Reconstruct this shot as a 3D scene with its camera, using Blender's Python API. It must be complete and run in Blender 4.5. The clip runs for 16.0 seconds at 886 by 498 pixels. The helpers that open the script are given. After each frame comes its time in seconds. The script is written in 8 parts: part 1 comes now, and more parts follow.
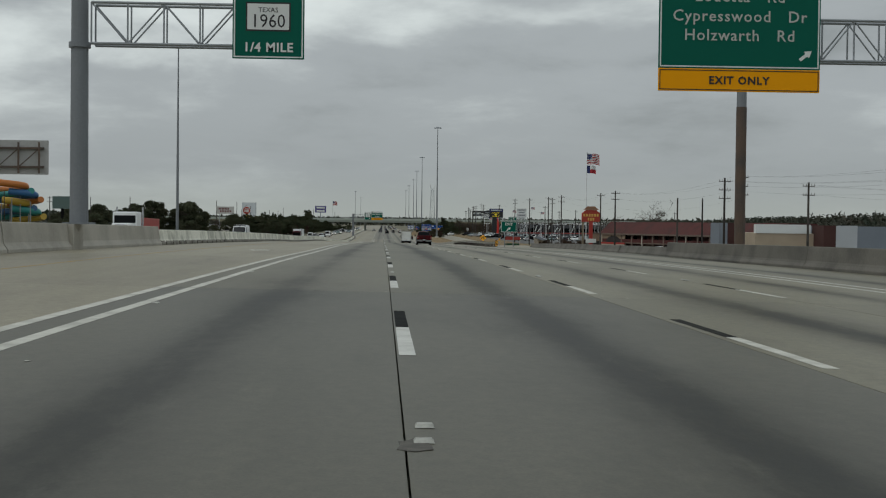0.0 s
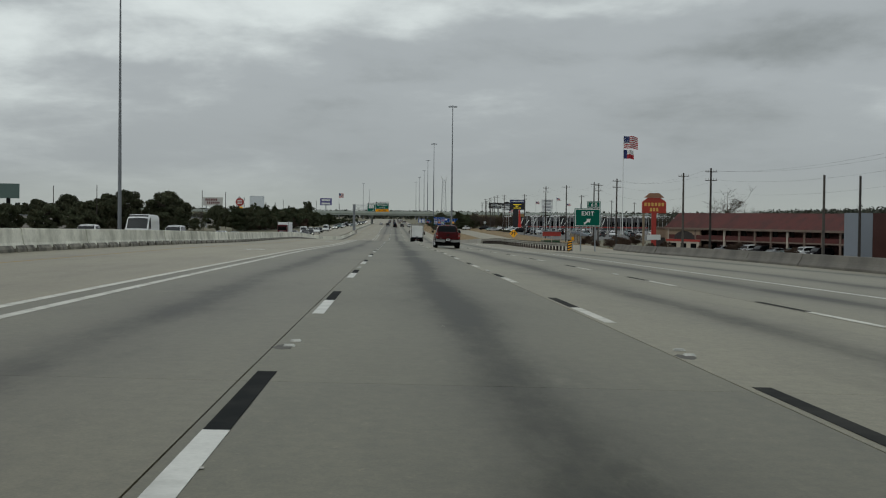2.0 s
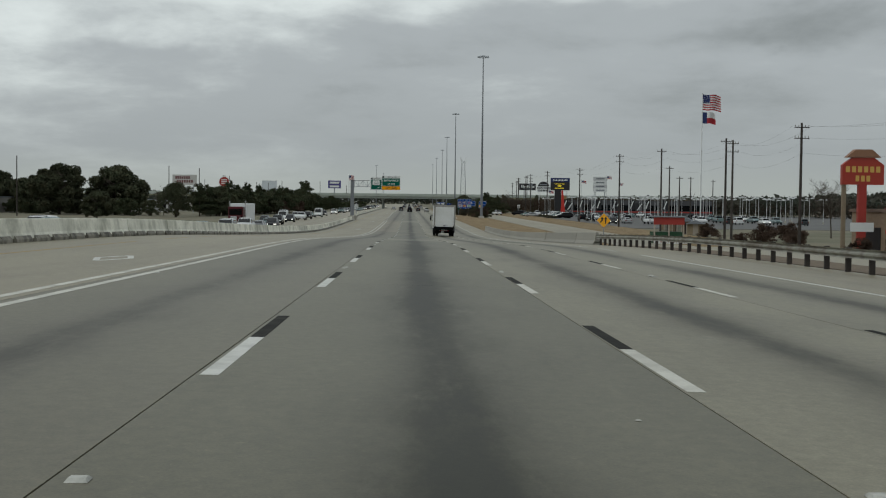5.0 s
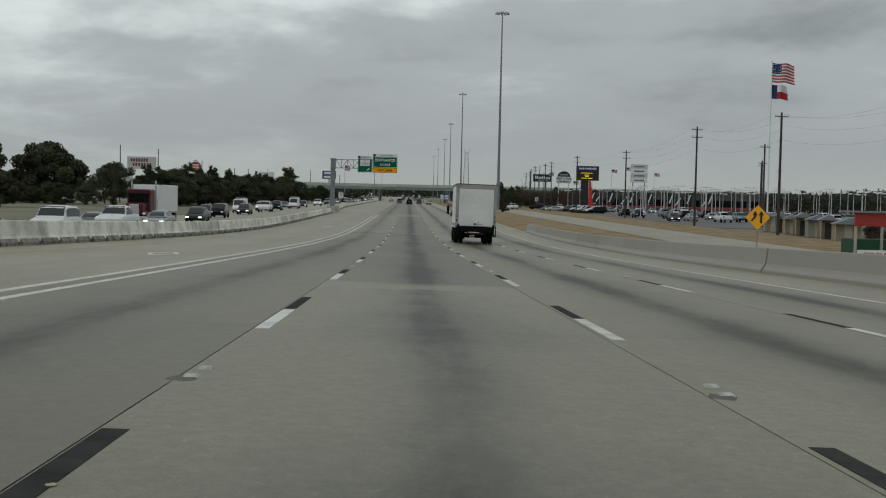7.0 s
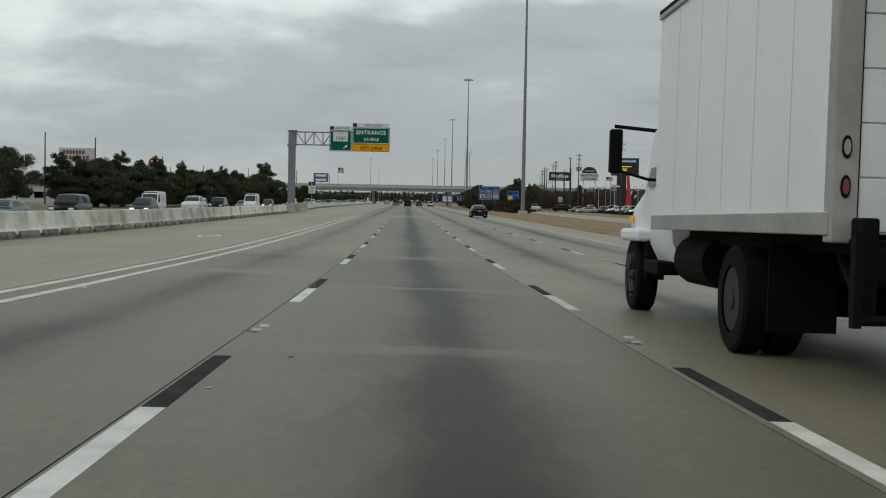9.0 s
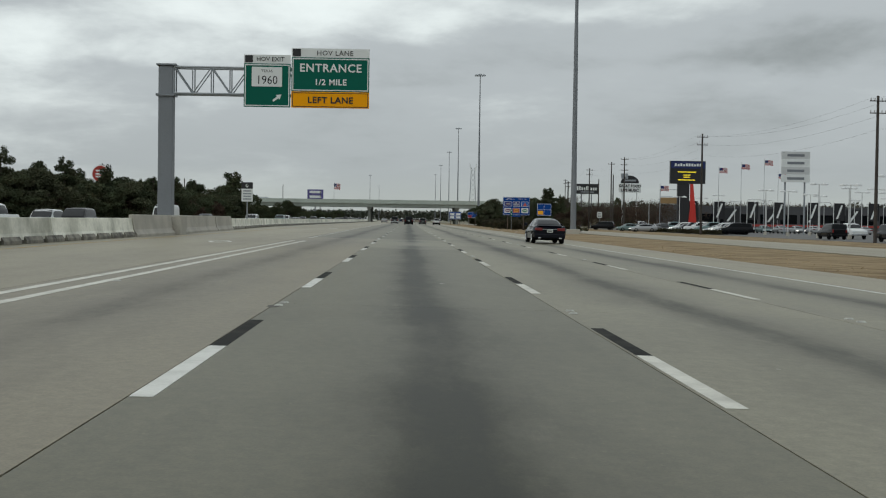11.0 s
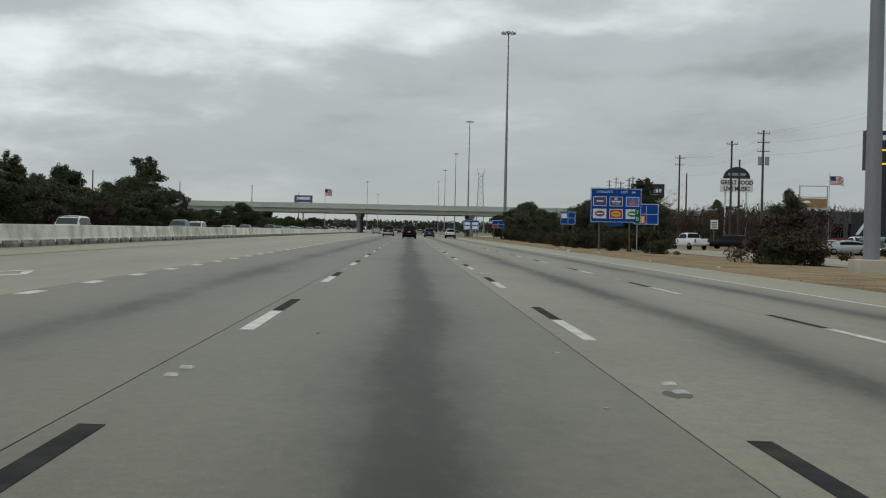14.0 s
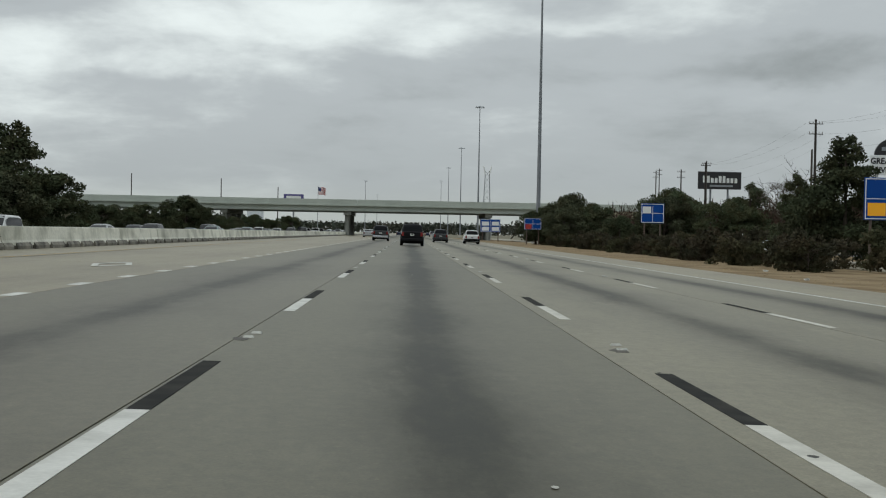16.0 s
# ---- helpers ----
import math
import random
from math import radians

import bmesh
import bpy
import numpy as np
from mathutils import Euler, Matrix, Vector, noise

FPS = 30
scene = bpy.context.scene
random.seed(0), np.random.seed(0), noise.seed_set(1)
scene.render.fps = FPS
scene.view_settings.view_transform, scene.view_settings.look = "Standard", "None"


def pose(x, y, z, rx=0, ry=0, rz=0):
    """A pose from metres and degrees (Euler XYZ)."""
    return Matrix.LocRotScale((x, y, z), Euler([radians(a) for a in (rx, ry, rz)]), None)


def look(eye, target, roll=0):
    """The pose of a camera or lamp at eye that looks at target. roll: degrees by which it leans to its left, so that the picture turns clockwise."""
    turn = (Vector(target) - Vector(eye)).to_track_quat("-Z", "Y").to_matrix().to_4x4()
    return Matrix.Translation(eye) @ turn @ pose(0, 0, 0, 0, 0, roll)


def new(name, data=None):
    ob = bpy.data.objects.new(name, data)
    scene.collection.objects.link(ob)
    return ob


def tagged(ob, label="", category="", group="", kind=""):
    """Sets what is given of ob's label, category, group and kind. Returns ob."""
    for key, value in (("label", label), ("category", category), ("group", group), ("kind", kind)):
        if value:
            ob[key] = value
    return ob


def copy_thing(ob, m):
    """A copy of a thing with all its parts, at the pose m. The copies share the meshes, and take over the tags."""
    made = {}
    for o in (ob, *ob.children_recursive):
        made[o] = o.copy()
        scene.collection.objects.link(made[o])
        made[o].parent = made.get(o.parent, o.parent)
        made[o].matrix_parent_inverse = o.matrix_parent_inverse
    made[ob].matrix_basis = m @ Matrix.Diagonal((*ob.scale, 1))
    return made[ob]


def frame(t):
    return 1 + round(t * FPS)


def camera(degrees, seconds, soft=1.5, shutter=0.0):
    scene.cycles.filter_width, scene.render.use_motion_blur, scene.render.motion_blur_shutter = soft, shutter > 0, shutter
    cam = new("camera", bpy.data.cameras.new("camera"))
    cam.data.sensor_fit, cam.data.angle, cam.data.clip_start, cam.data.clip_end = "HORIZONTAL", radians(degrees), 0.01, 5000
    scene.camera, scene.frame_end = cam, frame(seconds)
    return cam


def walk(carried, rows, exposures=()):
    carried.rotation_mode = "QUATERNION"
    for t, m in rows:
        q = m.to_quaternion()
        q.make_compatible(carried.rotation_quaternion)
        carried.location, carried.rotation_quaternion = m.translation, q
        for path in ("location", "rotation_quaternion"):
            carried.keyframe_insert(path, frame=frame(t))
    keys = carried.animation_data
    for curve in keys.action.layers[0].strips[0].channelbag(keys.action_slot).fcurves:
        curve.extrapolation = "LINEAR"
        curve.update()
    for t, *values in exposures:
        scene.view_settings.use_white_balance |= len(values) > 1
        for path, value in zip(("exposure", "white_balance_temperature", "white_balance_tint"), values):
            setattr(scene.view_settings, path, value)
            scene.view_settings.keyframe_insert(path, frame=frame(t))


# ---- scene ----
cam = camera(39.0, 16.0, soft=1.15)
PATH = [
    (0, (-0.224, 0.954, 6.258), (-0.128, 2.951, 6.2153), 0.65),
    (0.5, (0.104, 17.928, 6.127), (0.194, 19.926, 6.0757), 0.65),
    (1, (0.403, 35.535, 6.015), (0.495, 37.532, 5.9680), 0.58),
    (1.5, (0.689, 52.142, 5.892), (0.775, 54.140, 5.8407), 0.51),
    (2, (0.927, 69.196, 5.745), (1.007, 71.194, 5.6922), 0.64),
    (2.5, (1.165, 86.504, 5.539), (1.237, 88.502, 5.4846), 0.69),
    (3, (1.327, 103.624, 5.333), (1.396, 105.622, 5.2758), 0.49),
    (3.5, (1.448, 120.837, 5.124), (1.512, 122.835, 5.0635), 0.31),
    (4, (1.495, 138.176, 4.850), (1.552, 140.174, 4.7822), 0.18),
    (6.5, (1.527, 225.057, 3.674), (1.584, 227.055, 3.5926), 1.35),
    (7, (1.499, 242.605, 3.266), (1.556, 244.603, 3.1809), 1.30),
    (7.5, (1.471, 260.056, 2.808), (1.533, 262.054, 2.7209), 1.36),
    (8, (1.513, 277.483, 2.366), (1.574, 279.480, 2.2784), 1.31),
    (8.5, (1.468, 294.778, 1.948), (1.522, 296.775, 1.8670), 1.23),
    (9, (1.459, 312.217, 1.594), (1.519, 314.215, 1.5182), 1.05),
    (11.5, (1.713, 399.188, 1.085), (1.769, 401.187, 1.0469), 0.73),
    (12, (1.765, 416.385, 1.090), (1.821, 418.384, 1.0578), 0.67),
    (12.5, (1.782, 433.709, 1.097), (1.833, 435.708, 1.0670), 0.73),
    (13, (1.786, 451.015, 1.100), (1.837, 453.015, 1.0709), 0.46),
    (13.5, (1.770, 468.385, 1.078), (1.821, 470.384, 1.0521), 1.09),
    (14, (1.707, 486.085, 1.071), (1.763, 488.084, 1.0426), 1.17),
    (14.5, (1.688, 503.613, 1.060), (1.742, 505.612, 1.0347), 1.28),
    (15, (1.705, 521.201, 1.045), (1.765, 523.200, 1.0182), 1.20),
    (15.5, (1.634, 538.667, 1.032), (1.692, 540.666, 1.0055), 1.10),
    (16, (1.571, 555.965, 1.051), (1.626, 557.965, 1.0261), 1.10),
]
walk(cam, [(t, look(eye, target, roll)) for t, eye, target, roll in PATH],
     [(0, -0.32, 6500, 5), (4, -0.22, 6500, 5), (6.5, -0.25, 6500, 5), (8.5, -0.20, 6500, 5), (9, -0.10, 6500, 5), (11.3, 0.0, 6500, 5), (16, 0.0, 6500, 5)])

# ---- world and light ----
scene.view_settings.exposure = 0.0
world = bpy.data.worlds.new("overcast_sky")
scene.world = world
world.use_nodes = True
wn, wl = world.node_tree.nodes, world.node_tree.links
wn.clear()


def wnode(kind, **props):
    n = wn.new(kind)
    for k, v in props.items():
        setattr(n, k, v)
    return n


def wmath(op, a, b=None, clamp=False):
    n = wnode("ShaderNodeMath", operation=op, use_clamp=clamp)
    for i, v in enumerate((a, b)):
        if v is None:
            continue
        if isinstance(v, (int, float)):
            n.inputs[i].default_value = v
        else:
            wl.new(v, n.inputs[i])
    return n.outputs[0]


SUN_EL, SUN_ROT = radians(48), radians(246)
sky = wnode("ShaderNodeTexSky", sky_type="NISHITA", sun_disc=False, sun_elevation=SUN_EL, sun_rotation=SUN_ROT)
sky.air_density, sky.dust_density, sky.ozone_density = 1.0, 6.0, 1.0
tc = wnode("ShaderNodeTexCoord")
sep = wnode("ShaderNodeSeparateXYZ")
wl.new(tc.outputs["Generated"], sep.inputs[0])
up = wmath("ADD", wmath("MAXIMUM", sep.outputs[2], 0.0), 0.2)
flat = wnode("ShaderNodeCombineXYZ")
wl.new(wmath("DIVIDE", sep.outputs[0], up), flat.inputs[0])
wl.new(wmath("DIVIDE", sep.outputs[1], up), flat.inputs[1])


def cloud_noise(scale, detail, rough, shift, stretch=(1, 1, 1)):
    mp = wnode("ShaderNodeMapping")
    mp.inputs["Location"].default_value = shift
    mp.inputs["Scale"].default_value = stretch
    wl.new(flat.outputs[0], mp.inputs[0])
    n = wnode("ShaderNodeTexNoise")
    n.inputs["Scale"].default_value, n.inputs["Detail"].default_value, n.inputs["Roughness"].default_value = scale, detail, rough
    n.inputs["Distortion"].default_value = 0.15
    wl.new(mp.outputs[0], n.inputs["Vector"])
    return n.outputs["Fac"]


big = cloud_noise(0.62, 6, 0.5, (3.1, 0.6, 0))
small = cloud_noise(1.9, 7, 0.6, (0.4, 5.2, 1), (1.0, 0.9, 1))
mix = wmath("ADD", wmath("MULTIPLY", big, 0.52), wmath("MULTIPLY", small, 0.48))
mix = wmath("ADD", wmath("MULTIPLY", mix, 0.84), 0.108)
# the main cloud rolls of the deck ahead: bearing, height, half widths, lighter or darker
ROLLS = [(-0.30, 0.178, 0.075, 0.024, -0.13), (-0.27, 0.140, 0.090, 0.022, 0.07), (-0.19, 0.170, 0.060, 0.020, 0.05), (-0.15, 0.103, 0.120, 0.020, -0.05),
         (-0.04, 0.128, 0.075, 0.020, -0.06), (-0.075, 0.165, 0.090, 0.020, 0.07), (0.005, 0.150, 0.040, 0.014, 0.06), (0.110, 0.135, 0.080, 0.022, -0.12),
         (0.205, 0.172, 0.060, 0.018, 0.05), (0.30, 0.140, 0.090, 0.022, -0.13), (0.19, 0.103, 0.120, 0.018, -0.08),
         (0.15, 0.118, 0.050, 0.008, -0.06), (0.0, 0.112, 0.060, 0.008, -0.05), (0.25, 0.126, 0.050, 0.008, -0.05), (0.12, 0.162, 0.055, 0.010, 0.08),
         (0.03, 0.175, 0.050, 0.010, 0.07), (0.27, 0.106, 0.060, 0.008, 0.06), (0.10, 0.090, 0.080, 0.009, 0.05), (-0.05, 0.085, 0.070, 0.009, -0.04),
         (-0.20, 0.116, 0.060, 0.008, -0.06), (-0.10, 0.150, 0.280, 0.055, 0.07), (0.36, 0.150, 0.090, 0.050, -0.05), (0.02, 0.055, 0.400, 0.030, -0.05)]
warp = wnode("ShaderNodeTexNoise")
warp.inputs["Scale"].default_value, warp.inputs["Detail"].default_value, warp.inputs["Roughness"].default_value = 8.0, 4, 0.55
stretch = wnode("ShaderNodeMapping")
stretch.inputs["Scale"].default_value = (1.0, 1.0, 2.6)
wl.new(tc.outputs["Generated"], stretch.inputs[0])
wl.new(stretch.outputs[0], warp.inputs["Vector"])
wsep = wnode("ShaderNodeSeparateColor")
wl.new(warp.outputs["Color"], wsep.inputs[0])
bearing = wmath("ADD", sep.outputs[0], wmath("MULTIPLY", wmath("SUBTRACT", wsep.outputs[0], 0.5), 0.11))
height = wmath("ADD", sep.outputs[2], wmath("MULTIPLY", wmath("SUBTRACT", wsep.outputs[1], 0.5), 0.05))
rolls = None
for bx, hz, wx, wz, amp in ROLLS:
    dx_ = wmath("DIVIDE", wmath("SUBTRACT", bearing, bx), wx)
    dz_ = wmath("DIVIDE", wmath("SUBTRACT", height, hz), wz)
    bell = wmath("EXPONENT", wmath("MULTIPLY", wmath("ADD", wmath("MULTIPLY", dx_, dx_), wmath("MULTIPLY", dz_, dz_)), -1.0))
    bell = wmath("MULTIPLY", bell, amp)
    rolls = bell if rolls is None else wmath("ADD", rolls, bell)
ahead = wnode("ShaderNodeMapRange")
ahead.inputs["From Min"].default_value, ahead.inputs["From Max"].default_value = 0.3, 0.7
wl.new(sep.outputs[1], ahead.inputs["Value"])
mix = wmath("ADD", mix, wmath("MULTIPLY", rolls, ahead.outputs[0]))
ramp = wnode("ShaderNodeValToRGB")
wl.new(mix, ramp.inputs[0])
ramp.color_ramp.interpolation = "EASE"
e = ramp.color_ramp.elements
e[0].position, e[0].color = 0.30, (0.31, 0.333, 0.348, 1)
e[1].position, e[1].color = 0.70, (0.92, 0.97, 0.985, 1)
mid = e.new(0.5)
mid.color = (0.50, 0.530, 0.562, 1)
# brighter gap under the cloud deck, just over the horizon, and a brighter deck overhead
low = wnode("ShaderNodeMapRange")
low.inputs["From Min"].default_value, low.inputs["From Max"].default_value = 0.0, 0.12
low.inputs["To Min"].default_value, low.inputs["To Max"].default_value = 1.0, 0.0
low.interpolation_type = "SMOOTHSTEP"
wl.new(sep.outputs[2], low.inputs["Value"])
hmix = wnode("ShaderNodeMixRGB")
wl.new(wmath("MULTIPLY", low.outputs[0], 0.75), hmix.inputs[0])
wl.new(ramp.outputs[0], hmix.inputs[1])
hmix.inputs[2].default_value = (0.412, 0.438, 0.454, 1)
# a thin pale strip of clearer air along the skyline
thin = wnode("ShaderNodeMapRange")
thin.inputs["From Min"].default_value, thin.inputs["From Max"].default_value = 0.0, 0.045
thin.inputs["To Min"].default_value, thin.inputs["To Max"].default_value = 0.5, 0.0
thin.interpolation_type = "SMOOTHSTEP"
wl.new(sep.outputs[2], thin.inputs["Value"])
strip_mix = wnode("ShaderNodeMixRGB")
wl.new(thin.outputs[0], strip_mix.inputs[0])
wl.new(hmix.outputs[0], strip_mix.inputs[1])
strip_mix.inputs[2].default_value = (0.53, 0.56, 0.515, 1)
high = wnode("ShaderNodeMapRange")
high.inputs["From Min"].default_value, high.inputs["From Max"].default_value = 0.2, 0.9
high.inputs["To Min"].default_value, high.inputs["To Max"].default_value = 1.0, 1.35
wl.new(sep.outputs[2], high.inputs["Value"])
lift = wnode("ShaderNodeVectorMath", operation="SCALE")
wl.new(strip_mix.outputs[0], lift.inputs[0])
wl.new(high.outputs[0], lift.inputs["Scale"])
bg_sky, bg_cloud, shade, wout = wnode("ShaderNodeBackground"), wnode("ShaderNodeBackground"), wnode("ShaderNodeMixShader"), wnode("ShaderNodeOutputWorld")
wl.new(sky.outputs[0], bg_sky.inputs[0])
bg_sky.inputs[1].default_value = 0.06
wl.new(lift.outputs[0], bg_cloud.inputs[0])
bg_cloud.inputs[1].default_value = 1.0
shade.inputs[0].default_value = 0.93
wl.new(bg_sky.outputs[0], shade.inputs[1])
wl.new(bg_cloud.outputs[0], shade.inputs[2])
wl.new(shade.outputs[0], wout.inputs[0])

sun_data = bpy.data.lights.new("sun", "SUN")
sun_data.energy, sun_data.angle, sun_data.color = 0.55, radians(35), (1.0, 0.97, 0.93)
sun = new("sun", sun_data)
sun.matrix_world = look((0, 0, 60), (40, 18, 60 - 49))

# ---- materials ----
MATS = {}


def material(name, base, rough=0.8, metal=0.0, vary=0.15, scale=3.0, fine=40.0, bump=0.0, tint=None, rnd=0.0, emit=0.0, coat=0.0, spec=0.5, trans=0.0):
    """A surface with two scales of variation; tint: the colour of its stains; rnd: how far repeats differ."""
    if name in MATS:
        return MATS[name]
    m = bpy.data.materials.new(name)
    m.use_nodes = True
    n, l = m.node_tree.nodes, m.node_tree.links
    b = n["Principled BSDF"]
    b.inputs["Roughness"].default_value, b.inputs["Metallic"].default_value = rough, metal
    b.inputs["Specular IOR Level"].default_value = spec
    b.inputs["Coat Weight"].default_value = coat
    b.inputs["Transmission Weight"].default_value = trans
    geo = n.new("ShaderNodeNewGeometry")
    colour = n.new("ShaderNodeMixRGB")
    colour.inputs[1].default_value = (*base, 1)
    colour.inputs[2].default_value = (*(tint or [c * (1 - 2.2 * vary) for c in base]), 1)
    n1, n2 = n.new("ShaderNodeTexNoise"), n.new("ShaderNodeTexNoise")
    n1.inputs["Scale"].default_value, n1.inputs["Detail"].default_value = scale, 5
    n2.inputs["Scale"].default_value, n2.inputs["Detail"].default_value = fine, 3
    for k in (n1, n2):
        l.new(geo.outputs["Position"], k.inputs["Vector"])
    r = n.new("ShaderNodeMapRange")
    r.inputs["From Min"].default_value, r.inputs["From Max"].default_value = 0.42, 0.68
    l.new(n1.outputs["Fac"], r.inputs["Value"])
    s = n.new("ShaderNodeMath")
    s.operation = "MULTIPLY"
    s.inputs[1].default_value = min(1, vary * 4)
    l.new(r.outputs[0], s.inputs[0])
    l.new(s.outputs[0], colour.inputs[0])
    grain = n.new("ShaderNodeMapRange")
    grain.inputs["To Min"].default_value, grain.inputs["To Max"].default_value = 1 - vary, 1 + vary
    l.new(n2.outputs["Fac"], grain.inputs["Value"])
    mul = n.new("ShaderNodeVectorMath")
    mul.operation = "SCALE"
    l.new(colour.outputs[0], mul.inputs[0])
    l.new(grain.outputs[0], mul.inputs["Scale"])
    out = mul.outputs[0]
    if rnd:
        info, rr, mm = n.new("ShaderNodeObjectInfo"), n.new("ShaderNodeMapRange"), n.new("ShaderNodeVectorMath")
        rr.inputs["To Min"].default_value, rr.inputs["To Max"].default_value = 1 - rnd, 1 + rnd
        l.new(info.outputs["Random"], rr.inputs["Value"])
        mm.operation = "SCALE"
        l.new(out, mm.inputs[0])
        l.new(rr.outputs[0], mm.inputs["Scale"])
        out = mm.outputs[0]
    l.new(out, b.inputs["Base Color"])
    if bump:
        bp = n.new("ShaderNodeBump")
        bp.inputs["Strength"].default_value, bp.inputs["Distance"].default_value = bump, 0.02
        l.new(n2.outputs["Fac"], bp.inputs["Height"])
        l.new(bp.outputs[0], b.inputs["Normal"])
    if emit:
        b.inputs["Emission Color"].default_value = (*base, 1)
        b.inputs["Emission Strength"].default_value = emit
    MATS[name] = m
    return m


def pavement_material(name, base, dark, oil, rnd, bands=(), flecks=0.3):
    """Worn concrete: a dark oil streak along the middle of each lane, brown stains, scuffed patches, grain."""
    m = bpy.data.materials.new(name)
    m.use_nodes = True
    n, l = m.node_tree.nodes, m.node_tree.links
    b = n["Principled BSDF"]
    b.inputs["Roughness"].default_value = 0.48
    b.inputs["Specular Tint"].default_value = (0.98, 0.98, 0.84, 1)

    def mt(op, a, c=None, d=None):
        k = n.new("ShaderNodeMath")
        k.operation = op
        for i, v in enumerate((a, c, d)):
            if v is None:
                continue
            if isinstance(v, (int, float)):
                k.inputs[i].default_value = v
            else:
                l.new(v, k.inputs[i])
        return k.outputs[0]

    def noise_of(scale, detail, stretch, rough=0.6):
        mp, k = n.new("ShaderNodeMapping"), n.new("ShaderNodeTexNoise")
        mp.inputs["Scale"].default_value = stretch
        l.new(geo.outputs["Position"], mp.inputs[0])
        k.inputs["Scale"].default_value, k.inputs["Detail"].default_value, k.inputs["Roughness"].default_value = scale, detail, rough
        l.new(mp.outputs[0], k.inputs["Vector"])
        return k.outputs["Fac"]

    def span(v, a, c, lo=0.0, hi=1.0):
        k = n.new("ShaderNodeMapRange")
        k.interpolation_type = "SMOOTHSTEP"
        for name_, x in (("From Min", a), ("From Max", c), ("To Min", lo), ("To Max", hi)):
            k.inputs[name_].default_value = x
        l.new(v, k.inputs["Value"])
        return k.outputs[0]

    geo, sp = n.new("ShaderNodeNewGeometry"), n.new("ShaderNodeSeparateXYZ")
    l.new(geo.outputs["Position"], sp.inputs[0])
    wob = mt("MULTIPLY", mt("SUBTRACT", noise_of(0.05, 3, (0.2, 1, 1)), 0.5), 0.7)
    xx = mt("ADD", sp.outputs[0], wob)
    # distance from the middle of the lane, in metres
    lane = mt("ABSOLUTE", mt("SUBTRACT", mt("MODULO", mt("ADD", xx, 36.6), 3.66), 1.83))
    streak = span(lane, 0.05, 0.92, 1.0, 0.0)
    along = mt("MULTIPLY", span(noise_of(0.09, 4, (0.5, 1, 1)), 0.3, 0.62, 0.62, 1.0), span(noise_of(4.5, 6, (1, 0.3, 1), 0.75), 0.36, 0.62, 0.86, 1.06))
    track = span(mt("ABSOLUTE", mt("SUBTRACT", lane, 0.85)), 0.0, 0.45, 1.0, 0.0)
    broad = span(noise_of(0.16, 5, (1, 0.45, 1)), 0.35, 0.72)
    blot = span(noise_of(1.3, 6, (1, 0.22, 1), 0.68), 0.44, 0.72)
    pale = span(noise_of(2.4, 7, (1, 0.22, 1), 0.72), 0.55, 0.76)
    speck = noise_of(55, 3, (1, 1, 1))
    grit = noise_of(9, 5, (1, 0.8, 1), 0.7)
    core = span(mt("ABSOLUTE", mt("SUBTRACT", lane, 0.06)), 0.0, 0.30, 0.26, 0.0)
    amount = mt("ADD", mt("MULTIPLY", mt("MULTIPLY", mt("ADD", mt("MULTIPLY", streak, 0.88), core), along), oil), mt("MULTIPLY", track, 0.10))
    amount = mt("ADD", amount, mt("MULTIPLY", broad, 0.24))
    amount = mt("ADD", amount, mt("MULTIPLY", blot, 0.16))
    amount = mt("SUBTRACT", amount, mt("MULTIPLY", pale, 0.24))
    # ground-down repair bands across the lane
    ragged = mt("ADD", sp.outputs[1], mt("MULTIPLY", mt("SUBTRACT", noise_of(1.6, 5, (1, 1, 1), 0.7), 0.5), 1.1))
    for yc, half, much in bands:
        edge = span(mt("ABSOLUTE", mt("SUBTRACT", ragged, yc)), half * 0.4, half, much, 0.0)
        amount = mt("SUBTRACT", amount, edge)
    amount = mt("MAXIMUM", amount, -0.45)
    k = n.new("ShaderNodeMixRGB")
    k.inputs[1].default_value, k.inputs[2].default_value = (*base, 1), (*dark, 1)
    l.new(amount, k.inputs[0])
    l.new(span(amount, 0.1, 0.9, 0.52, 0.16), b.inputs["Specular IOR Level"])
    fleck = span(noise_of(16, 4, (1, 0.7, 1), 0.65), 0.60, 0.76, 0.0, flecks)
    g = mt("ADD", mt("ADD", span(speck, 0.25, 0.75, 0.80, 1.14), span(grit, 0.3, 0.7, -0.15, 0.14)), fleck)
    info = n.new("ShaderNodeObjectInfo")
    g = mt("MULTIPLY", g, span(info.outputs["Random"], 0, 1, 1 - rnd, 1 + rnd))
    v = n.new("ShaderNodeVectorMath")
    v.operation = "SCALE"
    l.new(k.outputs[0], v.inputs[0])
    l.new(g, v.inputs["Scale"])
    l.new(v.outputs[0], b.inputs["Base Color"])
    bp = n.new("ShaderNodeBump")
    bp.inputs["Strength"].default_value, bp.inputs["Distance"].default_value = 0.12, 0.005
    l.new(grit, bp.inputs["Height"])
    l.new(bp.outputs[0], b.inputs["Normal"])
    return m


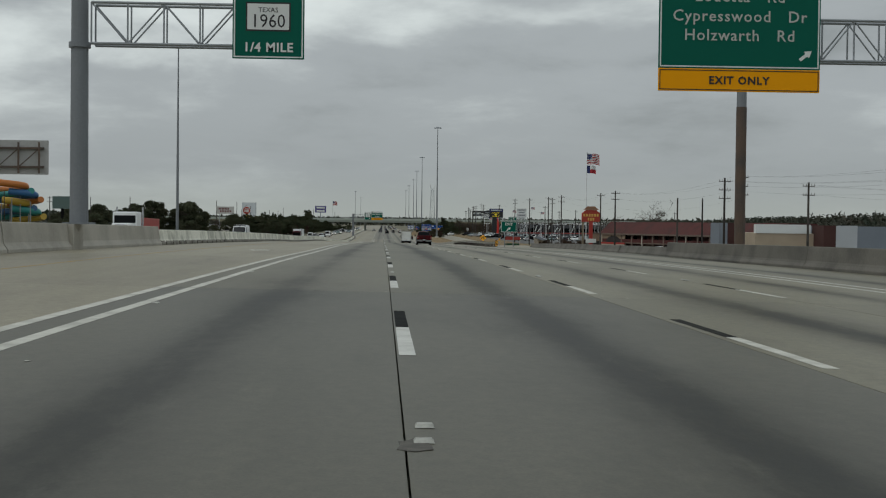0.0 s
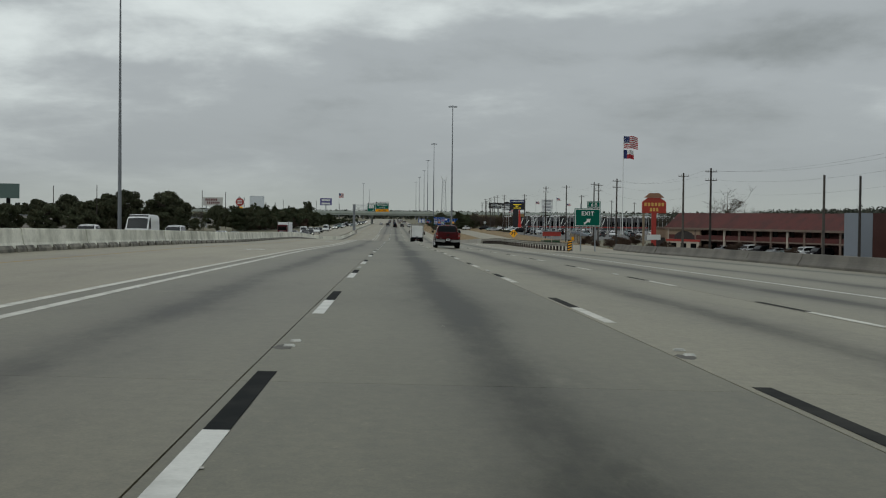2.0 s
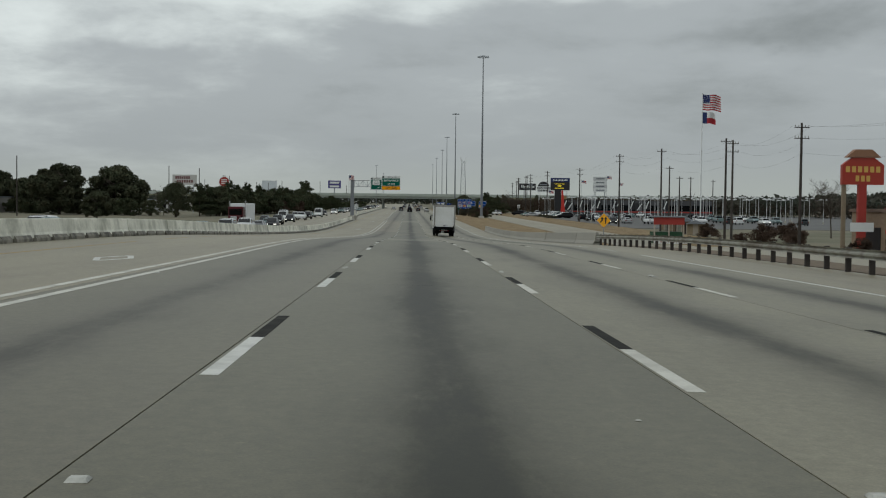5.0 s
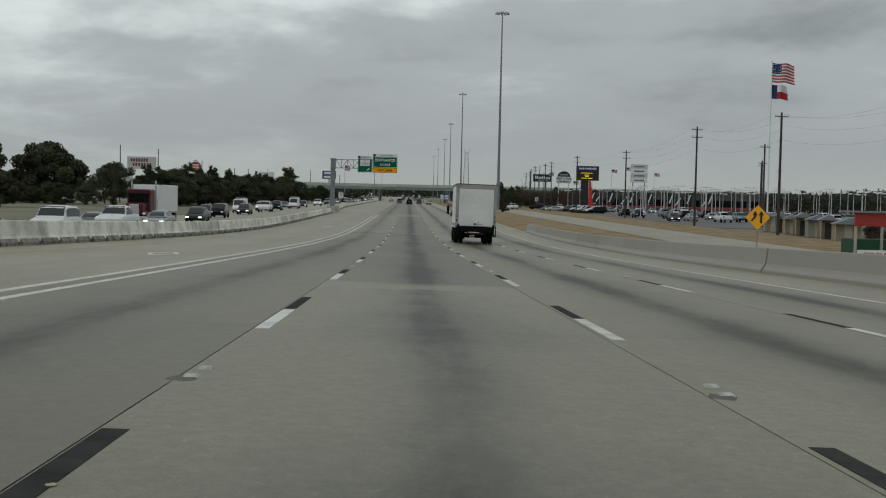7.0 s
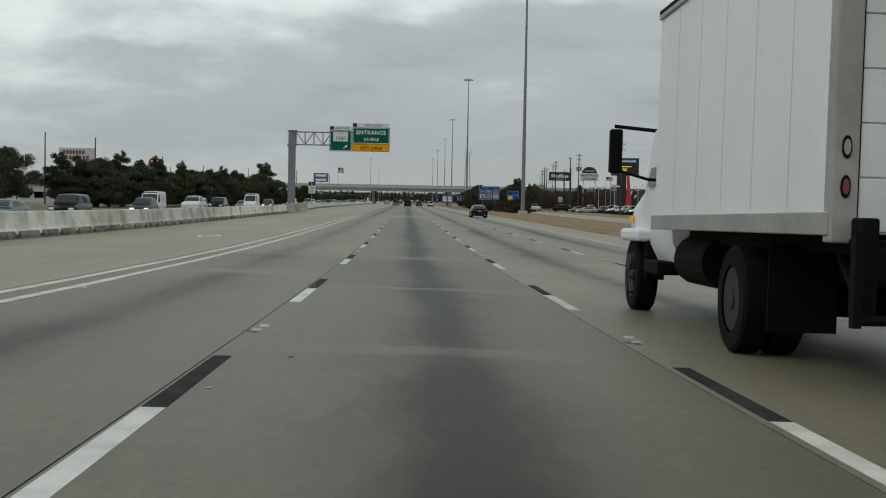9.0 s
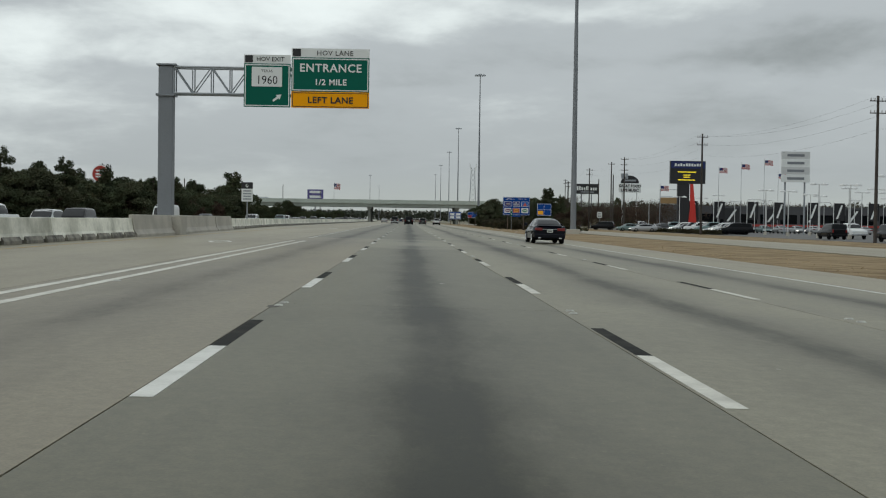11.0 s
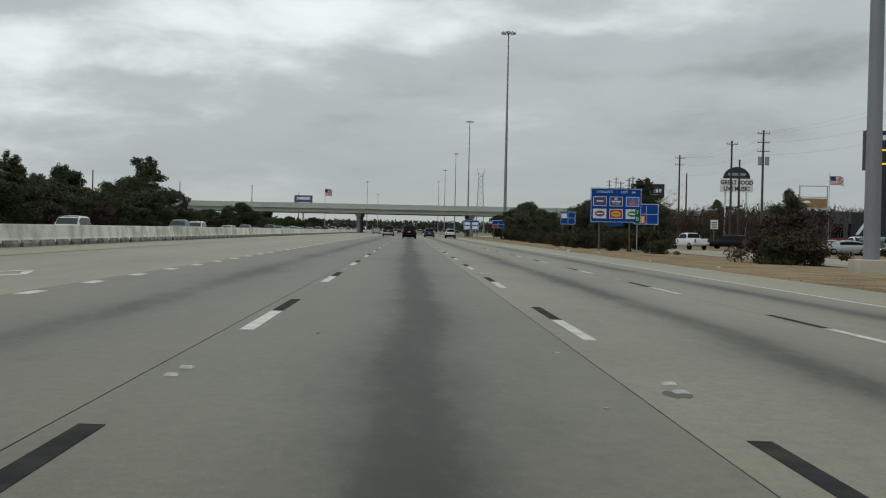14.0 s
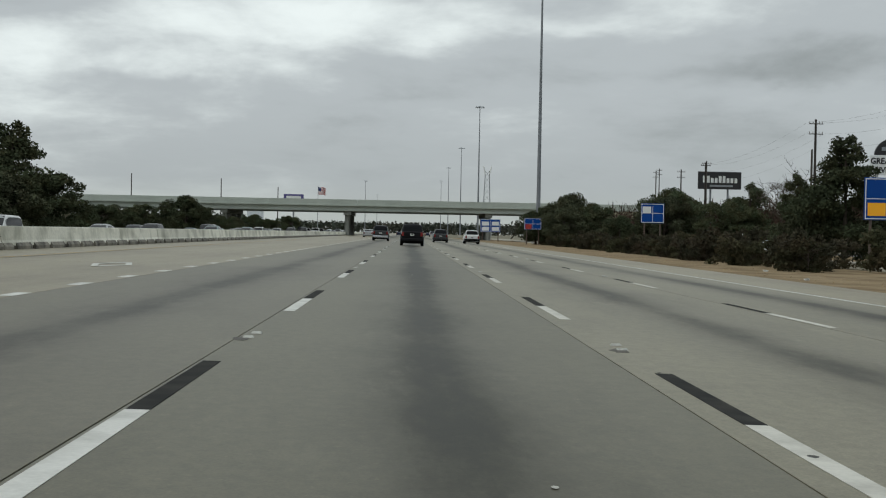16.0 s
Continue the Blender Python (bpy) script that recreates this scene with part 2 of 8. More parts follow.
BANDS = ((123.8, 0.8, 0.25), (146.3, 1.1, 0.45), (155.0, 10.0, 0.22), (163.0, 1.0, 0.5), (170.3, 0.8, 0.6), (251.5, 4.0, 0.22), (265.6, 1.2, 0.4), (323.0, 0.5, 0.35), (332.4, 0.4, 0.75), (345.5, 1.3, 0.45), (430.3, 0.9, 0.4), (440.0, 6.0, 0.22), (451.0, 1.1, 0.45))
CONCRETE = pavement_material("road_concrete", (0.192, 0.174, 0.118), (0.023, 0.021, 0.012), 0.74, 0.07)
OWNLANE = pavement_material("middle_lane_concrete", (0.120, 0.110, 0.070), (0.017, 0.0165, 0.0085), 0.92, 0.07, BANDS, 0.5)
LEFTLANE = pavement_material("inner_lane_concrete", (0.132, 0.119, 0.079), (0.028, 0.025, 0.020), 0.66, 0.07, ((336.2, 1.0, 0.5), (346.0, 0.8, 0.4)))
TANSLAB = pavement_material("tan_slab_concrete", (0.192, 0.165, 0.112), (0.045, 0.039, 0.03), 0.5, 0.04)
DARKSLAB = pavement_material("dark_slab_concrete", (0.090, 0.083, 0.060), (0.018, 0.018, 0.015), 0.7, 0.05)
PATCH = pavement_material("patched_concrete", (0.172, 0.158, 0.108), (0.026, 0.028, 0.024), 0.74, 0.08, BANDS, 0.7)
SHOULDER = pavement_material("shoulder_concrete", (0.246, 0.216, 0.145), (0.085, 0.072, 0.053), 0.16, 0.05)
JOINT = material("joint_sealant", (0.03, 0.03, 0.028), 0.9, vary=0.2)
PAINT = material("road_paint_white", (0.62, 0.62, 0.58), 0.7, vary=0.14, scale=2.5, fine=30, tint=(0.36, 0.36, 0.33))
OLDPAINT = material("road_paint_aged", (0.58, 0.57, 0.51), 0.75, vary=0.16, scale=2.2, fine=28, tint=(0.34, 0.33, 0.29))
WORNBLACK = material("road_paint_worn_black", (0.026, 0.027, 0.026), 0.9, vary=0.16, scale=2.5, fine=26, tint=(0.060, 0.058, 0.052), spec=0.06)
BLACKPAINT = material("road_paint_black", (0.014, 0.0155, 0.0155), 0.9, vary=0.12, scale=3, fine=30, tint=(0.040, 0.041, 0.038), spec=0.06)
YELLOW = material("road_paint_yellow", (0.38, 0.26, 0.09), 0.75, vary=0.2, scale=1.5, tint=(0.27, 0.23, 0.16))
BARRIER = material("barrier_concrete", (0.78, 0.77, 0.67), 0.85, vary=0.22, scale=0.8, fine=9, bump=0.4, tint=(0.37, 0.37, 0.30), rnd=0.14)
RAMPCONC = material("clean_barrier_concrete", (0.30, 0.29, 0.255), 0.85, vary=0.1, scale=0.5, fine=14, bump=0.3, tint=(0.27, 0.265, 0.235), rnd=0.06)
BARRIERFOOT = material("stained_concrete", (0.25, 0.235, 0.195), 0.9, vary=0.24, scale=2.2, fine=14, bump=0.4, tint=(0.06, 0.056, 0.046), rnd=0.12)
PARAPET = material("parapet_concrete", (0.44, 0.415, 0.36), 0.88, vary=0.15, scale=0.5, fine=12, bump=0.4, tint=(0.25, 0.235, 0.20), rnd=0.05)
OLDCONC = material("weathered_concrete", (0.155, 0.145, 0.125), 0.88, vary=0.22, scale=0.5, fine=12, bump=0.4, tint=(0.085, 0.08, 0.07), rnd=0.08)
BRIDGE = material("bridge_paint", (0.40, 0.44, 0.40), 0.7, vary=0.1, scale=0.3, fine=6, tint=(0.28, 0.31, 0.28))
# concrete below the parapets: shade under the overpass is put into this darker colour
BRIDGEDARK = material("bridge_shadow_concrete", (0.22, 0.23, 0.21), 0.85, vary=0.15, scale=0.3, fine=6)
GALV = material("galvanised_steel", (0.30, 0.32, 0.34), 0.55, 0.45, vary=0.08, scale=0.6, fine=12, tint=(0.2, 0.22, 0.235))
MASTGREY = material("mast_steel", (0.21, 0.225, 0.245), 0.6, 0.3, vary=0.1, scale=0.5, fine=10)
RAILSTEEL = material("weathered_rail_steel", (0.33, 0.325, 0.285), 0.55, 0.35, vary=0.2, scale=1.5, fine=12, tint=(0.12, 0.095, 0.07))
RUST = material("rusted_pole", (0.115, 0.08, 0.06), 0.85, vary=0.22, scale=0.8, fine=9, tint=(0.075, 0.065, 0.06))
GREEN = material("sign_green", (0.002, 0.108, 0.074), 0.6, vary=0.06, scale=0.6, fine=9, spec=0.15)
SIGNWHITE = material("sign_white", (0.72, 0.74, 0.73), 0.5, vary=0.05, scale=1.5)
SIGNYELLOW = material("sign_yellow", (0.90, 0.37, 0.003), 0.6, vary=0.05, scale=1.5, spec=0.12)
SIGNBLACK = material("sign_black", (0.015, 0.015, 0.017), 0.5, vary=0.1)
PALELETTER = material("aged_sign_letters", (0.50, 0.53, 0.50), 0.6, vary=0.1, scale=3)
SIGNBLUE = material("sign_blue", (0.004, 0.055, 0.27), 0.6, vary=0.06, scale=1.0, spec=0.15)
ORANGE = material("sign_orange", (1.0, 0.46, 0.012), 0.45, vary=0.04, scale=2)
RED = material("sign_red", (0.36, 0.035, 0.025), 0.55, vary=0.1, scale=1)
GRASS = material("dry_grass", (0.27, 0.205, 0.122), 0.95, vary=0.24, scale=0.45, fine=4, bump=0.3, tint=(0.145, 0.10, 0.054), spec=0.1)
BLADE = material("dry_grass_blade", (0.38, 0.28, 0.16), 0.95, vary=0.15, scale=0.5, fine=3)
HEDGE = material("hedge_leaves", (0.036, 0.036, 0.022), 0.9, vary=0.3, scale=0.8, fine=6, tint=(0.058, 0.045, 0.03), rnd=0.25, spec=0.15)
GROUND = material("ground_earth", (0.17, 0.15, 0.10), 0.95, vary=0.22, scale=0.06, fine=2.5, bump=0.5, tint=(0.09, 0.10, 0.055))
ASPHALT = material("lot_asphalt", (0.10, 0.10, 0.098), 0.9, vary=0.15, scale=0.1, fine=8, tint=(0.15, 0.148, 0.14))
WOODPOLE = material("utility_pole_wood", (0.048, 0.040, 0.035), 0.9, vary=0.2, scale=1.5, fine=15, rnd=0.25)
WOODGREY = material("weathered_pole_wood", (0.075, 0.067, 0.058), 0.9, vary=0.2, scale=1.5, fine=15, rnd=0.15)
WIRE = material("wire", (0.03, 0.03, 0.032), 0.6, vary=0.05)
BARK = material("bark", (0.07, 0.055, 0.042), 0.95, vary=0.25, scale=2, fine=12, bump=0.6)
LEAFDARK = material("oak_leaves", (0.074, 0.084, 0.052), 0.85, vary=0.3, scale=0.6, fine=5, tint=(0.066, 0.064, 0.038), rnd=0.2, spec=0.05)
LEAFPINE = material("pine_needles", (0.064, 0.080, 0.046), 0.85, vary=0.3, scale=0.6, fine=5, tint=(0.062, 0.060, 0.032), rnd=0.25, spec=0.05)
LEAFBROWN = material("dead_leaves", (0.095, 0.066, 0.050), 0.9, vary=0.3, scale=0.6, fine=5, rnd=0.2, spec=0.05)
LEAFBUSH = material("shrub_leaves", (0.052, 0.055, 0.031), 0.85, vary=0.3, scale=0.8, fine=6, tint=(0.072, 0.058, 0.036), rnd=0.25, spec=0.05)
FARWOOD = material("far_woods", (0.045, 0.055, 0.042), 0.9, vary=0.25, scale=0.02, fine=0.6, tint=(0.08, 0.075, 0.06), spec=0.1)
WINDSCREEN = material("windscreen_glass", (0.004, 0.005, 0.006), 0.06, vary=0.0, spec=0.5)
GLASS = material("car_glass", (0.004, 0.005, 0.006), 0.06, vary=0.0, spec=0.14)
TYRE = material("tyre_rubber", (0.007, 0.007, 0.0075), 0.9, vary=0.15, spec=0.12)
CHROME = material("chrome_trim", (0.55, 0.56, 0.58), 0.25, 0.9, vary=0.04)
RIM = material("alloy_rim", (0.42, 0.43, 0.45), 0.35, 0.8, vary=0.06)
PLASTIC = material("black_plastic", (0.005, 0.005, 0.0055), 0.8, vary=0.12, spec=0.12)
TAIL = material("tail_lamp", (0.17, 0.008, 0.008), 0.2, vary=0.05, coat=0.5)
HEADLAMP = material("head_lamp_glass", (0.75, 0.78, 0.8), 0.15, vary=0.03, coat=0.4)
LITLAMP = material("lit_head_lamp", (1.0, 0.97, 0.9), 0.2, vary=0.0, emit=1.3)
PLATE = material("number_plate", (0.62, 0.63, 0.62), 0.5, vary=0.05)

# ---- mesh helpers ----


def part(name, bm, mat, parent=None, label=""):
    """Links a bmesh as one mesh object, under its thing where it has one."""
    me = bpy.data.meshes.new(name)
    bm.normal_update()
    bm.to_mesh(me)
    bm.free()
    me.materials.append(mat)
    ob = new(name, me)
    if parent is not None:
        ob.parent = parent
    if label:
        tagged(ob, label)
    return ob


def thing(name, label, category, group="", m=None):
    ob = new(name)
    ob.empty_display_size = 0.3
    if m is not None:
        ob.matrix_world = m
    return tagged(ob, label, category, group)


def box(bm, x0, x1, y0, y1, z0, z1, bevel=0.0):
    r = bmesh.ops.create_cube(bm, size=1)
    for v in r["verts"]:
        v.co = Vector(((x0 + x1) / 2 + v.co.x * (x1 - x0), (y0 + y1) / 2 + v.co.y * (y1 - y0), (z0 + z1) / 2 + v.co.z * (z1 - z0)))
    if bevel:
        es = list({ed for v in r["verts"] for ed in v.link_edges})
        bmesh.ops.bevel(bm, geom=es, offset=bevel, segments=2, affect="EDGES", profile=0.5)
    return bm


def rod(bm, a, b, r0, r1=None, n=8):
    a, b = Vector(a), Vector(b)
    d = b - a
    turn = d.to_track_quat("Z", "Y").to_matrix().to_4x4()
    bmesh.ops.create_cone(bm, cap_ends=True, segments=n, radius1=r0, radius2=r0 if r1 is None else r1, depth=d.length, matrix=Matrix.Translation((a + b) / 2) @ turn)
    return bm


def prism(bm, outline, y0, y1):
    """An outline of (x, z) drawn out from y0 to y1."""
    a = [bm.verts.new((x, y0, z)) for x, z in outline]
    b = [bm.verts.new((x, y1, z)) for x, z in outline]
    n = len(a)
    bm.faces.new(a)
    bm.faces.new(b[::-1])
    for i in range(n):
        bm.faces.new((a[i], b[i], b[(i + 1) % n], a[(i + 1) % n]))
    bmesh.ops.recalc_face_normals(bm, faces=bm.faces[:])
    return bm


def B():
    return bmesh.new()


def lettering(text, size, x, y, z, mat, parent, name="lettering", space=1.0, align="CENTER", squeeze=1.0, bold=0.0):
    """Raised letters that face -y, centred at x, with their base line at z."""
    cu = bpy.data.curves.new(name, "FONT")
    cu.offset = bold
    cu.body, cu.size, cu.align_x, cu.extrude, cu.space_character, cu.resolution_u = text, size, align, 0.006, space, 2
    tmp = bpy.data.objects.new(name, cu)
    scene.collection.objects.link(tmp)
    me = bpy.data.meshes.new_from_object(tmp.evaluated_get(bpy.context.evaluated_depsgraph_get()))
    bpy.data.objects.remove(tmp)
    me.materials.clear()
    me.materials.append(mat)
    me.transform(Matrix.Translation((x, y, z)) @ Euler((radians(90), 0, 0)).to_matrix().to_4x4() @ Matrix.Diagonal((squeeze, 1, 1, 1)))
    ob = new(name, me)
    ob.parent = parent
    return ob


# ---- the lie of the land ----
PY = [-600, -250, -60, 0, 40, 88, 136, 173, 200, 234, 270, 295, 320, 344, 370, 410, 9000]
PZ = [-0.2, 3.2, 4.95, 5.15, 4.96, 4.47, 3.82, 3.17, 2.83, 2.43, 1.48, 0.85, 0.34, 0.08, 0.0, 0.0, 0.0]
_gy = np.arange(-640, 1200, 2.0)
_gz = np.convolve(np.pad(np.interp(_gy, PY, PZ), 6, mode="edge"), np.ones(13) / 13, "valid")
FALL, LOW = 0.017, -0.55


def rz(x, y):
    """Height of the carriageway."""
    return float(np.interp(y, _gy, _gz)) - FALL * max(-12.5, min(x, 16)) - 0.038 * max(0.0, min(-12.5 - x, 20.5))


def bar_l(y):
    return float(np.interp(y, [-300, 200, 300, 345, 445, 475, 520, 3000], [-12.2, -12.2, -11.3, -10.4, -10.5, -11.4, -12.8, -12.9]))


def bar_r(y):
    return float(np.interp(y, [-300, 0, 60, 130, 165, 200, 240, 280], [16.2, 16.2, 16.8, 19.0, 20.4, 23.0, 27.0, 32.0]))


def rail_r(y):
    return float(np.interp(y, [165, 200, 262, 300, 368, 420], [15.0, 14.4, 14.4, 13.8, 13.6, 13.6]))


def rows_between(y0, y1, step):
    k = max(1, int(round((y1 - y0) / step)))
    return [y0 + (y1 - y0) * i / k for i in range(k + 1)]


def strip(name, xl, xr, y0, y1, mat, parent, dz=0.0, step=8.0, depth=0.03, label="", ground=None):
    """A slab that follows the road between two lines."""
    xl = xl if callable(xl) else (lambda y, v=xl: v)
    xr = xr if callable(xr) else (lambda y, v=xr: v)
    zz = ground or rz
    ys = rows_between(y0, y1, step)
    vs, fs = [], []
    for y in ys:
        a, b = xl(y), xr(y)
        za, zb = zz(a, y) + dz, zz(b, y) + dz
        vs += [(a, y, za), (b, y, zb), (b, y, zb - depth), (a, y, za - depth)]
    for i in range(len(ys) - 1):
        p, q = 4 * i, 4 * i + 4
        fs += [(p, p + 1, q + 1, q), (p + 1, p + 2, q + 2, q + 1), (p + 3, p, q, q + 3)]
    fs += [(0, 3, 2, 1), (len(vs) - 4, len(vs) - 3, len(vs) - 2, len(vs) - 1)]
    me = bpy.data.meshes.new(name)
    me.from_pydata(vs, [], fs)
    me.materials.append(mat)
    ob = new(name, me)
    if parent is not None:
        ob.parent = parent
    if label:
        tagged(ob, label)
    return ob


def land(x, y):
    """Height of the open ground beside the carriageways."""
    right = bar_r(y) + 0.6 if y < 262 else 15.5
    base = rz(max(-33, min(x, right)), y) - 0.09
    if -33 <= x <= right:
        return base
    run = (x - right) if x > right else (-33 - x)
    k = min(1.0, run / 7.0)
    k = k * k * (3 - 2 * k)
    return base + (LOW - base) * k


xs = [-4800, -2000, -900, -400, -200, -120, -80, -60, -50, -44, -41, -39, -37, -35, -33] + [-30, -20, -12, -6, 0, 6, 10, 13, 14.5, 15.5, 16.5, 17.5, 19, 21, 23, 25, 27, 29, 31, 33, 36, 40, 46, 60, 90, 150, 300, 700, 1500, 4800]
ys = [-600, -400, -250] + [v for v in range(-150, 440, 12)] + [v for v in range(440, 1000, 40)] + [1100, 1400, 2000, 3000, 4900]
vs = [(x, y, land(x, y) + (0.06 * noise.noise((x * 0.11, y * 0.07, 3)) if abs(x) > 16 and abs(x) < 200 else 0)) for y in ys for x in xs]
w = len(xs)
me = bpy.data.meshes.new("ground")
me.from_pydata(vs, [], [(j * w + i, j * w + i + 1, (j + 1) * w + i + 1, (j + 1) * w + i) for j in range(len(ys) - 1) for i in range(w - 1)])
me.materials.append(GROUND)
tagged(new("ground", me), "flat dry winter ground of earth and grass", "ground", kind="structure")

# ---- road ----
road = tagged(new("road"), "six-lane concrete freeway with worn grey slabs and sealed joints", "road", kind="structure")
strip("road_base", lambda y: bar_l(y) - 0.4, lambda y: bar_r(y) + 0.2 if y < 171 else (rail_r(y) + 0.15 if y < 390 else 13.5), -300, 2400, JOINT, road, dz=-0.14, step=6, depth=0.3)
opposite = tagged(new("opposite_road"), "opposite freeway carriageway of pale worn concrete", "road", kind="structure")
for a, b in ((-16.9, -13.3), (-20.6, -16.95), (-24.3, -20.65), (-28.0, -24.35), (-32.6, -28.05)):
    for y0 in range(-240, 2000, 140):
        strip("concrete_slab", a, b, y0, y0 + 139.9, SHOULDER, opposite, step=10, depth=0.12)

OFF = -0.12  # the sealed joint lies beside the painted line


def joint_a(y):
    return float(np.interp(y, [6, 57, 74, 143, 230, 247, 317, 404, 422, 439, 456, 474, 492, 509, 527, 561, 900], [-0.10, -0.08, -0.15, -0.15, -0.11, -0.065, -0.08, -0.02, -0.02, -0.055, -0.01, -0.106, -0.18, -0.19, -0.13, -0.08, -0.1]))


def joint_b(y):
    return 3.66 + float(np.interp(y, [0, 43, 59, 126, 143, 230, 248, 300, 404, 439, 456, 474, 491, 526, 561, 900], [-0.2, -0.2, -0.16, -0.145, -0.106, 0.015, -0.055, -0.085, -0.045, -0.04, -0.19, -0.225, -0.32, -0.314, -0.263, -0.2]))


def line_a(y):
    return float(np.interp(y, [0, 75, 110, 150, 230, 320, 400, 460, 500, 570, 900], [0.0, 0.0, -0.04, -0.04, 0.025, 0.025, 0.055, 0.055, 0.035, 0.025, 0.02]))


def line_b(y):
    return 3.66 + float(np.interp(y, [0, 120, 150, 230, 310, 450, 500, 570, 900], [-0.015, -0.01, 0.035, 0.075, 0.06, 0.055, 0.015, 0.01, 0.0]))


CUTS = [-60, -20, 22.4, 44, 78, 112, 148, 160, 171.5, 196, 222, 247, 256, 267.2, 297, 313, 333, 345, 372, 398, 431, 440.5, 451.5, 468, 505, 545, 590, 640, 700, 780, 880, 1000, 1200, 1500, 2000]
TAN = {(0, 345), (0, 372), (0, 398), (0, 431), (0, 440.5)}
DARKER = {(1, -20), (0, -20), (1, 297)}
PATCHED = {(1, 247), (1, 256), (1, 431), (1, 440.5)}
lanes = [(joint_a, joint_b), (joint_b, 7.32 + OFF), (7.32 + OFF, 10.95 + OFF), (-3.80 + OFF, joint_a)]
for n, (a, b) in enumerate(lanes):
    for y0, y1 in zip(CUTS, CUTS[1:]):
        key = ({0: 1, 1: 2, 2: 3, 3: 0}[n], y0)
        lo_x, hi_x = (lambda y, e=a: (e(y) if callable(e) else e) + 0.006), (lambda y, e=b: (e(y) if callable(e) else e) - 0.006)
        strip("concrete_slab", lo_x, hi_x, y0 + 0.0025, y1 - 0.0025, PATCH if key in PATCHED else DARKSLAB if key in DARKER else TANSLAB if key in TAN else {0: OWNLANE, 3: LEFTLANE}.get(n, CONCRETE), road, step=6, depth=0.055)
for y0, y1 in zip(CUTS, CUTS[1:]):
    strip("concrete_slab", lambda y: bar_l(y) - 0.3, -3.80 + OFF - 0.006, y0 + 0.0025, y1 - 0.0025, SHOULDER, road, step=6, depth=0.055)
    hi = (lambda y: bar_r(y) + 0.25) if y1 <= 172 else ((lambda y: rail_r(y) + 0.2) if y1 < 375 else 13.5)
    strip("concrete_slab", 10.95 + OFF + 0.006, hi, y0 + 0.0025, y1 - 0.0025, CONCRETE if y0 < 160 else SHOULDER, road, step=6, depth=0.055)
# the exit ramp leaves between guard rail and outer barrier
strip("exit_ramp", lambda y: rail_r(y) + 0.2, lambda y: bar_r(y) + 0.25, 171.6, 262, SHOULDER, road, dz=0.0, step=6, depth=0.2, ground=lambda x, y: land(x, y) + 0.07)


def stripe(xc, y0, y1, width, mat, name="lane_stripe", dz=0.004):
    xc = xc if callable(xc) else (lambda y, v=xc: v)
    return strip(name, lambda y: xc(y) - width / 2, lambda y: xc(y) + width / 2, y0, y1, mat, road, dz=dz, step=4 if y1 - y0 < 8 else 9, depth=0.003)


CYCLE, FIRST = 12.19, 14.8
for k in range(-5, 62):
    y = FIRST + CYCLE * k
    for n, x in enumerate((line_a, line_b, 7.32)):
        dy = (0.1 if y < 200 else -0.14, -0.22 if y < 200 else 0.02, 0.2)[n]
        wide = 0.147 if n < 2 else 0.13
        stripe(x, y - 3.05 + dy, y + dy, wide, PAINT if n == 0 else OLDPAINT)
        stripe(x, y + dy + 0.01, y + 2.74 + dy, wide - 0.004, BLACKPAINT if n == 0 and y < 110 else WORNBLACK, "contrast_stripe")
far_marks = B()
for k in range(62, 150):
    y = FIRST + CYCLE * k
    for x in (0.0, 3.66, 7.32):
        box(far_marks, x - 0.07, x + 0.07, y - 3.05, y, rz(x, y) + 0.002, rz(x, y) + 0.005)
tagged(part("far_stripes", far_marks, PAINT, road), kind="stuff")
# buffer lines of the high-occupancy lane, and the dotted line past their end
def buf(y):
    return float(np.interp(y, [0, 60, 130, 240, 300, 345, 450], [-3.5, -3.3, -3.6, -3.7, -3.4, -3.15, -3.1]))


for y0 in range(-60, 440, 25):
    stripe(lambda y: buf(y), y0, min(y0 + 25, 446.5), 0.16, OLDPAINT, "buffer_line")
    stripe(lambda y: buf(y) - 0.52, y0, min(y0 + 25, 446.5), 0.16, OLDPAINT, "buffer_line")
for k in range(86):
    y = 449 + 3.66 * k
    stripe(lambda y: float(np.interp(y, [449, 480, 580, 800], [-3.55, -3.65, -4.05, -4.2])), y, y + 0.95, 0.22, PAINT, "dotted_line")
for y0 in range(-60, 700, 40):
    stripe(lambda y: float(np.interp(y, [0, 27, 137, 346, 520, 800], [-8.3, -8.3, -9.2, -8.9, -9.6, -9.8])), y0, y0 + 40, 0.11, YELLOW, "yellow_edge_line")
    stripe(10.66, y0, y0 + 40, 0.11, PAINT, "edge_line")
for y0 in range(-60, 160, 20):
    stripe(lambda y: float(np.interp(y, [-60, 30, 62, 96, 138, 172], [11.3, 11.3, 11.3, 11.8, 13.2, 14.9])), y0, y0 + 20, 0.12, PAINT, "gore_line")
for y in (132.3, 281.3, 433.2, 588.2, 205, 360, 510, 60):
    x = -6.0
    for sx, sy in ((1, 1), (1, -1), (-1, 1), (-1, -1)):
        stripe(lambda v, s=sx, y=y: x + s * 0.42 * (1 - abs(v - y) / 1.9), y + min(0, sy) * 1.85, y + max(0, sy) * 1.85, 0.16, PAINT, "diamond_mark")


MARKER = material("worn_marker", (0.46, 0.46, 0.42), 0.6, vary=0.2, scale=9, tint=(0.2, 0.2, 0.18))


